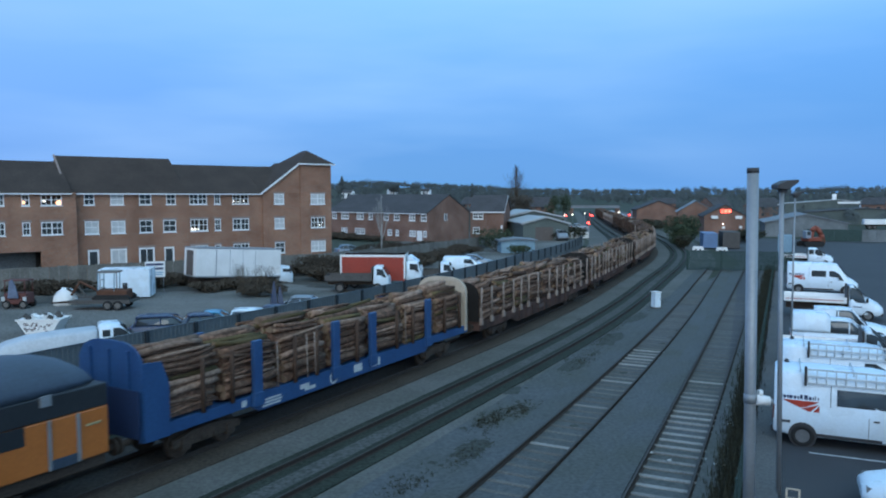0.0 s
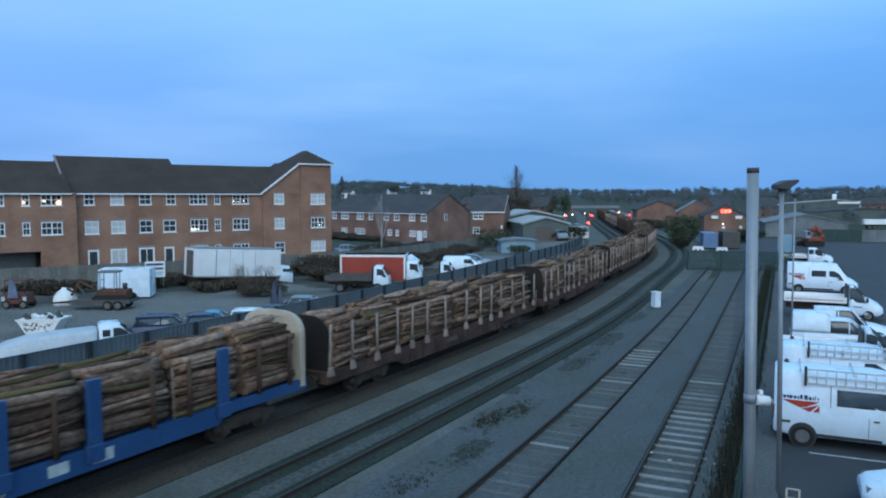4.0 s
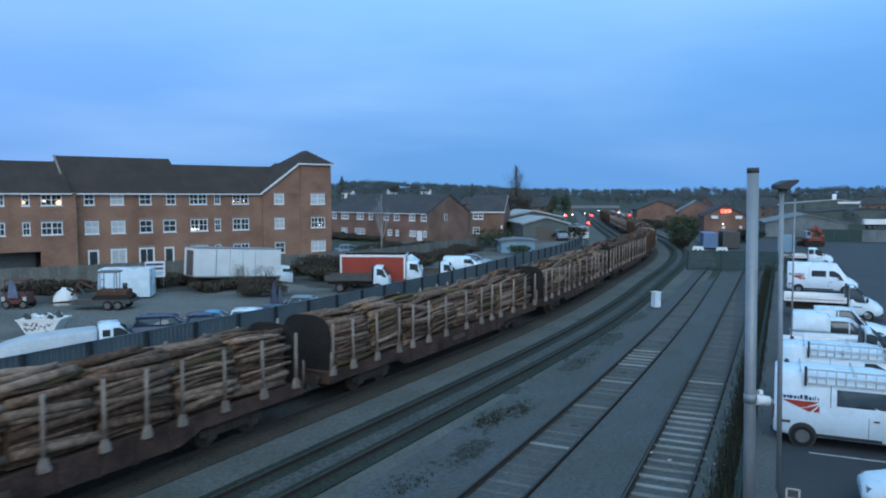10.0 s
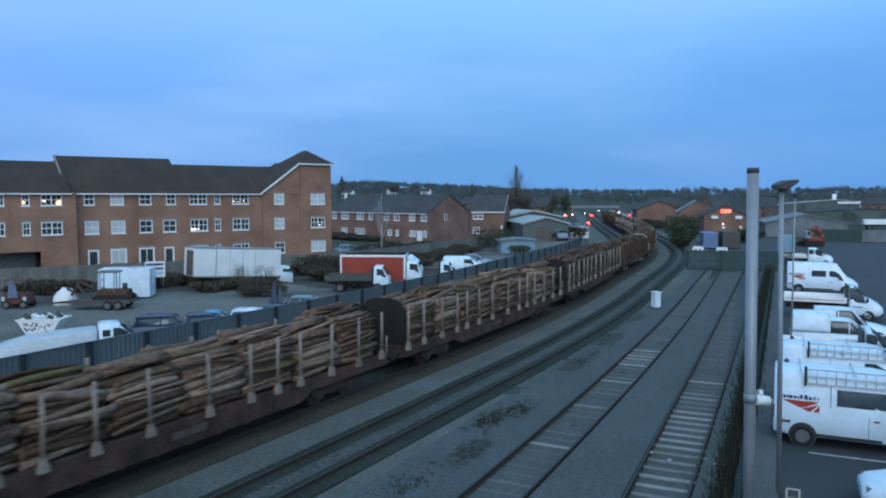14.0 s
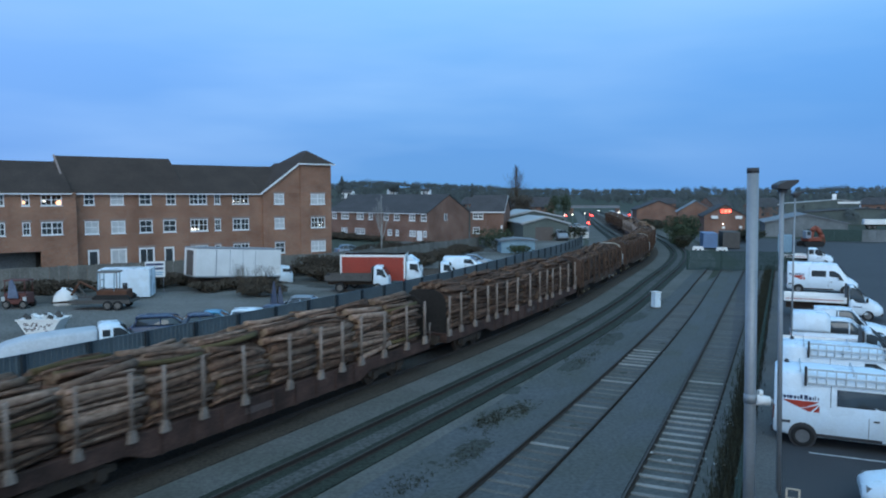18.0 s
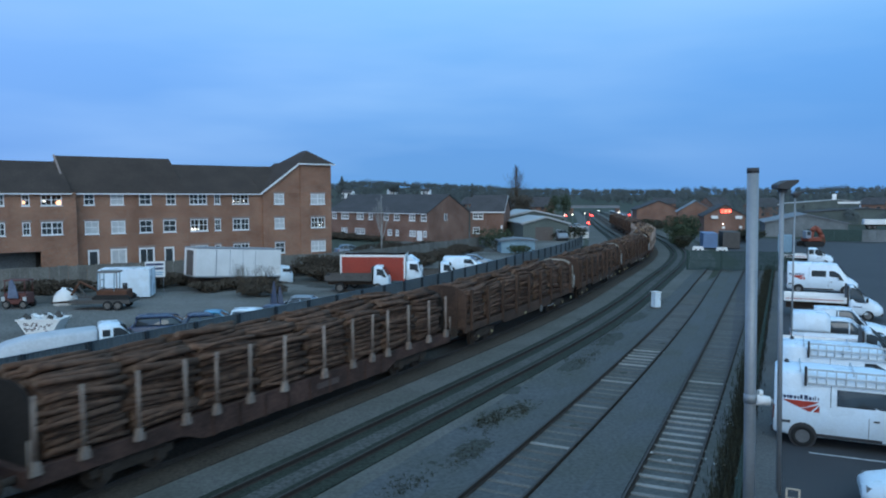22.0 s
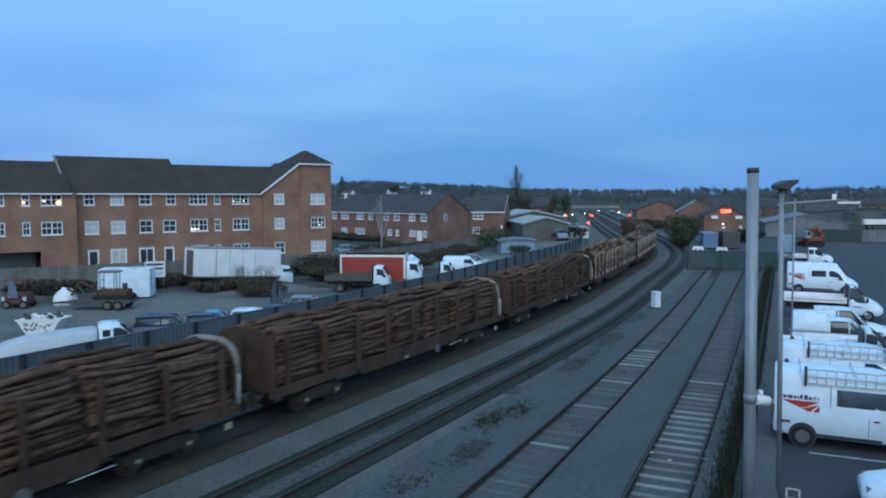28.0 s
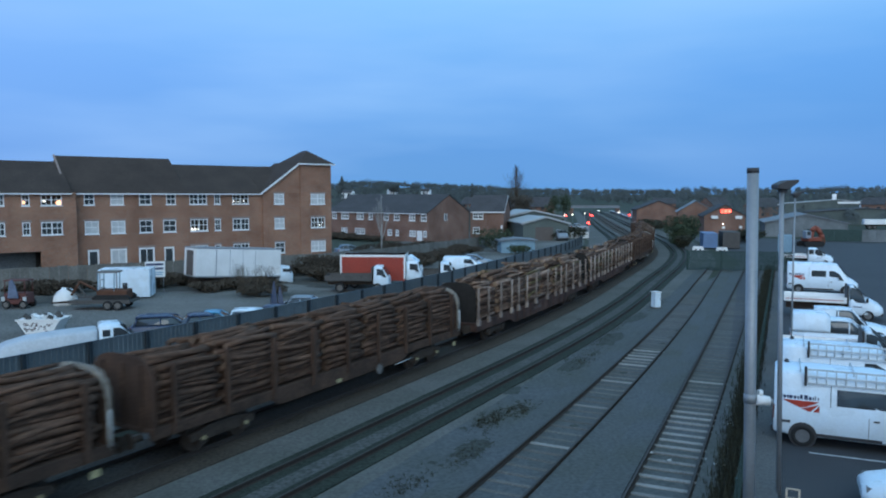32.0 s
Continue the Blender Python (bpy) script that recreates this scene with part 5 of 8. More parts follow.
def van(m, L=4.86, H=2.02, label="", glazed=1, rack=False, logo=False, roof_drop=0.0, group="works vans", paint=None):
    """Panel van with a short sloping bonnet."""
    paint = paint or VANWHITE
    t = thing("van", m, label, "van", group=group)
    B = L - 1.5
    bm = bmesh.new()
    w, wt = 0.98, 0.86
    loft(bm, [(0.0, w - 0.05, wt - 0.05, 0.42, 1.0, H - 0.06, 0.02), (0.06, w, wt, 0.38, 1.05, H - 0.01, 0.03), (0.5, w, wt, 0.32, 1.05, H, 0.035), (B - 0.5, w, wt, 0.32, 1.05, H, 0.035),
              (B - 0.05, w, wt - 0.01, 0.32, 1.05, H - 0.06, 0.03), (B + 0.75, w, wt + 0.02, 0.32, 1.02, 1.34, 0.06), (L - 0.3, w - 0.04, wt, 0.34, 0.8, 1.06, 0.06), (L - 0.02, w - 0.12, wt - 0.1, 0.4, 0.62, 0.85, 0.02)])
    part("body", bm, paint, t)
    for s in (-1, 1):
        y = s * (w - 0.005)
        x = B - 0.62
        panel(t, "cab_window", [(x, 1.18), (x + 1.05, 1.14), (x + 0.74, 1.66), (x + 0.36, min(H - 0.22, 1.9)), (x, min(H - 0.22, 1.9))], s * (w - 0.05), DARKGLASS, "dark cab window")
        if glazed:
            panel(t, "side_window", [(1.8, 1.14), (2.85, 1.14), (2.85, min(H - 0.3, 1.9)), (1.8, min(H - 0.3, 1.9))], s * (w - 0.045), DARKGLASS, "dark rear side window")
        panel(t, "sill_trim", [(0.85, 0.36), (B - 0.3, 0.36), (B - 0.3, 0.46), (0.85, 0.46)], y, BLACK)
        panel(t, "rub_strip", [(0.1, 0.72), (0.5, 0.72), (0.5, 0.8), (0.1, 0.8)], y, BLACK)
        panel(t, "door_seam", [(B - 0.68, 0.45), (B - 0.665, 0.45), (B - 0.665, 1.1), (B - 0.68, 1.1)], y, BLACK, thick=0.006)
        panel(t, "door_seam", [(1.62, 0.45), (1.635, 0.45), (1.635, H - 0.3), (1.62, H - 0.3)], s * (w - 0.03), BLACK, thick=0.004)
        panel(t, "door_handle", [(B - 0.55, 1.0), (B - 0.38, 1.0), (B - 0.38, 1.05), (B - 0.55, 1.05)], y, BLACK, thick=0.03)
        for x in (0.86, L - 0.9):
            bm = bmesh.new()
            rod(bm, (x, s * (w - 0.2), 0.36), (x, s * (w + 0.004), 0.36), 0.41, seg=20)
            part("wheel_arch", bm, BLACK, t)
            add_wheel(t, x, s * (w - 0.07), 0.34, 0.22)
        bm = bmesh.new()
        box(bm, B + 0.05, B + 0.2, s * (w + 0.02), s * (w + 0.2), 1.2, 1.5) if s > 0 else box(bm, B + 0.05, B + 0.2, s * (w + 0.2), s * (w + 0.02), 1.2, 1.5)
        part("mirror", bm, BLACK, t)
        bm = bmesh.new()
        box(bm, L - 0.16, L - 0.06, min(s * 0.55, s * 0.8), max(s * 0.55, s * 0.8), 0.72, 0.86)
        part("headlight", bm, RIM, t)
        bm = bmesh.new()
        box(bm, -0.02, 0.03, min(s * 0.86, s * 0.95), max(s * 0.86, s * 0.95), 0.8, 1.25)
        part("tail_light", bm, REDPAINT, t)
    bm = bmesh.new()
    vs = [bm.verts.new(p) for p in ((B + 0.02, -0.74, H - 0.10), (B + 0.02, 0.74, H - 0.10), (B + 0.76, 0.80, 1.42), (B + 0.76, -0.80, 1.42))]
    ws = [bm.verts.new(v.co + Vector((0.03, 0, 0.035))) for v in vs]
    bm.faces.new(ws)
    bm.faces.new(list(reversed(vs)))
    for i in range(4):
        bm.faces.new((vs[i], vs[(i + 1) % 4], ws[(i + 1) % 4], ws[i]))
    part("windscreen", bm, DARKGLASS, t, "dark windscreen")
    bm = bmesh.new()
    box(bm, L - 0.25, L + 0.02, -0.9, 0.9, 0.32, 0.55)
    soften(bm, 0.04, 1)
    part("front_bumper", bm, BLACK, t)
    bm = bmesh.new()
    box(bm, -0.08, 0.04, -0.9, 0.9, 0.36, 0.56)
    soften(bm, 0.04, 1)
    part("rear_bumper", bm, BLACK, t)
    if rack:
        for x in (0.75, 2.25, 3.3):
            bm = bmesh.new()
            rod(bm, (x, -0.82, H + 0.08), (x, 0.82, H + 0.08), 0.02, seg=6)
            for y in (-0.78, 0.78):
                rod(bm, (x, y, H - 0.08), (x, y, H + 0.08), 0.02, seg=6)
            part("rack_bar", bm, ALLOY, t)
        for s in (-1,):
            for x in (0.9, 3.5):
                bm = bmesh.new()
                box(bm, x - 0.035, x + 0.035, -1.02, -0.9, H - 0.4, H + 0.2)
                part("ladder_clamp", bm, BLACK, t, "black ladder clamp")
            bm = bmesh.new()
            for z in (H - 0.32, H - 0.1, H + 0.12):
                box(bm, 0.85, 4.1, -0.985, -0.95, z - 0.028, z + 0.028)
            for i in range(12):
                rod(bm, (0.95 + 0.27 * i, -0.967, H - 0.32), (0.95 + 0.27 * i, -0.967, H + 0.12), 0.02, seg=6)
            part("ladder", bm, ALLOY, t, "aluminium ladder on the roof rack")
        bm = bmesh.new()
        rod(bm, (0.35, 0.4, H + 0.02), (0.35, 0.4, H + 0.13), 0.09, 0.05, seg=10)
        part("beacon", bm, BLACK, t)
    if logo:
        y = -w + 0.028
        # bars in place of the operator's name, and its red swoosh
        for i, (a, b) in enumerate(((0.16, 0.25), (0.28, 0.35), (0.38, 0.43), (0.45, 0.55), (0.58, 0.65), (0.68, 0.73), (0.76, 0.83), (0.88, 0.98), (1.01, 1.09), (1.12, 1.15), (1.18, 1.21), (1.26, 1.29))):
            panel(t, "lettering_bar", [(a, 1.50), (b, 1.50), (b, 1.60 + 0.04 * (i in (0, 6, 7, 10))), (a, 1.60 + 0.04 * (i in (0, 6, 7, 10)))], y + 0.012, LOGOBLUE, thick=0.008)
        for pts in ([(0.25, 1.46), (0.75, 1.24), (0.95, 1.27), (1.3, 1.46)], [(0.78, 1.22), (1.06, 1.12), (1.3, 1.38), (1.02, 1.27)], [(1.12, 1.11), (1.32, 1.06), (1.32, 1.34)]):
            panel(t, "red_flash", pts, y - 0.012, LOGORED, "red swoosh", thick=0.008)
    return t


def dropside(m, L=5.6, label="", group="works vans", double=False, up=0.0):
    """Pickup lorry: low flat bed, white cab at the front."""
    t = thing("pickup_truck", m, label, "truck", group=group)
    cab0 = L - (2.6 if double else 1.95)
    bm = bmesh.new()
    loft(bm, [(cab0, 0.95, 0.80, 0.45, 1.05, 1.90 + up, 0.03), (cab0 + 0.15, 0.97, 0.83, 0.36, 1.05, 1.97 + up, 0.03), (L - 1.75, 0.97, 0.83, 0.34, 1.05, 1.97 + up, 0.03), (L - 1.0, 0.97, 0.84, 0.34, 1.02, 1.32 + up * 0.5, 0.05), (L - 0.3, 0.92, 0.82, 0.34, 0.8, 1.05, 0.05), (L - 0.02, 0.84, 0.72, 0.4, 0.62, 0.85, 0.02)])
    part("cab", bm, VANWHITE, t)
    bm = bmesh.new()
    box(bm, 0, cab0 - 0.12, -1.02, 1.02, 0.82 + up, 0.92 + up)
    part("bed", bm, BOXWHITE, t)
    for y in (-1.04, 1.0):
        bm = bmesh.new()
        box(bm, 0, cab0 - 0.12, y, y + 0.04, 0.86 + up, 1.22 + up)
        soften(bm, 0.012, 1)
        part("side_board", bm, BOXWHITE, t, "white drop side")
    bm = bmesh.new()
    box(bm, -0.04, 0, -1.02, 1.02, 0.86 + up, 1.22 + up)
    part("tail_board", bm, BOXWHITE, t)
    bm = bmesh.new()
    box(bm, cab0 - 0.12, cab0 - 0.05, -1.0, 1.0, 0.86 + up, 1.95 + up)
    part("head_board", bm, BLACK, t, "black mesh headboard")
    bm = bmesh.new()
    for y in (-0.4, 0.32):
        box(bm, 0.1, cab0 + 0.3, y, y + 0.08, 0.55, 0.82 + up)
    part("chassis", bm, UNDER, t)
    for s in (-1, 1):
        x = L - 2.45 + 0.55
        panel(t, "cab_window", [(L - 1.9, 1.16), (L - 0.98, 1.14), (L - 1.3, 1.66 + up), (L - 1.68, 1.84 + up), (L - 1.9, 1.84 + up)], s * 0.915, DARKGLASS, "dark cab window")
        if double:
            panel(t, "rear_window", [(L - 2.5, 1.16), (L - 2.0, 1.16), (L - 2.0, 1.82), (L - 2.5, 1.82)], s * 0.915, DARKGLASS)
        panel(t, "lettering_bar", [(L - 1.7, 0.86), (L - 1.2, 0.86), (L - 1.2, 0.92), (L - 1.7, 0.92)], s * 0.97, LOGOBLUE)
        panel(t, "red_stripe", [(0.1, 0.98 + up), (cab0 - 0.3, 0.98 + up), (cab0 - 0.3, 1.02 + up), (0.1, 1.02 + up)], s * 1.041, LOGORED, thick=0.005)
        for x in (1.0, L - 0.85):
            add_wheel(t, x, s * 0.86, 0.34, 0.22)
        bm = bmesh.new()
        box(bm, L - 1.0, L - 0.87, min(s * 1.0, s * 1.18), max(s * 1.0, s * 1.18), 1.2, 1.48)
        part("mirror", bm, BLACK, t)
    bm = bmesh.new()
    vs = [bm.verts.new(p) for p in ((L - 1.68, -0.72, 1.9 + up), (L - 1.68, 0.72, 1.9 + up), (L - 0.98, 0.78, 1.38 + up * 0.5), (L - 0.98, -0.78, 1.38 + up * 0.5))]
    ws = [bm.verts.new(v.co + Vector((0.03, 0, 0.03))) for v in vs]
    bm.faces.new(ws)
    bm.faces.new(list(reversed(vs)))
    for i in range(4):
        bm.faces.new((vs[i], vs[(i + 1) % 4], ws[(i + 1) % 4], ws[i]))
    part("windscreen", bm, DARKGLASS, t)
    bm = bmesh.new()
    box(bm, L - 0.25, L + 0.02, -0.86, 0.86, 0.34, 0.56)
    soften(bm, 0.04, 1)
    part("bumper", bm, BLACK, t)
    return t


def car(m, paint, label, estate=False, L=4.2, H=1.45, group="cars in the yard", stripe=None, canopy=False, blank=False):
    t = thing("car", m, label, "car", group=group)
    r = 0.35 if estate else 0.9
    bm = bmesh.new()
    loft(bm, [(0.0, 0.74, 0.7, 0.42, 0.6, 0.86, 0.0), (0.12, 0.84, 0.78, 0.3, 0.6, 0.95, 0.01), (1.0, 0.87, 0.8, 0.24, 0.6, 0.97, 0.01), (L - 1.35, 0.87, 0.8, 0.24, 0.6, 0.95, 0.01), (L - 0.9, 0.86, 0.78, 0.26, 0.6, 0.88, 0.02), (L - 0.2, 0.8, 0.7, 0.3, 0.55, 0.72, 0.02), (L, 0.68, 0.6, 0.36, 0.5, 0.62, 0.0)])
    part("body", bm, paint, t)
    bm = bmesh.new()
    loft(bm, [(r * 0.45, 0.76, 0.6, 0.9, 0.95, 1.02, 0.0), (r, 0.77, 0.62, 0.9, 0.98, H - 0.06, 0.01), (L - 2.2, 0.77, 0.63, 0.9, 0.98, H - 0.04, 0.01), (L - 1.35, 0.76, 0.66, 0.88, 0.92, 0.99, 0.0)])
    part("glasshouse", bm, DARKGLASS, t, "dark window glass")
    bm = bmesh.new()
    loft(bm, [(r - 0.08, 0.6, 0.56, H - 0.12, H - 0.08, H - 0.04, 0.0), (r + 0.2, 0.63, 0.6, H - 0.09, H - 0.05, H, 0.02), (L - 2.4, 0.63, 0.6, H - 0.09, H - 0.05, H, 0.02), (L - 2.05, 0.6, 0.56, H - 0.12, H - 0.09, H - 0.05, 0.0)])
    part("roof", bm, paint, t)
    for s in (-1, 1):
        for x0, x1 in ((r + 0.02, r * 0.7), (L - 2.2, L - 2.2) if canopy else (L - 2.75, L - 2.75), (L - 2.06, L - 1.42)):
            bm = bmesh.new()
            rod(bm, (x0, s * 0.63, H - 0.08), (x1, s * 0.785, 0.93), 0.035, seg=6)
            part("pillar", bm, paint, t)
        for x in (0.75, L - 0.8):
            add_wheel(t, x, s * 0.78, 0.31, 0.19)
        bm = bmesh.new()
        box(bm, L - 0.22, L - 0.1, min(s * 0.45, s * 0.66), max(s * 0.45, s * 0.66), 0.56, 0.68)
        part("headlight", bm, RIM, t)
        bm = bmesh.new()
        box(bm, -0.01, 0.08, min(s * 0.6, s * 0.76), max(s * 0.6, s * 0.76), 0.66, 0.84)
        part("tail_light", bm, LOGORED, t)
        if stripe:
            panel(t, "side_stripe", [(0.2, 0.62), (L - 0.5, 0.62), (L - 0.5, 0.72), (0.2, 0.72)], s * 0.868, stripe, "red side stripe")
    if blank:
        bm = bmesh.new()
        loft(bm, [(r * 0.45 - 0.02, 0.78, 0.64, 0.9, 0.95, 1.05, 0.0), (r - 0.02, 0.79, 0.66, 0.9, 0.98, H - 0.03, 0.01), (L - 2.85, 0.79, 0.66, 0.9, 0.98, H - 0.01, 0.01)])
        part("load_body", bm, paint, t, "blank white load sides")
    if canopy:
        bm = bmesh.new()
        loft(bm, [(0.05, 0.84, 0.74, 0.95, 1.1, H + 0.2, 0.0), (0.15, 0.86, 0.76, 0.95, 1.1, H + 0.28, 0.02), (1.6, 0.86, 0.76, 0.95, 1.1, H + 0.28, 0.02), (1.85, 0.84, 0.72, 0.95, 1.1, H + 0.05, 0.0)])
        part("canopy", bm, VANWHITE, t, "white hard canopy")
    return t


def at_bay(k, r=2.65, turn=0.0):
    """A pose in the van park: k metres along the row, tail r metres from the siding, nose away from the railway."""
    p = SID_O + SID_D * k + SID_R * r
    return pose(p.x, p.y, 0.004, 0, 0, -24.4 + turn)


van(at_bay(15.0, 2.55), 4.86, 2.36, "white panel van with roof ladder and red side mark", glazed=1, rack=True, logo=True)
van(at_bay(19.6, 2.75), 4.86, 2.36, "white panel van with roof ladder", glazed=0, rack=True)
dropside(at_bay(26.6, 2.8), 5.25, "white dropside pickup with black headboard")
car(at_bay(31.5, 3.15), VANWHITE, "white pickup with hard canopy and red side stripe", estate=True, L=4.9, H=1.62, group="works vans", stripe=LOGORED, canopy=True)
car(at_bay(35.0, 4.1), VANWHITE, "small white car-derived van with blank rear sides", estate=True, L=4.2, H=1.72, group="works vans", blank=True)
dropside(at_bay(43.0, 2.85), 5.7, "white dropside pickup with low flat bed", up=0.24)
van(at_bay(56.6, 3.05), 5.2, 2.45, "white crew van with dark side glass", glazed=1, logo=True)
dropside(at_bay(84.0, 2.3), 5.6, "white double-cab pickup with low bed", double=True)
car(at_bay(9.65, 8.95, 180), VANWHITE, "white car parked nose to the railway", L=4.3, H=1.5, group="works vans")


container(42.2, 94.5, -24, 1.6, 2.0, 3.0, PALEBLUE, "tall pale blue storage cabinet beside the van row")

# bay lines
for k, L in ((13.45, 5.0), (8.0, 4.6), (17.6, 5), (22.1, 5), (26.0, 5), (30.4, 5), (40, 5), (50, 5)):
    bm = bmesh.new()
    box(bm, 3.6, 3.6 + L, k - 0.05, k + 0.05, 0.004, 0.008, SID_M)
    single("bay_line", bm, PALEMARK, "worn white parking bay line", "road marking", kind="structure")
bm = bmesh.new()
box(bm, 18.0, 26.0, 44.0, 44.3, 0.004, 0.008, SID_M)
single("bay_line", bm, PALEMARK, "worn white parking bay line", "road marking", kind="structure")


def lorry(m, L, H, body, label, red=False, gap=0.1, cab_white=True, z0=1.0, tail=False, cab=1.75, low=0.0):
    """Rigid lorry: chassis, box body, forward cab. x to the nose."""
    t = thing("lorry", m, label, "truck", group="lorries in the yard")
    B = L - cab
    bm = bmesh.new()
    box(bm, 0, B, -1.2, 1.2, z0, H)
    soften(bm, 0.03, 1)
    bd = part("box_body", bm, body, t)
    if red:
        for z, mt in ((z0, REDCURTAIN), (H - 0.18, BOXWHITE)):
            bm = bmesh.new()
            box(bm, -0.02, B + 0.02, -1.22, 1.22, z - 0.02, z + 0.18)
            part("body_rail", bm, mt, t)
        for x in (-0.02, B - 0.1):
            bm = bmesh.new()
            box(bm, x, x + 0.14, -1.222, 1.222, z0 + 0.162, H - 0.202)
            part("corner_post", bm, BOXWHITE, t)
        for i in range(9):
            bm = bmesh.new()
            x = 0.5 + i * (B - 0.8) / 8
            box(bm, x, x + 0.05, -1.212, -1.2, z0 + 0.2, H - 0.2)
            part("curtain_strap", bm, REDCURTAIN, t)
    else:
        for z in (z0 - 0.02, H - 0.06):
            bm = bmesh.new()
            box(bm, -0.015, B + 0.015, -1.215, 1.215, z, z + 0.1)
            part("body_rail", bm, STEEL, t)
    if tail:
        bm = bmesh.new()
        box(bm, -0.03, -0.017, -0.62, 0.72, z0 + 0.1, H - 0.25)
        part("rear_door", bm, SHUTTER, t, "brown rear roller shutter")
        for y in (-1.15, 0.95):
            bm = bmesh.new()
            box(bm, -0.03, -0.016, y, y + 0.2, z0 + 0.12, H - 0.1)
            part("rear_frame", bm, BOXWHITE, t)
        bm = bmesh.new()
        box(bm, 1.72, 1.8, -1.214, -1.201, z0 + 0.1, H - 0.1)
        part("body_seam", bm, STEEL, t)
        for i in range(3):
            bm = bmesh.new()
            box(bm, 3.0 + 1.2 * i, 3.03 + 1.2 * i, -1.206, -1.201, z0 + 0.1, H - 0.1)
            part("body_seam", bm, STEEL, t)
    bm = bmesh.new()
    for y in (-0.45, 0.35):
        box(bm, 0.1, L - 0.5, y, y + 0.1, 0.6, 0.9)
    part("chassis", bm, UNDER, t)
    bm = bmesh.new()
    c0 = B + gap
    loft(bm, [(c0, 1.1, 1.0, 0.75, 1.3, 2.3 - low, 0.02), (c0 + 0.15, 1.14, 1.05, 0.6, 1.3, 2.4 - low, 0.03), (L - 0.42, 1.14, 1.05, 0.5, 1.3, 2.38 - low, 0.03), (L - 0.3, 1.13, 1.03, 0.46, 1.3, 2.2 - low, 0.02), (L - 0.06, 1.12, 1.04, 0.45, 1.2, 1.5, 0.02), (L, 1.05, 0.97, 0.5, 1.0, 1.3, 0.0)])
    part("cab", bm, VANWHITE, t)
    if red:
        bm = bmesh.new()
        prism(bm, [(c0 + 0.1, 2.38), (c0 + 0.8, 2.38), (c0 + 0.3, H - 0.1), (c0 + 0.1, H - 0.1)], -1.0, 1.0)
        soften(bm, 0.06, 2)
        part("wind_deflector", bm, VANWHITE, t, "white roof deflector")
    for s in (-1, 1):
        panel(t, "cab_window", [(c0 + 0.3, 1.42), (min(c0 + 1.15, L - 0.2), 1.36), (min(c0 + 1.02, L - 0.36), 2.1 - low), (c0 + 0.3, 2.15 - low)], s * 1.1, DARKGLASS, "dark cab window")
        for x in (1.9 if L > 7 else 1.2, L - 1.0):
            add_wheel(t, x, s * 1.0, 0.42, 0.26, GREYEND)
        bm = bmesh.new()
        box(bm, L - 0.5, L - 0.35, min(s * 1.18, s * 1.35), max(s * 1.18, s * 1.35), 1.5, 2.0)
        part("mirror", bm, BLACK, t)
    bm = bmesh.new()
    vs = [bm.verts.new(p) for p in ((L - 0.33, -0.98, 2.22 - low), (L - 0.33, 0.98, 2.22 - low), (L - 0.08, 1.0, 1.55), (L - 0.08, -1.0, 1.55))]
    ws = [bm.verts.new(v.co + Vector((0.04, 0, 0.03))) for v in vs]
    bm.faces.new(ws)
    bm.faces.new(list(reversed(vs)))
    for i in range(4):
        bm.faces.new((vs[i], vs[(i + 1) % 4], ws[(i + 1) % 4], ws[i]))
    part("windscreen", bm, DARKGLASS, t)
    bm = bmesh.new()
    box(bm, L - 0.2, L + 0.05, -1.1, 1.1, 0.42, 0.75)
    soften(bm, 0.03, 1)
    part("bumper", bm, BLACK, t)
    return t




def tipper(m, L=6.0, label="", bed=1.0):
    t = thing("flatbed_truck", m, label, "truck", group="lorries in the yard")
    B = L - 1.38
    bm = bmesh.new()
    box(bm, 0, B, -1.05, 1.05, 0.95, 1.05)
    for y in (-1.07, 1.03):
        box(bm, 0, B, y, y + 0.04, 1.0, 1.42)
    box(bm, -0.04, 0, -1.05, 1.05, 1.0, 1.42)
    box(bm, B - 0.06, B, -1.05, 1.05, 1.05, 2.1)
    part("bed", bm, GREYBED, t, "dull grey dropside bed")
    bm = bmesh.new()
    for y in (-0.4, 0.32):
        box(bm, 0.1, L - 0.4, y, y + 0.08, 0.6, 0.95)
    part("chassis", bm, UNDER, t)
    bm = bmesh.new()
    loft(bm, [(B + 0.1, 0.95, 0.86, 0.7, 1.2, 2.08, 0.02), (B + 0.25, 1.0, 0.9, 0.55, 1.2, 2.15, 0.03), (L - 0.62, 1.0, 0.9, 0.5, 1.2, 2.14, 0.03), (L - 0.08, 0.98, 0.9, 0.45, 1.1, 1.32, 0.03), (L, 0.9, 0.82, 0.5, 0.9, 1.1, 0.0)])
    part("cab", bm, VANWHITE, t)
    for s in (-1, 1):
        panel(t, "cab_window", [(B + 0.38, 1.3), (B + 1.16, 1.25), (B + 0.9, 1.9), (B + 0.38, 1.98)], s * 0.96, DARKGLASS, "dark cab window")
        for x in (1.2, L - 0.95):
            add_wheel(t, x, s * 0.9, 0.4, 0.24, GREYEND)
    bm = bmesh.new()
    vs = [bm.verts.new(p) for p in ((L - 0.56, -0.82, 2.05), (L - 0.56, 0.82, 2.05), (L - 0.1, 0.86, 1.38), (L - 0.1, -0.86, 1.38))]
    ws = [bm.verts.new(v.co + Vector((0.03, 0, 0.03))) for v in vs]
    bm.faces.new(ws)
    bm.faces.new(list(reversed(vs)))
    for i in range(4):
        bm.faces.new((vs[i], vs[(i + 1) % 4], ws[(i + 1) % 4], ws[i]))
    part("windscreen", bm, DARKGLASS, t)
    return t


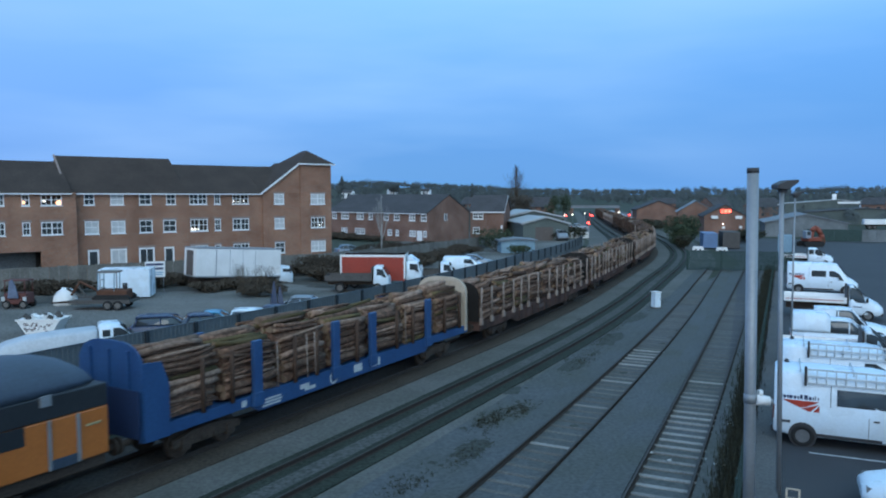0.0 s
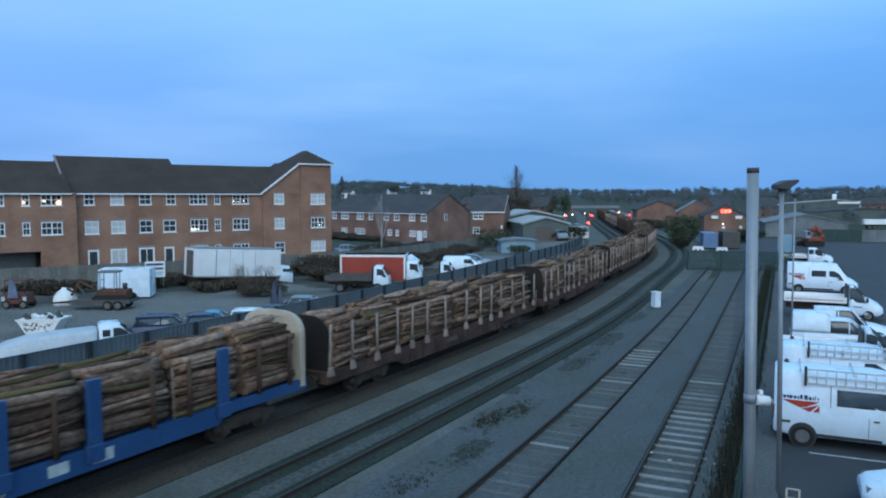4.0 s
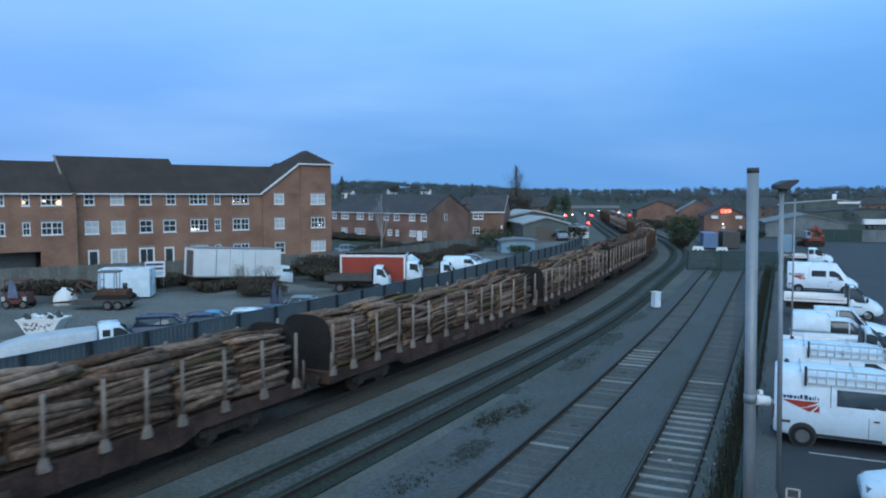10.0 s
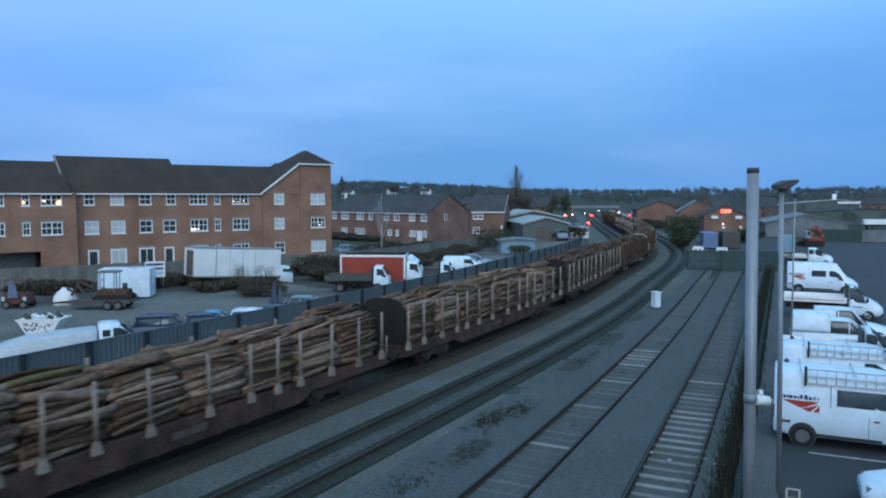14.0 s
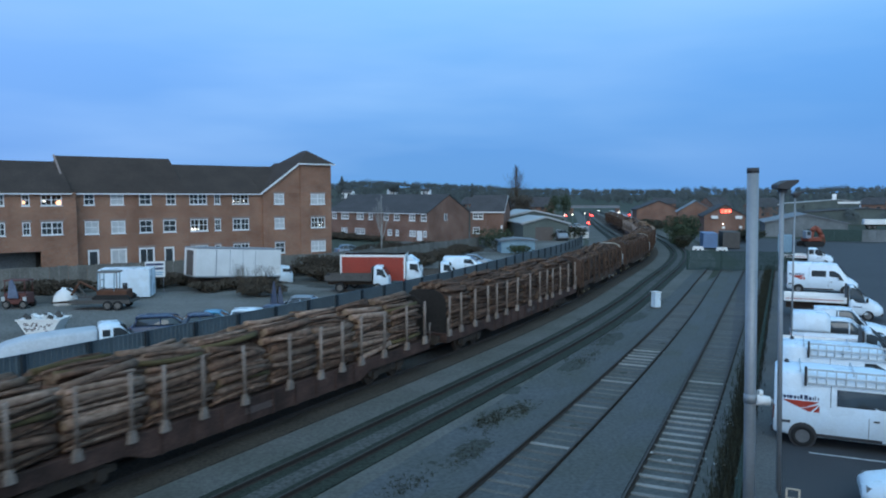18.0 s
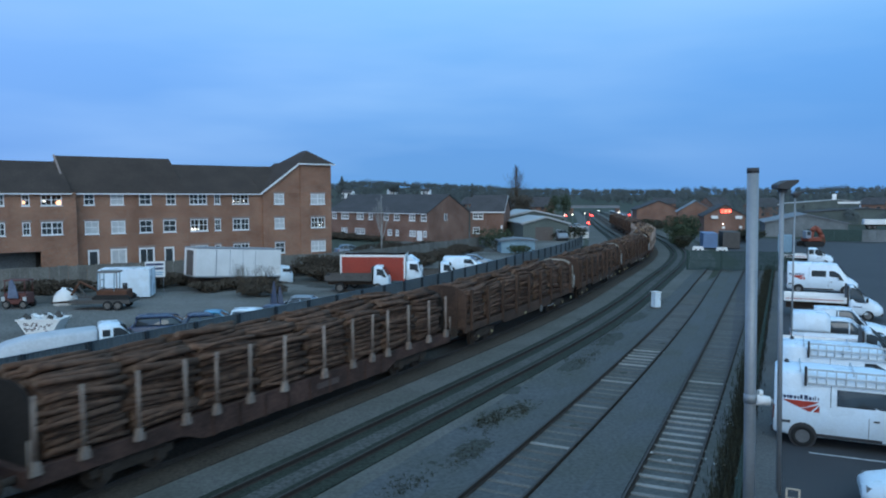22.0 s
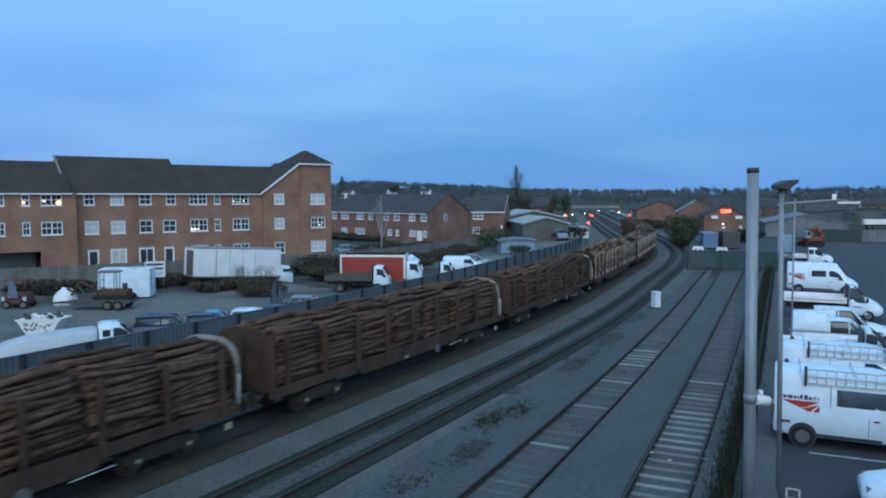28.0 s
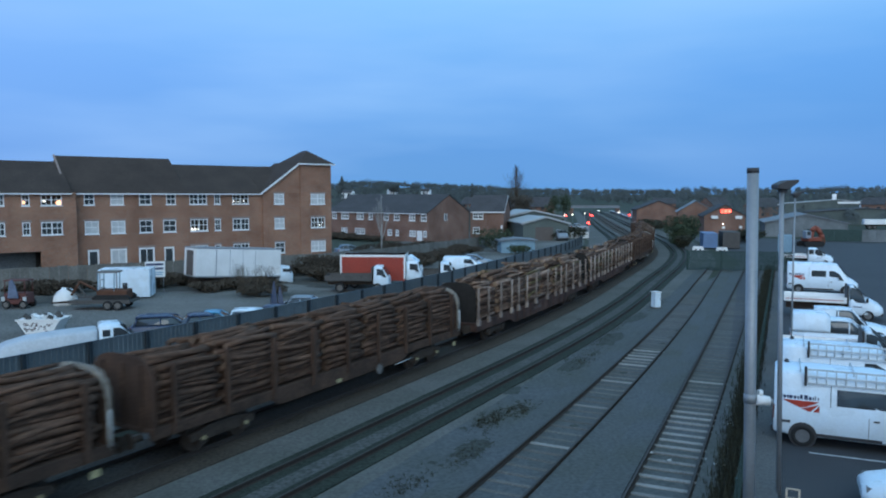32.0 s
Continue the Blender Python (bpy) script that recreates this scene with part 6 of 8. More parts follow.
lorry(pose(-21.5, 63.3, 0.05, 0, 3.5, 42), 9.4, 3.55, BOXWHITE, "white box lorry with a long plain body, rear to the road", z0=1.1, tail=True, cab=1.45, gap=0.0, low=0.35)
lorry(pose(-8.75, 65.6, 0, 0, 0, -4), 7.0, 2.9, REDCURTAIN, "red curtain-sided lorry with white cab", red=True, z0=0.7, cab=1.42)
tipper(pose(-9.65, 62.4, 0, 0, 0, -2), 5.25, "flatbed truck with dull bed and white cab")
tipper(pose(-3.1, 66.4, 0, 0, 0, -3), 4.2, "small flatbed truck with white cab")
van(pose(0.1, 75.6, 0, 0, 0, -6), 4.2, 1.86, "white car-sized van with red markings", glazed=0, group="cars in the yard")
car(pose(0.5, 80.6, 0, 0, 0, -8), DARKBLUE, "dark blue hatchback parked in the yard", group="cars in the yard")
car(pose(1.7, 83.6, 0, 0, 0, -8), SILVER, "silver-blue hatchback parked in the yard", group="cars in the yard")
van(pose(20.4, 136.0, 0, 0, 0, -78), 4.2, 1.9, "dull blue-grey van before the workshop", glazed=0, group="cars in the yard", paint=SILVER)
car(pose(30.2, 178.0, 0, 0, 0, -10), SILVER, "silver car beside the far workshop")
car(pose(-14.2, 99.5, 0, 0, 0, 30), SILVER, "silver parked car behind the boarded fence")
# yard cars behind the railway fence
car(pose(-17.0, 40.6, 0, 0, 0, 16), DARKBLUE, "dark blue estate car in the yard", estate=True, L=4.3, H=1.42)
car(pose(-14.9, 40.9, 0, 0, 0, 20), DARKBLUE, "dark blue hatchback in the yard", H=1.42)
car(pose(-14.4, 42.2, 0, 0, 0, 10), LIGHTBLUE, "light blue hatchback in the yard", L=3.8, H=1.42)
car(pose(-12.95, 43.0, 0, 0, 0, 6), VANWHITE, "white hatchback in the yard", L=4.4, H=1.42)
car(pose(-11.6, 44.6, 0, 0, 0, 4), DARKBLUE, "dark blue saloon in the yard", H=1.4)
car(pose(-10.7, 48.9, 0, 0, 0, 0), SILVER, "grey hatchback in the yard", H=1.4)


TARPWHITE = surface("worn_white_tarpaulin", (0.5, 0.53, 0.56), 0.5, scale=1.2, vary=0.08, fine=9, bump=0.15, dirt=(0.36, 0.38, 0.4), dirt_amount=0.6)


def tarped_truck():
    """White pickup with a long tarpaulin-covered load that slopes to its tail."""
    t = thing("pickup_truck", pose(-20.1, 32.3, 0, 0, 0, 27), "white pickup with a long white covered body", "truck")
    bm = bmesh.new()
    loft(bm, [(0.0, 0.9, 0.6, 0.72, 0.8, 0.95, 0.0), (0.3, 0.96, 0.72, 0.7, 0.9, 1.18, 0.02), (0.9, 1.0, 0.8, 0.7, 1.0, 1.46, 0.03), (1.7, 1.0, 0.82, 0.7, 1.1, 1.66, 0.03), (3.0, 1.0, 0.83, 0.7, 1.1, 1.79, 0.03), (4.5, 1.0, 0.83, 0.7, 1.1, 1.86, 0.03), (4.6, 0.95, 0.8, 0.75, 1.1, 1.8, 0.02)])
    part("covered_body", bm, TARPWHITE, t, "smooth white covered body")
    bm = bmesh.new()
    loft(bm, [(4.65, 0.9, 0.76, 0.5, 1.1, 2.0, 0.02), (4.8, 0.92, 0.78, 0.4, 1.1, 2.07, 0.02), (5.5, 0.92, 0.78, 0.36, 1.1, 2.07, 0.02), (6.2, 0.92, 0.8, 0.36, 1.0, 1.36, 0.03), (6.9, 0.88, 0.76, 0.36, 0.8, 1.05, 0.03), (7.1, 0.8, 0.68, 0.4, 0.6, 0.8, 0.0)])
    part("cab", bm, VANWHITE, t)
    for s in (-1, 1):
        panel(t, "cab_window", [(5.25, 1.3), (6.1, 1.2), (5.85, 1.72), (5.55, 1.92), (5.25, 1.92)], s * 0.872, DARKGLASS, "dark cab window")
        panel(t, "rear_window", [(4.8, 1.55), (5.12, 1.55), (5.12, 1.85), (4.8, 1.85)], s * 0.85, DARKGLASS)
        for x in (1.2, 6.2):
            add_wheel(t, x, s * 0.84, 0.36, 0.22)
    bm = bmesh.new()
    vs = [bm.verts.new(p) for p in ((5.55, -0.68, 2.02), (5.55, 0.68, 2.02), (6.2, 0.74, 1.42), (6.2, -0.74, 1.42))]
    ws = [bm.verts.new(v.co + Vector((0.03, 0, 0.03))) for v in vs]
    bm.faces.new(ws)
    bm.faces.new(list(reversed(vs)))
    for i in range(4):
        bm.faces.new((vs[i], vs[(i + 1) % 4], ws[(i + 1) % 4], ws[i]))
    part("windscreen", bm, DARKGLASS, t)
    bm = bmesh.new()
    for y in (-0.4, 0.3):
        box(bm, 0.1, 5.6, y, y + 0.1, 0.45, 0.7)
    part("chassis", bm, UNDER, t)


tarped_truck()


# ---- fences, posts, signals and yard clutter ----
def railway_fence():
    """Blue-grey sheeted steel fence between the yard and the railway: posts, rails and tall sheets."""
    f = thing("railway_fence", Matrix(), "blue-grey sheeted steel fence along the railway", "fence")
    bm = bmesh.new()
    box(bm, -0.075, 0.075, -0.14, -0.02, 0.9, 1.97)
    post = mesh_of("post_head", bm, FENCEDARK)
    # one corrugated sheet a bay, bent from a single strip
    bm = bmesh.new()
    n, w = 12, 2.82
    line = []
    for i in range(n):
        a, d = w * i / n, w / n
        line += [(a, -0.012), (a + 0.2 * d, -0.012), (a + 0.3 * d, 0.012), (a + 0.9 * d, 0.012)]
    line.append((w, -0.012))
    cols = [[bm.verts.new((x, y + o, z)) for z in (0.04, 1.92) for o in (0.0, 0.008)] for x, y in line]
    for p, q in zip(cols, cols[1:]):
        bm.faces.new((p[0], q[0], q[2], p[2]))
        bm.faces.new((q[1], p[1], p[3], q[3]))
        bm.faces.new((p[2], q[2], q[3], p[3]))
        bm.faces.new((p[1], q[1], q[0], p[0]))
    sheet = mesh_of("sheet", bm, FENCEBLUE)
    bm = bmesh.new()
    box(bm, 0.0, 2.82, -0.03, 0.06, 1.925, 1.96)
    cap = mesh_of("cap_rail", bm, FENCEBLUE)
    s = -12.9
    while s < 98:
        x, y, a = on_line(s, -9.2)
        m = pose(x, y, 0, 0, 0, 90 - math.degrees(a))
        piece("post_head", post, f, m)
        piece("sheet", sheet, f, m)
        piece("cap_rail", cap, f, m)
        s += 2.83
    return f


FENCEDARK = surface("dark_fence_post", (0.03, 0.04, 0.05), 0.7, scale=2, vary=0.15, fine=16, bump=0.05)
railway_fence()


def boarded_fence(pts, h, label):
    f = thing("boarded_fence", Matrix(), label, "fence")
    bm = bmesh.new()
    box(bm, 0, 1.0, -0.02, 0.02, 0.0, 1.0)
    me = mesh_of("board", bm, FENCEWOOD)
    bm = bmesh.new()
    box(bm, -0.06, 0.06, -0.07, 0.07, 0.0, h + 0.06)
    pm = mesh_of("post", bm, FENCEWOOD)
    rnd = random.Random(5)
    for (x0, y0), (x1, y1) in zip(pts, pts[1:]):
        L = math.hypot(x1 - x0, y1 - y0)
        turn = math.degrees(math.atan2(y1 - y0, x1 - x0))
        n = round(L / 1.5)
        for i in range(n):
            b = pose(x0 + (x1 - x0) * i / n, y0 + (y1 - y0) * i / n, 0, 0, 0, turn)
            piece("post", pm, f, b)
            for j in range(2):
                w = L / n / 2
                piece("board", me, f, b @ pose(j * w + 0.01, rnd.uniform(-0.03, 0.0), 0) @ Matrix.Diagonal((w - 0.02, 1, h + rnd.uniform(-0.03, 0.03), 1)))
    return f


boarded_fence([(-62.0, 44.0), (-36.8, 62.0), (-12.5, 79.0), (-6.2, 88.0), (5.3, 110.0), (9.5, 120.0)], 1.88, "weathered close-boarded fence behind the yard")


def siding_gates():
    f = thing("siding_gate", Matrix(), "dark green mesh gates across the sidings", "gate")
    a, b = Vector((26.3, 80.6, 0)), Vector((36.5, 78.0, 0))
    n = 150
    bm = bmesh.new()
    box(bm, -0.022, 0.022, -0.018, 0.018, 0.0, 2.1)
    bar = mesh_of("bar", bm, GATEGREEN)
    for i in range(n + 1):
        p = a.lerp(b, i / n)
        piece("bar", bar, f, pose(p.x, p.y, 0, 0, 0, -14))
    for z in (0.25, 1.05, 1.95):
        bm = bmesh.new()
        rod(bm, a + Vector((0, 0, z)), b + Vector((0, 0, z)), 0.025, seg=6)
        part("gate_rail", bm, GATEGREEN, f)
    for k in (0.0, 0.33, 0.66, 1.0):
        p = a.lerp(b, k)
        bm = bmesh.new()
        box(bm, p.x - 0.06, p.x + 0.06, p.y - 0.06, p.y + 0.06, 0, 2.15)
        part("gate_post", bm, GATEGREEN, f)
    return f


GATEGREEN = surface("dark_green_gate_paint", (0.042, 0.07, 0.065), 0.7, scale=2, vary=0.2, fine=16, bump=0.05)
siding_gates()


def park_fence():
    """Low dark railing between the siding and the van park."""
    f = thing("mesh_fence", SID_M.copy(), "dark weldmesh fence beside the siding", "fence")
    bm = bmesh.new()
    box(bm, -0.03, 0.03, -0.03, 0.03, 0, 1.35)
    pm = mesh_of("post", bm, GATEGREEN)
    k = -6.0
    while k < 78:
        piece("post", pm, f, pose(1.85, k, 0))
        bm = bmesh.new()
        for i in range(17):
            box(bm, 1.848, 1.852, k + 0.1 + 0.14 * i, k + 0.112 + 0.14 * i, 0.05, 1.3)
        for i in range(7):
            box(bm, 1.846, 1.854, k + 0.03, k + 2.47, 0.1 + 0.2 * i, 0.112 + 0.2 * i)
        part("mesh_panel", bm, GATEGREEN, f)
        k += 2.5


park_fence()


def tall_pole():
    t = thing("camera_pole", pose(5.43, 12.9, 0, 0, -0.92, 0), "thick galvanised pole with a dark cap", "pole")
    bm = bmesh.new()
    rod(bm, (0, 0, 0), (0, 0, 8.32), 0.102, 0.096, seg=24)
    part("shaft", bm, STEEL, t)
    bm = bmesh.new()
    rod(bm, (0, 0, 8.321), (0, 0, 8.41), 0.102, 0.1, seg=24)
    part("cap", bm, BLACK, t, "dark rubber cap")
    bm = bmesh.new()
    rod(bm, (0, 0, 4.33), (0, 0, 4.49), 0.11, seg=24)
    part("clamp_band", bm, STEEL, t)
    bm = bmesh.new()
    rod(bm, (0.085, -0.02, 4.39), (0.32, -0.04, 4.36), 0.10, 0.085, seg=14)
    rod(bm, (0.13, -0.02, 4.50), (0.2, -0.02, 4.50), 0.06, seg=10)
    part("camera_housing", bm, BOXWHITE, t, "white camera housing")
    bm = bmesh.new()
    rod(bm, (0.321, -0.04, 4.36), (0.38, -0.045, 4.35), 0.055, 0.04, seg=12)
    part("lens_hood", bm, STEEL, t)
    bm = bmesh.new()
    box(bm, -0.25, 0.25, -0.25, 0.25, 0, 0.03)
    part("base_plate", bm, STEEL, t)


tall_pole()


def flood_post(x, y, h, r, lean, s=1.0):
    t = thing("street_lamp", pose(x, y, 0, 0, lean, 0), "slim grey post with a dark floodlight head", "lamp post", group="lamp posts of the van park")
    bm = bmesh.new()
    rod(bm, (0, 0, 0), (0, 0, h), r, r * 0.85, seg=14)
    part("shaft", bm, STEEL, t)
    bm = bmesh.new()
    prism(bm, [(-0.24 * s, h + 0.06), (0.10 * s, h + 0.02), (0.42 * s, h + 0.26 * s), (0.42 * s, h + 0.34 * s), (0.05 * s, h + 0.32 * s), (-0.22 * s, h + 0.2 * s)], -0.22, 0.22)
    soften(bm, 0.025, 2)
    part("flood_head", bm, BLACK, t, "dark floodlight housing")
    bm = bmesh.new()
    box(bm, -0.06, 0.1, -0.1, 0.1, h - 0.05, h + 0.1)
    part("bracket", bm, BLACK, t)
    return t


flood_post(8.935, 19.5, 8.06, 0.068, -1.2, 0.84)
p2 = SID_O + SID_D * 26.5 + SID_R * 3.16
flood_post(p2.x, p2.y, 7.9, 0.045, -0.3, 0.7)


def hoop():
    t = thing("hoop_barrier", pose(9.03, 18.9, 0, 0, 0, -24), "small cream steel hoop barrier", "barrier")
    bm = bmesh.new()
    for a in (-0.15, 0.15):
        rod(bm, (a, 0, 0), (a, 0, 0.38), 0.026, seg=8)
    rod(bm, (-0.15, 0, 0.38), (0.15, 0, 0.38), 0.026, seg=8)
    rod(bm, (-0.15, 0, 0.14), (0.15, 0, 0.14), 0.018, seg=8)
    part("hoop", bm, CREAM, t)


hoop()


def relay_box():
    t = thing("relay_cabinet", pose(15.1, 52.9, 0, 0, 0, 22) @ Matrix.Diagonal((0.56, 0.9, 0.96, 1)), "pale grey trackside equipment cabinet", "cabinet")
    bm = bmesh.new()
    box(bm, -0.42, 0.42, -0.28, 0.28, 0.08, 1.15)
    soften(bm, 0.02, 1)
    part("body", bm, VANWHITE, t)
    bm = bmesh.new()
    box(bm, -0.46, 0.46, -0.32, 0.32, 1.152, 1.22)
    part("lid", bm, BOXWHITE, t)
    bm = bmesh.new()
    box(bm, -0.37, 0.37, -0.295, -0.282, 0.16, 1.08)
    d = part("door", bm, VANWHITE, t)
    bm = bmesh.new()
    box(bm, 0.26, 0.30, -0.32, -0.296, 0.55, 0.75)
    part("handle", bm, BLACK, d)
    bm = bmesh.new()
    box(bm, -0.5, 0.5, -0.36, 0.36, -0.05, 0.08)
    part("plinth", bm, PATH, t)


relay_box()


def signal(x, y, h, label, twin=False):
    t = thing("railway_signal", pose(x, y, 0), label, "signal", group="red signals")
    bm = bmesh.new()
    rod(bm, (0, 0, 0), (0, 0, h - 0.4), 0.08, seg=10)
    part("post", bm, STEEL, t)
    bm = bmesh.new()
    box(bm, -0.28, 0.28, -0.02, 0.25, h - 0.6, h + 1.2)
    soften(bm, 0.04, 1)
    hd = part("head", bm, BLACK, t, "black signal head")
    bm = bmesh.new()
    rod(bm, (0, -0.03, h), (0, -0.14, h), 0.19, seg=16)
    part("lamp", bm, LIT_RED, hd, "glowing red aspect")
    if twin:
        bm = bmesh.new()
        rod(bm, (0.6, -0.03, h), (0.6, -0.14, h), 0.19, seg=16)
        part("lamp", bm, LIT_RED, hd, "glowing red aspect")


signal(28.0, 144.6, 2.75, "colour light signal showing red")
# these three are car tail lamps; the signal posts and heads are made up
signal(45.4, 232.0, 2.0, "pair of red car tail lamps built as a signal", twin=True)
signal(37.0, 226.0, 2.0, "red car lamp by the yard, built as a signal")
signal(58.0, 234.0, 2.0, "red car lamp by the platform end, built as a signal")


def lamp_row():
    for x, y, h in ((36.8, 228.0, 1.9), (39.0, 226.0, 2.2), (45.2, 240.0, 2.3), (58.5, 250.0, 2.3), (62.0, 300.0, 1.9)):
        t = thing("platform_lamp", pose(x, y, 0), "short lit platform lamp", "lamp", group="platform lamps")
        bm = bmesh.new()
        rod(bm, (0, 0, 0), (0, 0, h), 0.05, seg=6)
        part("post", bm, STEEL, t)
        bm = bmesh.new()
        bmesh.ops.create_uvsphere(bm, u_segments=8, v_segments=6, radius=0.14)
        for v in bm.verts:
            v.co.z += h + 0.14
        part("globe", bm, LIT_WHITE, t, "glowing white lamp globe", smooth=True)


lamp_row()


def station():
    x, y, a = on_line(230, 8.6)
    t = thing("platform", pose(x, y, 0, 0, 0, -math.degrees(a)), "low concrete station platform", "platform")
    bm = bmesh.new()
    box(bm, 0, 4.5, 0, 120, -0.2, 0.95)
    part("slab", bm, PATH, t)
    bm = bmesh.new()
    box(bm, -0.05, 0.35, 0, 120, 0.951, 0.98)
    part("edge", bm, BOXWHITE, t, "white platform edge")
    h = shed("station_building", x + 2.6, y + 8, -math.degrees(a), 3.2, 10, 3.4, 4.6, BOXWHITE, SLATE, "pale station building with lit window", fronts=False)
    bm = bmesh.new()
    box(bm, 0.5, 2.0, -0.1, -0.03, 1.7, 2.9)
    part("window", bm, LIT_WHITE, h, "lit waiting room window")
    b = thing("road_bridge", pose(56, 330, 0, 0, 0, -8), "low girder road bridge over the line", "bridge")
    bm = bmesh.new()
    box(bm, 0, 21, 0, 6, 2.6, 3.4)
    part("deck", bm, GREYROOF, b)
    for a2 in (-0.5, 19.5):
        bm = bmesh.new()
        box(bm, a2, a2 + 1.6, 0.2, 5.8, -0.3, 2.6)
        part("pier", bm, BRICK2, b)
    bm = bmesh.new()
    box(bm, 0, 21, -0.1, 0.0, 3.4, 3.8)
    part("parapet", bm, GREYROOF, b)


station()


SKIPMARK = surface("grey_scribble_paint", (0.2, 0.17, 0.17), 0.7, scale=6, vary=0.4, fine=30, bump=0.0, each=0.6)


def skip():
    t = thing("skip", pose(-23.15, 43.2, 0, 0, 0, 4) @ Matrix.Diagonal((0.76, 0.9, 0.85, 1)), "white painted skip with dark graffiti-like marks", "skip")
    bm = bmesh.new()
    prism(bm, [(-0.95, 0.08), (0.95, 0.08), (1.6, 1.02), (-1.6, 1.02)], -0.85, 0.85)
    part("hull", bm, BOXWHITE, t)
    bm = bmesh.new()
    for y in (-0.89, 0.83):
        box(bm, -1.64, 1.64, y, y + 0.06, 0.95, 1.06)
    part("rim", bm, BOXWHITE, t)
    rnd = random.Random(3)
    for i in range(34):
        z = 0.2 + rnd.uniform(0, 0.62)
        x = rnd.uniform(-1, 0.76) * (0.9 + 0.55 * z)
        panel(t, "paint_mark", [(x, z), (x + rnd.uniform(0.06, 0.24), z + rnd.uniform(-0.06, 0.06)), (x + rnd.uniform(0.05, 0.24), z + rnd.uniform(0.07, 0.14)), (x, z + 0.06)], -0.852 - 0.0004 * i, SKIPMARK, thick=0.004)
    for i in range(14):
        bm = bmesh.new()
        x, y = rnd.uniform(-1.25, 1.25), rnd.uniform(-0.6, 0.6)
        s = rnd.uniform(0.1, 0.26)
        box(bm, -s, s, -s * 0.7, s * 0.7, -s * 0.5, s * 0.5, pose(x, y, 1.05 + rnd.uniform(0, 0.15), rnd.uniform(0, 90), rnd.uniform(0, 90), rnd.uniform(0, 90)))
        part("rubble", bm, BOXWHITE if i % 2 else GREYBED, t)


skip()


def trailer():
    t = thing("plant_trailer", pose(-26.0, 52.6, 0, 0, 0, 2), "low plant trailer carrying an old machine", "trailer")
    bm = bmesh.new()
    box(bm, 0, 4.2, -0.9, 0.9, 0.5, 0.62)
    for y in (-0.94, 0.9):
        box(bm, 0, 4.2, y, y + 0.05, 0.45, 0.72)
    part("deck", bm, GREYBED, t)
    bm = bmesh.new()
    rod(bm, (-1.6, 0, 0.4), (0, -0.6, 0.5), 0.05, seg=6)
    rod(bm, (-1.6, 0, 0.4), (0, 0.6, 0.5), 0.05, seg=6)
    part("drawbar", bm, UNDER, t)
    for s in (-1, 1):
        for x in (2.7, 3.4):
            add_wheel(t, x, s * 0.98, 0.33, 0.2, GREYEND)
    e = thing("small_digger", pose(-24.0, 52.6, 0.62, 0, 0, 4), "rusty dismantled machine with a pale cab frame", "machine")
    bm = bmesh.new()
    box(bm, -0.2, 1.9, -0.6, 0.6, 0.1, 0.75)
    soften(bm, 0.06, 1)
    part("body", bm, RUSTBROWN, e, "rusty brown machine body")
    for x in (-0.1, 1.0):
        for y in (-0.55, 0.55):
            bm = bmesh.new()
            rod(bm, (x, y, 0.7), (x + 0.05, y, 1.95), 0.04, seg=6)
            part("cab_post", bm, PALEBLUE, e)
    bm = bmesh.new()
    box(bm, -0.2, 1.2, -0.62, 0.62, 1.95, 2.05)
    part("cab_roof", bm, GREYEND, e)
    for y in (-0.7, 0.7):
        bm = bmesh.new()
        prism(bm, [(-0.3, 0.0), (2.0, 0.0), (2.15, 0.2), (1.9, 0.42), (-0.2, 0.42), (-0.45, 0.2)], y - 0.14, y + 0.14)
        part("track", bm, RUBBER, e)
    bm = bmesh.new()
    rod(bm, (-0.2, 0, 0.6), (-1.5, 0, 1.3), 0.09, seg=6)
    rod(bm, (-1.5, 0, 1.3), (-2.1, 0, 0.35), 0.08, seg=6)
    part("arm", bm, RUSTBROWN, e)
    bm = bmesh.new()
    rod(bm, (1.5, 0.2, 0.75), (1.5, 0.2, 1.15), 0.17, seg=10)
    part("drum", bm, BLACK, e)


trailer()


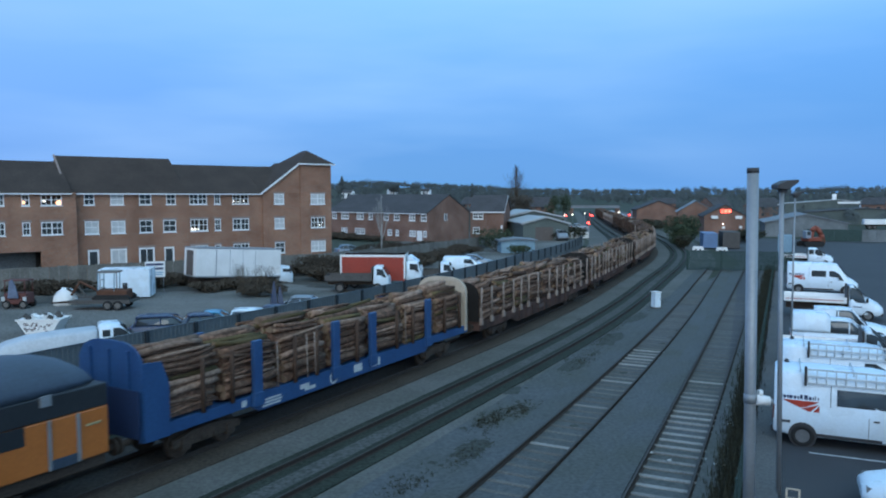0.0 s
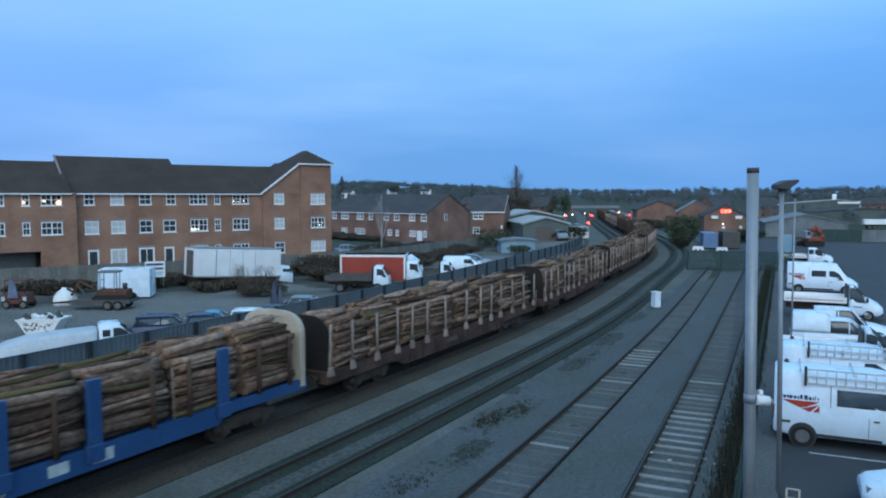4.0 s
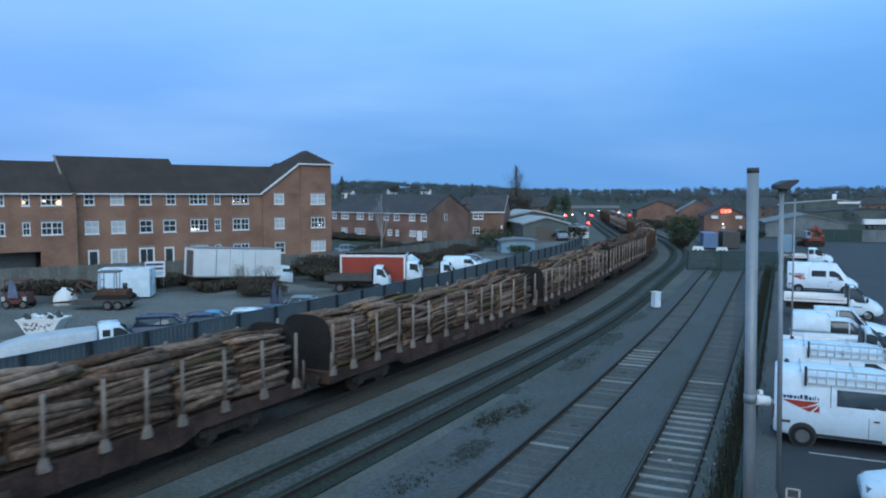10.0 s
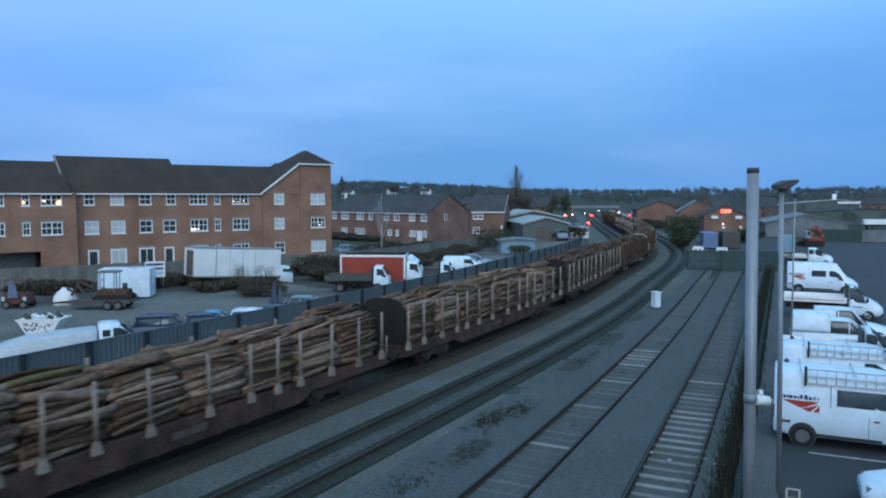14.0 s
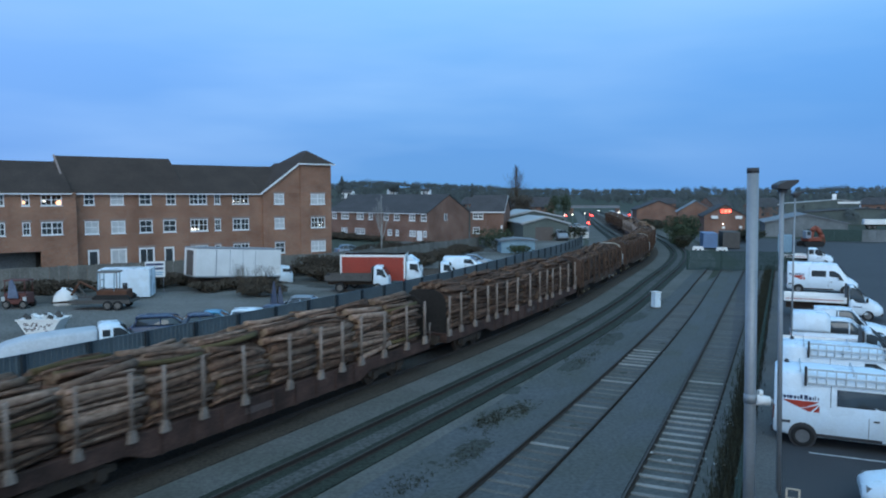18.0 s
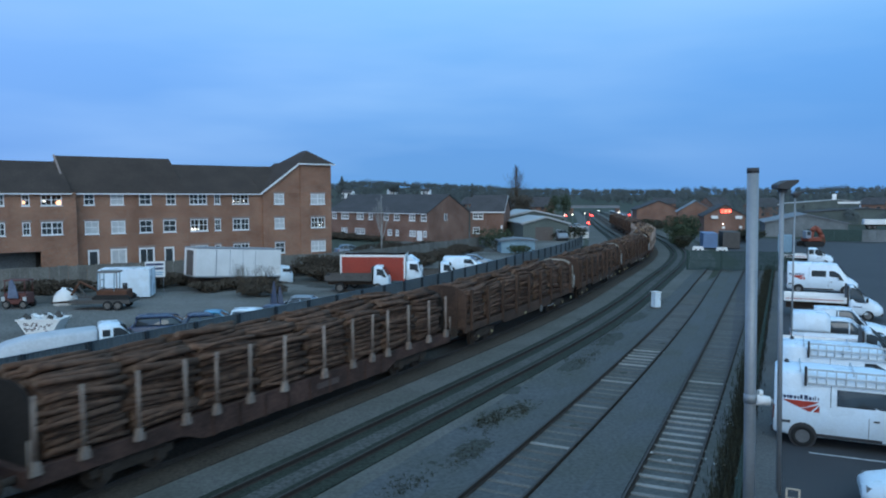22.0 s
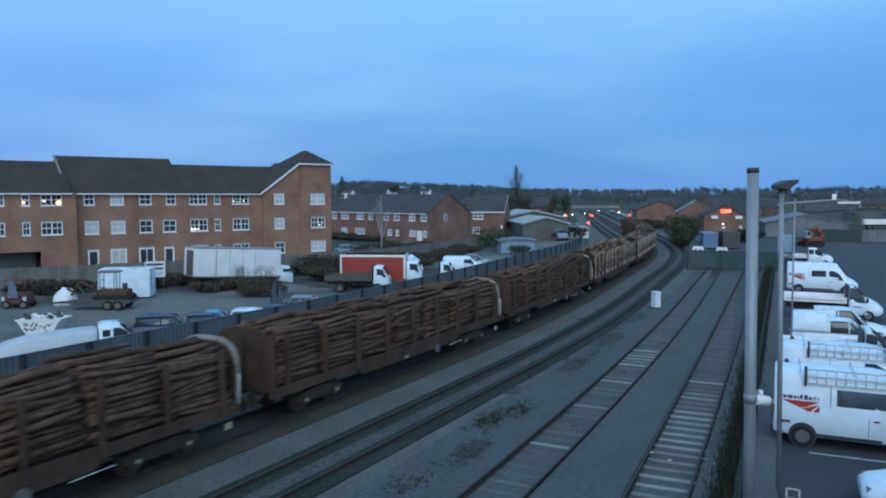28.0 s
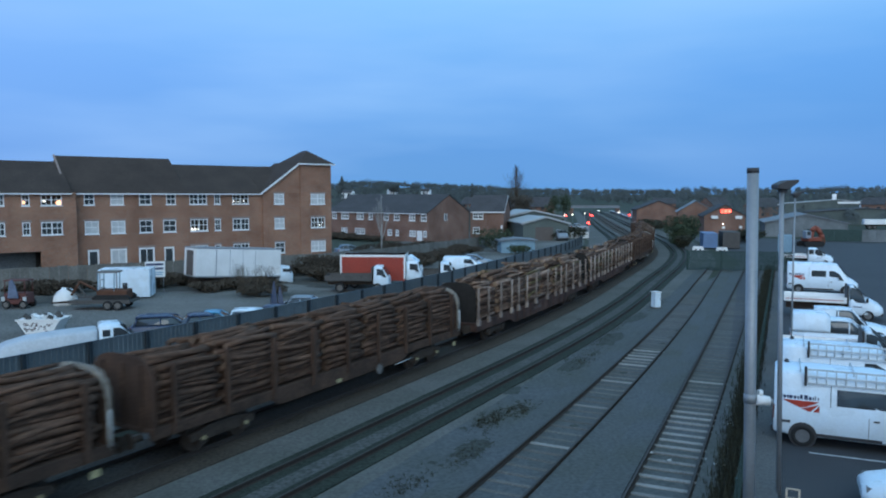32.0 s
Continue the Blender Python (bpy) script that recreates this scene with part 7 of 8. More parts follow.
def yard_clutter():
    # white box body on the ground, with a second frame before it
    t = thing("lorry_box", pose(-26.4, 57.2, 0, 0, 0, 10), "white lorry box body standing on the ground", "container")
    bm = bmesh.new()
    box(bm, 0, 3.75, 0, 2.2, 0.1, 2.3)
    soften(bm, 0.03, 1)
    part("shell", bm, VANWHITE, t)
    bm = bmesh.new()
    box(bm, 0.1, 0.18, -0.05, -0.003, 0.3, 2.2)
    box(bm, 1.3, 1.38, -0.05, -0.003, 0.3, 2.2)
    part("door_frame", bm, SILVER, t)
    for z in (0.9, 1.5, 2.1):
        bm = bmesh.new()
        box(bm, 0.22, 0.5, -0.06, -0.003, z, z + 0.06)
        part("hinge", bm, BLACK, t)
    bm = bmesh.new()
    box(bm, 1.4, 3.65, -0.02, -0.002, 0.2, 2.15)
    part("side_panel", bm, VANWHITE, t)
    # board with lettering that cannot be read
    b = thing("sign_board", pose(-23.7, 61.6, 0, 0, 0, 20) @ Matrix.Diagonal((0.7, 1, 0.96, 1)), "white sign board with dark lettering bars", "sign")
    bm = bmesh.new()
    box(bm, -1.1, 1.1, -0.03, 0.03, 1.3, 2.65)
    part("board", bm, BOXWHITE, b)
    for x in (-0.9, 0.9):
        bm = bmesh.new()
        rod(bm, (x, 0.06, 0), (x, 0.06, 2.5), 0.04, seg=6)
        part("post", bm, STEEL, b)
    for x0, x1, z, hh, mt in ((-1.0, 0.9, 2.3, 0.2, LOGOBLUE), (0.0, 0.9, 1.95, 0.18, LOGOBLUE), (-0.6, 0.85, 1.68, 0.07, LIGHTBLUE), (-0.5, 0.8, 1.5, 0.07, LIGHTBLUE)):
        bm = bmesh.new()
        box(bm, x0, x1, -0.036, -0.031, z, z + hh)
        part("lettering_bar", bm, mt, b)
    # red machine under a grey-blue sheet
    r = thing("forklift", pose(-30.3, 53.0, 0, 0, 0, 0), "old red forklift with a blue-grey sheet over its mast", "machine")
    bm = bmesh.new()
    box(bm, -0.6, 1.0, -0.55, 0.55, 0.3, 1.1)
    soften(bm, 0.08, 2)
    part("body", bm, REDPAINT, r)
    for x in (-0.5, 0.9):
        bm = bmesh.new()
        rod(bm, (x, -0.5, 1.1), (x, -0.5, 1.95), 0.04, seg=6)
        rod(bm, (x, 0.5, 1.1), (x, 0.5, 1.95), 0.04, seg=6)
        part("guard_post", bm, REDPAINT, r)
    bm = bmesh.new()
    box(bm, -0.6, 1.0, -0.55, 0.55, 1.95, 2.02)
    part("guard_roof", bm, REDPAINT, r)
    for s in (-1, 1):
        for x in (-0.4, 0.8):
            add_wheel(r, x, s * 0.56, 0.3, 0.2, GREYEND)
    bm = bmesh.new()
    prism(bm, [(-0.25, 0.75), (0.55, 0.75), (0.35, 1.6), (0.12, 2.1), (-0.08, 2.0)], -0.74, -0.6)
    soften(bm, 0.05, 2)
    part("sheet", bm, SHEETBLUE, r, "blue-grey plastic sheet")
    for x in (-0.6, 0.9):
        bm = bmesh.new()
        box(bm, x - 0.12, x + 0.12, -0.62, -0.56, 0.55, 0.85)
        part("lamp_cluster", bm, PALEMARK, r)
    # heap under a white sheet
    c = bmesh.new()
    bmesh.ops.create_icosphere(c, subdivisions=3, radius=1.0)
    for v in c.verts:
        k = 1 + 0.16 * noise.noise(v.co * 1.7)
        v.co = Vector((v.co.x * 0.85 * k, v.co.y * 0.8 * k, max(0, v.co.z) * 1.25 * k))
    single("covered_heap", c, BOXWHITE, "heap covered by a dirty white sheet", "tarpaulin", pose(-27.6, 54.6, 0), smooth=True)
    for i, (x, y, tz) in enumerate(((-26.6, 54.4, 30), (-26.3, 54.8, 55))):
        c = bmesh.new()
        box(c, -0.9, 0.9, -0.12, 0.12, -0.06, 0.06)
        single("scrap_beam", c, GREYBED, "rusty scrap beam leaning on the heap", "scrap", pose(x, y, 0.75, 0, tz, 20 * i), group="scrap in the yard")
    # folded blue sheets on a frame
    d = thing("sheeted_frame", pose(-10.75, 48.3, 0, 0, 0, 20) @ Matrix.Diagonal((0.65, 0.8, 1.18, 1)), "dark blue sheet hung over a pointed frame", "tarpaulin")
    for x in (-0.35, 0.35):
        bm = bmesh.new()
        base = [bm.verts.new((x + a, b, 0.5)) for a, b in ((-0.4, -0.35), (0.4, -0.35), (0.4, 0.35), (-0.4, 0.35))]
        top = [bm.verts.new((x * 0.8 + a, b, 2.05 - 0.3 * (x > 0))) for a, b in ((-0.06, -0.05), (0.06, -0.05), (0.06, 0.05), (-0.06, 0.05))]
        for i in range(4):
            bm.faces.new((base[i], base[(i + 1) % 4], top[(i + 1) % 4], top[i]))
        bm.faces.new(top)
        bm.faces.new(list(reversed(base)))
        part("sheet", bm, DARKBLUE, d)
    bm = bmesh.new()
    for x in (-0.5, 0.5):
        rod(bm, (x, 0, 0), (x, 0, 0.6), 0.04, seg=6)
    part("stand", bm, UNDER, d)
    # orange machine on the far lot
    o = thing("excavator", pose(57.8, 118.0, 0, 0, 0, 10), "orange-red excavator parked on the far lot", "machine")
    bm = bmesh.new()
    box(bm, -1.0, 1.2, -1.0, 1.0, 0.85, 1.45)
    soften(bm, 0.1, 2)
    part("body", bm, ORANGE, o)
    bm = bmesh.new()
    box(bm, -1.5, -0.55, -0.98, 0.0, 1.3, 2.5)
    soften(bm, 0.08, 2)
    cab_box = part("cab", bm, SILVER, o, "pale grey cab")
    bm = bmesh.new()
    box(bm, -1.3, -0.7, -1.0, -0.982, 1.8, 2.4)
    part("cab_window", bm, DARKGLASS, cab_box)
    # folded boom and dipper arm
    bm = bmesh.new()
    pts = [(-0.35, 1.3), (-0.2, 2.4), (0.25, 2.95), (0.85, 2.75), (1.45, 1.9), (1.75, 1.1)]
    for (x0, z0), (x1, z1) in zip(pts, pts[1:]):
        rod(bm, (x0, -0.5, z0), (x1, -0.5, z1), 0.42, 0.36, seg=8)
    part("boom", bm, ORANGE, o, "folded orange boom")
    bm = bmesh.new()
    prism(bm, [(0.9, 0.5), (1.9, 0.5), (2.0, 1.0), (1.5, 1.35), (1.0, 1.1)], -0.9, -0.1)
    part("bucket", bm, RUSTBROWN, o, "rusty digging bucket")
    for y in (-0.9, 0.9):
        bm = bmesh.new()
        prism(bm, [(-1.5, 0.05), (1.5, 0.05), (1.7, 0.4), (1.5, 0.8), (-1.5, 0.8), (-1.7, 0.4)], y - 0.25, y + 0.25)
        part("track", bm, RUBBER, o)


SHEETBLUE = surface("blue_grey_sheet", (0.14, 0.17, 0.24), 0.7, scale=2, vary=0.2, fine=10, bump=0.2)
yard_clutter()
# pale hoarding by the far workshops
bm = bmesh.new()
box(bm, 22.6, 27.4, 141.0, 141.1, 0, 1.15)
single("hoarding", bm, BOXWHITE, "low pale hoarding by the workshop", "fence")


def estate_edge():
    w = thing("boundary_wall", pose(64, 132, 0, 0, 0, -14), "green and grey sheeted boundary fence of the estate", "fence")
    for i in range(26):
        bm = bmesh.new()
        box(bm, i * 2.2, i * 2.2 + 2.16, -0.04, 0.04, 0, 2.1)
        part("panel", bm, GATEGREEN if i < 4 else GREYWALL, w)
    for i, (x, y, L) in enumerate(((101.2, 181, 5.2), (74, 160, 3))):
        t = thing("trailer", pose(x, y, 0, 0, 0, -16), "white box trailer parked on the estate", "trailer", group="trailers on the estate")
        bm = bmesh.new()
        box(bm, 0, L, -1.2, 1.2, 1.1, 2.3)
        soften(bm, 0.04, 1)
        part("box_body", bm, BOXWHITE, t)
        bm = bmesh.new()
        box(bm, 0.3, L - 0.3, -0.6, 0.6, 0.8, 1.1)
        part("chassis", bm, UNDER, t)
        for x2 in (1.2, 2.3):
            for s2 in (-1, 1):
                add_wheel(t, x2, s2 * 1.0, 0.45, 0.25, GREYEND)


estate_edge()


# ---- plants ----
def clump(bm, c, r, n, rnd, size, flat=0.6):
    """Leaf-like scraps scattered through an uneven crown."""
    for i in range(n):
        d = Vector((rnd.gauss(0, 1), rnd.gauss(0, 1), rnd.gauss(0, 1))).normalized()
        k = rnd.uniform(0.35, 1.0) ** 0.5
        p = Vector(c) + Vector((d.x * r[0], d.y * r[1], d.z * r[2])) * k
        a = Vector((rnd.uniform(-1, 1), rnd.uniform(-1, 1), rnd.uniform(-1, 1))).normalized()
        b = a.orthogonal().normalized()
        s = size * rnd.uniform(0.5, 1.4)
        vs = [bm.verts.new(p + a * s), bm.verts.new(p + b * s * flat), bm.verts.new(p - a * s), bm.verts.new(p - b * s * flat)]
        bm.faces.new(vs)


def branchy(bm, base, up, length, r, depth, rnd, spread=0.5):
    """Bare limbs that fork and taper."""
    top = Vector(base) + Vector(up) * length
    rod(bm, base, top, r, r * 0.6, seg=5 if depth > 1 else 3, caps=False)
    if depth <= 0:
        return
    for i in range(3):
        d = (Vector(up) + Vector((rnd.uniform(-1, 1), rnd.uniform(-1, 1), rnd.uniform(-0.2, 0.7))) * spread).normalized()
        s = Vector(base).lerp(top, rnd.uniform(0.45, 1.0))
        branchy(bm, s, d, length * rnd.uniform(0.55, 0.8), r * 0.55, depth - 1, rnd, spread)


def bare_tree(x, y, h, w, seed, label, mat=TWIG, poplar=False, trunk=0.16):
    t = thing("tree", pose(x, y, 0), label, "tree")
    rnd = random.Random(seed)
    bm = bmesh.new()
    rod(bm, (0, 0, -0.2), (0.1, 0, h * 0.5), trunk, trunk * 0.6, seg=8)
    rod(bm, (0.1, 0, h * 0.5), (0, 0, h * 0.95), trunk * 0.6, 0.03, seg=6)
    part("trunk", bm, mat, t)
    n = (34 if h > 12 else 14) if poplar else 12
    for i in range(n):
        bm = bmesh.new()
        z = h * rnd.uniform(0.15 if poplar else 0.35, 0.86 if poplar else 0.75)
        a = rnd.uniform(0, 6.283)
        # a poplar's limbs stand steeper and shorter towards its tip
        out = 0.13 + 0.3 * (1 - z / h) if poplar else 0.7
        up = Vector((math.cos(a) * out, math.sin(a) * out, 1)).normalized()
        branchy(bm, (0, 0, z), up, (h - z) * (0.33 if poplar else 0.4), trunk * (0.2 if poplar else 0.35), 3, rnd, 0.28 if poplar else 0.6)
        part("limb", bm, mat, t)


BIRCH = surface("pale_birch_bark", (0.36, 0.35, 0.33), 0.85, scale=3, vary=0.3, fine=14, bump=0.2)
bare_tree(17.2, 178.0, 16.0, 4.5, 4, "tall bare poplar above the workshops", poplar=True, trunk=0.22)
bare_tree(-7.9, 96.0, 8.6, 2.0, 7, "slim bare birch with a pale stem", mat=BIRCH, poplar=True, trunk=0.1)


BRAMBLE = surface("withered_bramble", (0.072, 0.058, 0.044), 0.95, scale=2, vary=0.4, fine=12, bump=0.2)


def shrub(x, y, w, h, seed, label, mat=BUSH, n=420, bare=False, size=0.16):
    t = thing("shrub", pose(x, y, 0), label, "shrub")
    rnd = random.Random(seed)
    bm = bmesh.new()
    for i in range(14 if bare else 7):
        a = rnd.uniform(0, 6.283)
        branchy(bm, (0.1 * math.cos(a), 0.1 * math.sin(a), 0), Vector((math.cos(a) * 0.7 * w / h, math.sin(a) * 0.5 * w / h, 1)).normalized(), h * 0.45, 0.022 if bare else 0.035, 3 if bare else 2, rnd, 0.6)
    part("branchwork", bm, TWIG, t)
    if not bare:
        bm = bmesh.new()
        for i in range(9):
            clump(bm, (rnd.uniform(-0.5, 0.5) * w * 0.7, rnd.uniform(-0.5, 0.5) * w * 0.5, h * rnd.uniform(0.3, 0.72)), (w * 0.28, w * 0.25, h * 0.27), n // 9, rnd, size)
        part("crown", bm, mat, t)


shrub(-15.3, 60.2, 3.0, 3.0, 11, "bare straggling shrub before the box lorry", bare=True)
shrub(-14.6, 59.0, 3.6, 1.15, 12, "low dark bramble mound in the yard", mat=BRAMBLE, n=4200, size=0.07)
for i, (x, y, w, h) in enumerate(((-12.4, 73.5, 4.2, 2.5), (-10.4, 73.0, 4.0, 2.2), (-11.4, 70.0, 3.8, 1.6), (-9.9, 69.5, 3.2, 1.4), (-19.4, 62.1, 3.0, 0.95), (-17.6, 63.8, 3.0, 1.0), (-15.9, 65.3, 2.8, 0.9), (-23.2, 66.6, 4.0, 1.3), (-7.6, 76.5, 4.4, 1.5), (-5.4, 80.5, 4.4, 1.5), (-3.2, 86.0, 4.4, 1.6), (0.9, 96.0, 4.4, 1.6), (3.4, 102.0, 4.4, 1.6))):
    shrub(x, y, w, h, 13 + 100 * i, "dark brown brambles between the lorries", mat=BRAMBLE, n=2200, size=0.12)
shrub(7.5, 108.0, 5.0, 3.4, 14, "dark evergreen shrub at the fence corner", n=900)
shrub(10.2, 100.5, 3.4, 1.5, 15, "low dark shrub before the blue store", n=500)
shrub(40.2, 126.0, 5.2, 5.4, 16, "dense evergreen shrub beside the line", n=4000, size=0.15)
shrub(37.4, 118.0, 3.0, 3.6, 17, "dense evergreen shrub beside the line", n=2600, size=0.15)
shrub(36.2, 113.0, 2.6, 2.2, 18, "dark hedge beside the line", mat=WEED, n=1500, size=0.18)
shrub(24.2, 142.0, 5.0, 2.4, 19, "dark scrub under the signal", mat=WEED, n=1200, size=0.2)
shrub(20.8, 134.5, 4.0, 1.8, 20, "dark scrub under the signal", mat=WEED, n=900, size=0.2)
shrub(46.5, 168.0, 6.0, 3.0, 21, "dark scrub beside the line", mat=WEED, n=1200, size=0.24)
shrub(52.0, 128.0, 6.0, 2.6, 22, "dark hedge behind the containers", mat=WEED, n=1200, size=0.24)
for i, (x, y, w) in enumerate(((-33, 60.5, 4), (-30.5, 61.5, 4), (-25.5, 65.0, 4), (-19.5, 70.5, 4), (-16.5, 72.5, 4), (-13.5, 75.0, 4), (-10.0, 80.0, 3.5), (-3, 84, 4), (0, 91, 4))):
    shrub(x, y, w, 1.25, 30 + i, "dark brambles along the boarded fence", mat=BRAMBLE, n=1500, size=0.13)


for i, (x, y) in enumerate(((-9.0, 98.5), (-6.5, 103.0), (-4.0, 107.5))):
    shrub(x, y, 5.0, 1.7, 70 + i, "dark rough scrub behind the boarded fence", mat=BRAMBLE, n=1600, size=0.16)
# clipped hedge before the terrace
hedge_line = pose(-2.6, 128.0, 0, 0, 0, -41)
for i in range(5):
    p = hedge_line @ Vector((-24.5 + 3.6 * i, -3.0, 0))
    shrub(p.x, p.y, 5.2, 1.35 - 0.08 * i, 60 + i, "dull garden hedge before the terrace", mat=BRAMBLE, n=1300, size=0.16)


def weeds():
    """Dark tufts in the ballast and along the fence."""
    rnd = random.Random(9)
    bm = bmesh.new()
    for cx, cy, n, sx, sy, hh in ((0.8, 22.6, 90, 0.5, 1.2, 0.16), (1.7, 26.2, 120, 0.5, 1.0, 0.2), (2.9, 27.6, 70, 0.45, 0.8, 0.2), (7.0, 36.4, 90, 0.6, 1.5, 0.16), (8.6, 41.0, 90, 0.6, 2.4, 0.14), (10.2, 45.0, 80, 0.5, 2.2, 0.14), (-1.0, 20.2, 60, 0.5, 0.8, 0.16), (15.8, 55.0, 80, 0.8, 2.5, 0.16), (22.5, 76.0, 120, 1.5, 4.0, 0.2)):
        for i in range(int(n * 1.8)):
            along, across = rnd.gauss(0, sy * 0.75), rnd.gauss(0, sx * 0.35) + 0.3 * math.sin(i)
            x, y = cx + 0.42 * along + 0.9 * across, cy + 0.9 * along - 0.42 * across
            for j in range(5):
                a = rnd.uniform(0, 6.283)
                b = Vector((math.cos(a), math.sin(a), 0))
                p = Vector((x, y, -0.02)) + b * 0.04
                q = p + b * rnd.uniform(0.02, 0.09) + Vector((0, 0, hh * rnd.uniform(0.1, 0.45)))
                c = b.cross(Vector((0, 0, 1))) * 0.012
                bm.faces.new([bm.verts.new(p - c), bm.verts.new(p + c), bm.verts.new(q + c * 0.3), bm.verts.new(q - c * 0.3)])
    single("weed_tufts", bm, WEED, "dark weeds growing in the ballast", "weeds", kind="stuff")
    bm = bmesh.new()
    for i in range(24000):
        k = rnd.uniform(-8, 78)
        p = SID_M @ Vector((1.48 + rnd.gauss(0, 0.22), k, -0.02))
        a = rnd.uniform(0, 6.283)
        b = Vector((math.cos(a), math.sin(a), 0))
        q = p + b * rnd.uniform(0.03, 0.16) + Vector((0, 0, rnd.uniform(0.1, 0.42)))
        c = b.cross(Vector((0, 0, 1))) * 0.018
        bm.faces.new([bm.verts.new(p - c), bm.verts.new(p + c), bm.verts.new(q + c * 0.3), bm.verts.new(q - c * 0.3)])
    single("verge_grass", bm, WEED, "dark rough grass along the van park fence", "grass", kind="stuff")
    bm = bmesh.new()
    for i in range(4000):
        s = rnd.uniform(-8, 100)
        x, y, a = on_line(s, -8.7 + rnd.gauss(0, 0.5))
        b = Vector((rnd.uniform(-1, 1), rnd.uniform(-1, 1), 0)).normalized()
        p = Vector((x, y, -0.02))
        q = p + b * rnd.uniform(0.03, 0.2) + Vector((0, 0, rnd.uniform(0.1, 0.5)))
        c = b.cross(Vector((0, 0, 1))) * 0.05
        bm.faces.new([bm.verts.new(p - c), bm.verts.new(p + c), bm.verts.new(q + c * 0.3), bm.verts.new(q - c * 0.3)])
    single("fence_grass", bm, WEED, "dark rough grass along the railway fence", "grass", kind="stuff")
    # loose litter and stones
    for i, (x, y, s) in enumerate(((6.75, 21.9, 0.06), (7.85, 22.0, 0.05), (8.0, 21.6, 0.06), (8.2, 21.5, 0.05), (9.9, 25.5, 0.05), (6.4, 22.6, 0.05), (10.7, 27.8, 0.04))):
        bm = bmesh.new()
        box(bm, -s, s, -s * 0.6, s * 0.6, 0, s * 0.9)
        soften(bm, s * 0.25, 1)
        single("litter", bm, PALEMARK, "pale scrap of litter on the ballast", "litter", pose(x, y, 0.04, 0, 0, 40 * i), group="litter on the siding")


weeds()


def blot(bm, cx, cy, along, across, turn, z, rnd):
    """A flat patch with a ragged edge."""
    ring = []
    n = 40
    for i in range(n):
        b = 6.283 * i / n
        k = 1 + 0.35 * noise.noise((math.cos(b) * 1.7 + cx, math.sin(b) * 1.7 + cy, 0.5)) + rnd.uniform(-0.14, 0.14)
        u, v = across * k * math.cos(b), along * k * math.sin(b)
        a = radians(turn)
        ring.append(bm.verts.new((cx + u * math.cos(a) + v * math.sin(a), cy - u * math.sin(a) + v * math.cos(a), z)))
    bm.faces.new(ring)


MUD = surface("dark_trodden_mud", (0.088, 0.083, 0.075), 0.95, scale=0.6, vary=0.35, fine=6.0, bump=0.5, dirt=(0.05, 0.05, 0.042), dirt_amount=0.7)
SOIL = surface("soil_in_ballast", (0.062, 0.066, 0.06), 0.95, scale=1.2, vary=0.35, fine=9.0, bump=0.5, dirt=(0.045, 0.05, 0.042), dirt_amount=0.7)


def patches():
    rnd = random.Random(31)
    bm = bmesh.new()
    for x, y, along, across, turn in SOIL_SPOTS:
        blot(bm, x, y, along, across, turn, -0.004, rnd)
        for i in range(7):
            blot(bm, x + rnd.gauss(0, along * 0.8), y + rnd.gauss(0, along), along * 0.16, across * 0.3, turn, -0.008, rnd)
    single("soil_patches", bm, SOIL, "dark patches of soil and moss in the ballast", "soil", kind="stuff")
    bm = bmesh.new()
    for k in range(13):
        x, y, a = on_line(6 + 5.2 * k, -11.4 - 0.7 * (k % 2))
        blot(bm, x, y, 4.2, 1.9 + 0.5 * (k % 3), math.degrees(a), 0.004 + 0.001 * k, rnd)
    for k, (x, y) in enumerate(((-27.5, 61.0), (-22.0, 64.5), (-18.0, 66.5), (-12.5, 70.0), (-8.5, 68.5), (-4.0, 71.5), (-31.5, 56.0))):
        blot(bm, x, y, 2.4, 4.2, -36, 0.02 + 0.001 * k, rnd)
    single("mud_patches", bm, MUD, "dark trodden mud round the edges of the yard", "mud", kind="stuff")


SOIL_SPOTS = ((4.0, 27.0, 1.0, 0.5, 30), (2.8, 30.2, 0.7, 0.35, 30), (6.1, 34.9, 1.5, 0.5, 28), (9.3, 41.3, 2.0, 0.55, 27), (0.9, 23.1, 0.9, 0.5, 32), (12.6, 48.6, 2.4, 0.45, 26))
patches()


def ground_height(x, y):
    r = math.hypot(x, y)
    deg = math.degrees(math.atan2(x, y))
    hill = max(0.0, min(1.0, (r - 420) / 900))
    return -0.06 + hill * (9 + 15 * math.exp(-((deg + 5) / 9) ** 2) + 4 * math.exp(-((deg - 33) / 9) ** 2) + 3 * noise.noise((x * 0.002, y * 0.002, 0)))


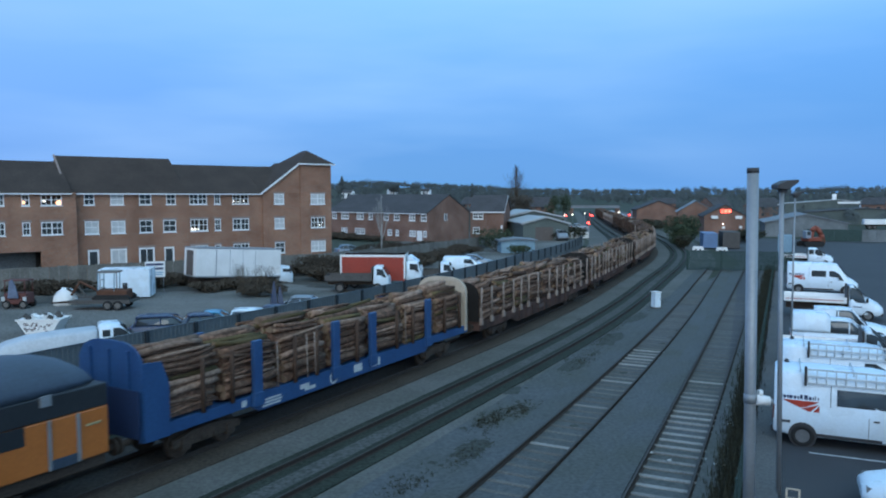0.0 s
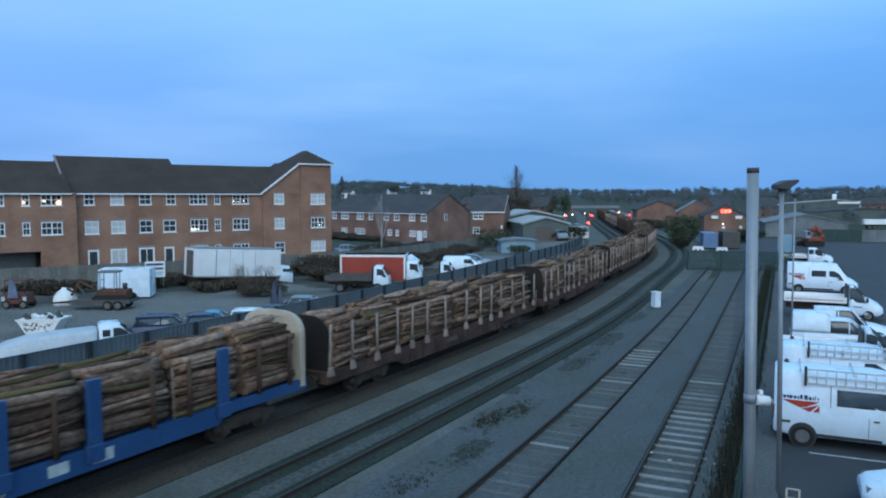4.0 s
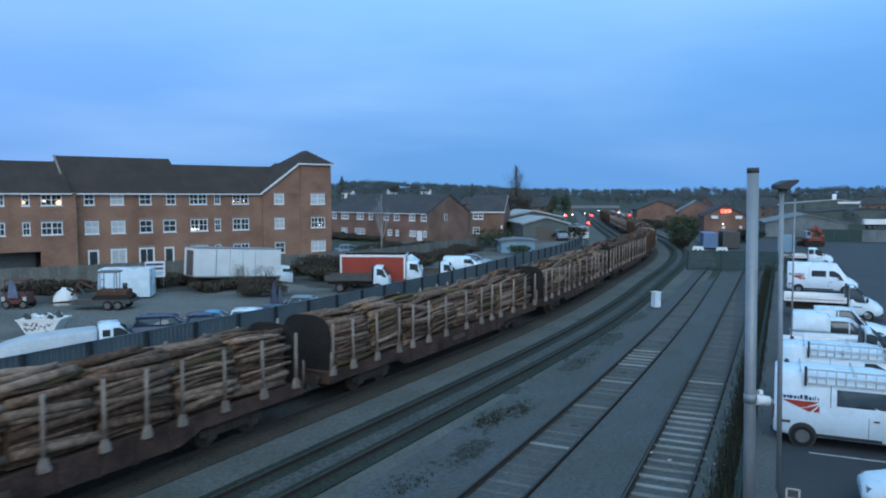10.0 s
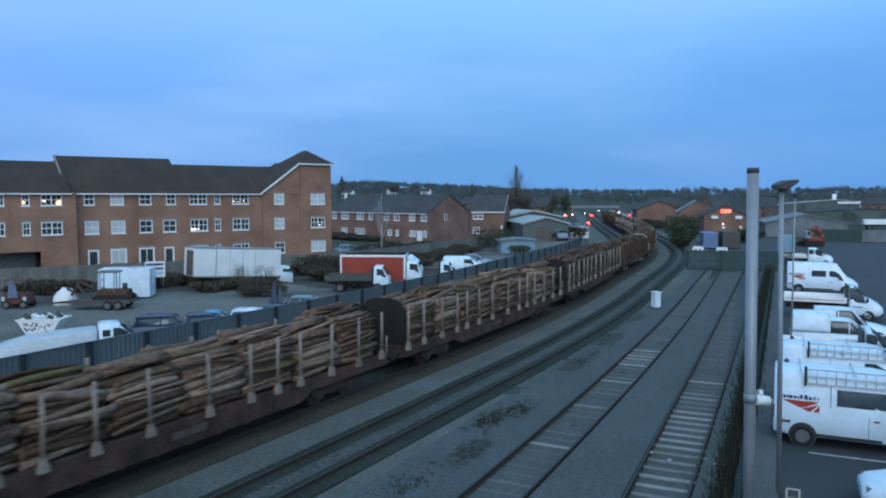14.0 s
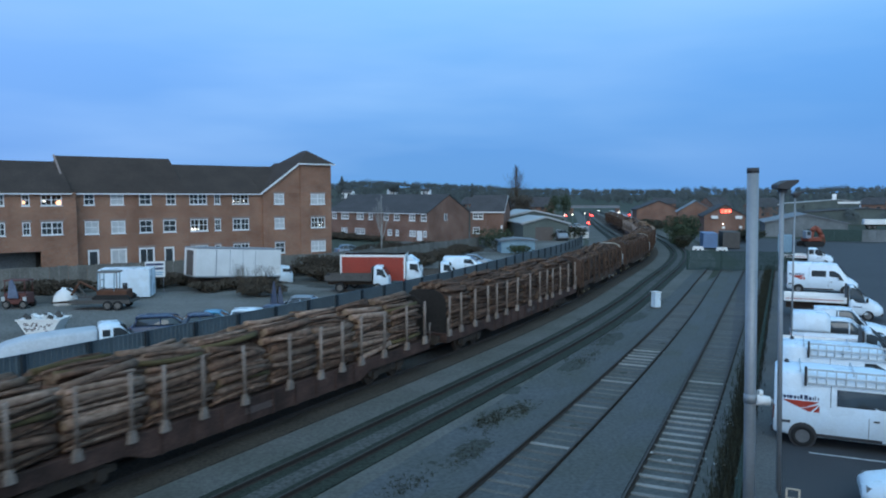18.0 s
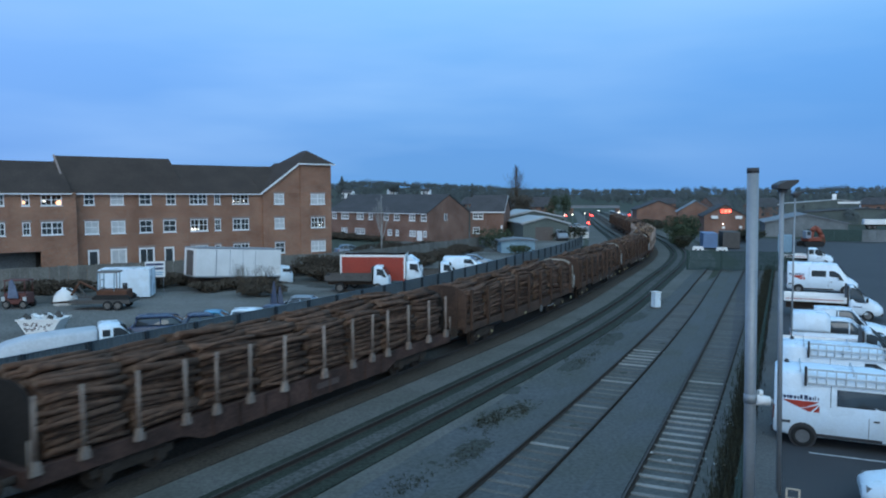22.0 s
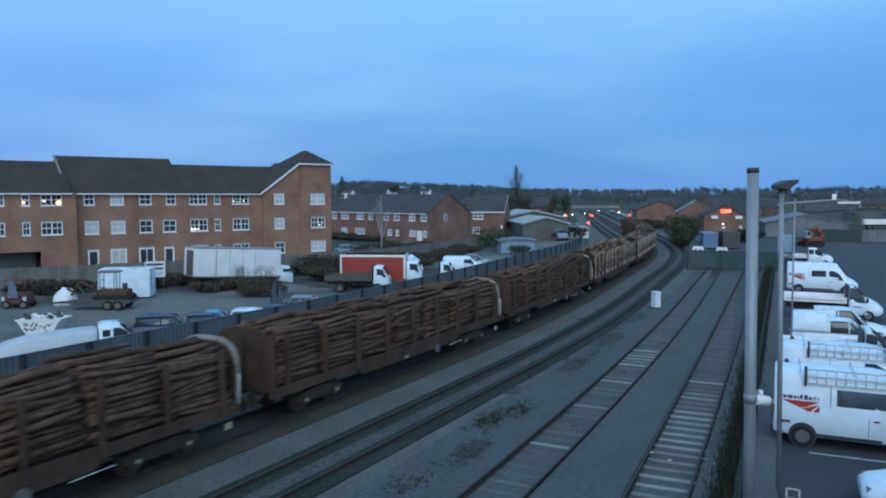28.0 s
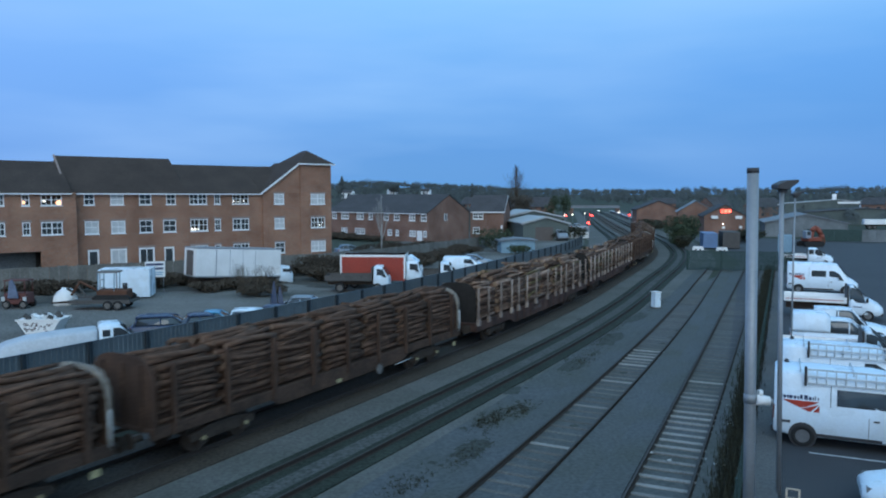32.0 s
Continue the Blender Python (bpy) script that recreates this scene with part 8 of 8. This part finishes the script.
def woods():
    """Belts of winter trees out to the hills, one object for each belt."""
    for name, r0, r1, n, h0, h1, size, a0, a1 in (("near", 215, 330, 260, 3.0, 6.0, 0.26, -26, 36), ("middle", 340, 520, 480, 4.0, 7.0, 0.32, -30, 38), ("far", 560, 900, 800, 5, 8.5, 0.5, -34, 40), ("hill", 950, 1500, 1300, 8.5, 12, 0.85, -38, 44)):
        rnd = random.Random(name)
        bm = bmesh.new()
        for i in range(n):
            deg = rnd.uniform(a0, a1)
            r = rnd.uniform(r0, r1)
            x, y = r * math.sin(radians(deg)), r * math.cos(radians(deg))
            sx, sy, _ = on_line(min(max(y - 5, 0), 880), 4)
            if abs(x - sx) < 22 + r * 0.02 and r < 560:
                continue
            if 400 < r < 715 and -4.6 < deg < -3.4:
                continue
            z = ground_height(x, y)
            h = rnd.uniform(h0, h1) * (0.75 + 0.5 * (noise.noise((deg * 0.25, r * 0.004, 3.0)) + 0.5))
            w = h * rnd.uniform(0.32, 0.55)
            conifer = rnd.random() < 0.15
            rod(bm, (x, y, z - 0.5), (x, y, z + h * 0.5), 0.02 * h, 0.01 * h, seg=4, caps=False)
            m = 180 if name != "hill" else 130
            if conifer:
                for k in range(5):
                    f = k / 5
                    clump(bm, (x, y, z + h * (0.2 + 0.85 * f)), (w * 0.6 * (1 - f) + 0.1, w * 0.6 * (1 - f) + 0.1, h * 0.12), m // 4, rnd, size * (1.1 - f))
            else:
                for k in range(3):
                    clump(bm, (x + rnd.uniform(-0.4, 0.4) * w, y + rnd.uniform(-0.4, 0.4) * w, z + h * rnd.uniform(0.4, 0.72)), (w * 0.75, w * 0.75, h * 0.33), m // 3, rnd, size)
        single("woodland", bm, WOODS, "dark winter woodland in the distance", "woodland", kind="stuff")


woods()


def far_houses():
    rnd = random.Random(21)
    spots = [(-86, 640), (-50, 705), (-140, 700), (-20, 690), (22, 250), (28, 268), (16, 262), (12, 240), (90, 250), (110, 262), (130, 300), (84, 300), (150, 270), (170, 300), (-20, 330), (-5, 320), (8, 335)]
    for i, (x, y) in enumerate(spots):
        z = ground_height(x, y)
        h = thing("house", pose(x, y, z, 0, 0, rnd.uniform(-40, 40)), "small distant house with pitched roof", "house", group="distant houses")
        w, d, ze, zr = rnd.uniform(7, 10), rnd.uniform(6, 8), rnd.uniform(4.2, 5.0), rnd.uniform(6.6, 7.6)
        wall = BOXWHITE if i < 4 or i in (10, 13) else BRICK2
        bm = bmesh.new()
        box(bm, 0, w, 0, d, -1, ze)
        part("wall", bm, wall, h)
        for u in (0.0, w - 0.2):
            bm = bmesh.new()
            prism(bm, [(0, ze), (d, ze), (d / 2, zr - 0.05)], u, u + 0.2, Matrix(((0, 1, 0, 0), (1, 0, 0, 0), (0, 0, 1, 0), (0, 0, 0, 1))))
            part("gable", bm, wall, h)
        gable_roof(h, -0.2, w + 0.2, 0, d, ze, zr, SLATE)
        for u in (1.2, w - 2.4):
            for zz in (0.9, 3.1):
                bm = bmesh.new()
                box(bm, u, u + 1.2, -0.03, -0.003, zz, zz + 1.1)
                part("window", bm, DARKGLASS, h)


far_houses()


def landmark_tree(x, y, top, w, conifer, seed, label, leaf=None):
    z = ground_height(x, y)
    t = thing("tree", pose(x, y, z), label, "tree")
    rnd = random.Random(seed)
    h = top - z
    bm = bmesh.new()
    rod(bm, (0, 0, -0.5), (0, 0, h * 0.8), 0.03 * h, 0.008 * h, seg=7)
    part("trunk", bm, TWIG, t)
    bm = bmesh.new()
    for k in range(9):
        f = k / 9
        if conifer:
            r = w * 0.5 * (1 - f) + 0.15
            clump(bm, (0, 0, h * (0.15 + 0.85 * f)), (r, r, h * 0.08), 90, rnd, w * 0.07)
        else:
            clump(bm, (rnd.uniform(-0.3, 0.3) * w, rnd.uniform(-0.3, 0.3) * w, h * rnd.uniform(0.35, 0.85)), (w * 0.35, w * 0.35, h * 0.16), 130, rnd, w * 0.05)
    # WOODS carries painted haze; a given leaf colour does not
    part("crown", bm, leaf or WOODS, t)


landmark_tree(-93.0, 695.0, 26.0, 11.0, True, 1, "tall dark conifer on the hill")
landmark_tree(-46.0, 700.0, 23.5, 11.0, False, 2, "tall rounded tree on the hill")
landmark_tree(24.5, 640.0, 19.0, 7.0, True, 3, "slim conifer on the hill")
landmark_tree(29.7, 205.0, 8.9, 3.6, False, 4, "dark evergreen beside the yard", BUSH)
landmark_tree(33.6, 210.0, 8.7, 3.8, False, 5, "dark evergreen beside the yard", BUSH)
landmark_tree(17.9, 176.0, 8.4, 5.6, False, 6, "ivy-clad tree below the poplar", BRAMBLE)
motions()
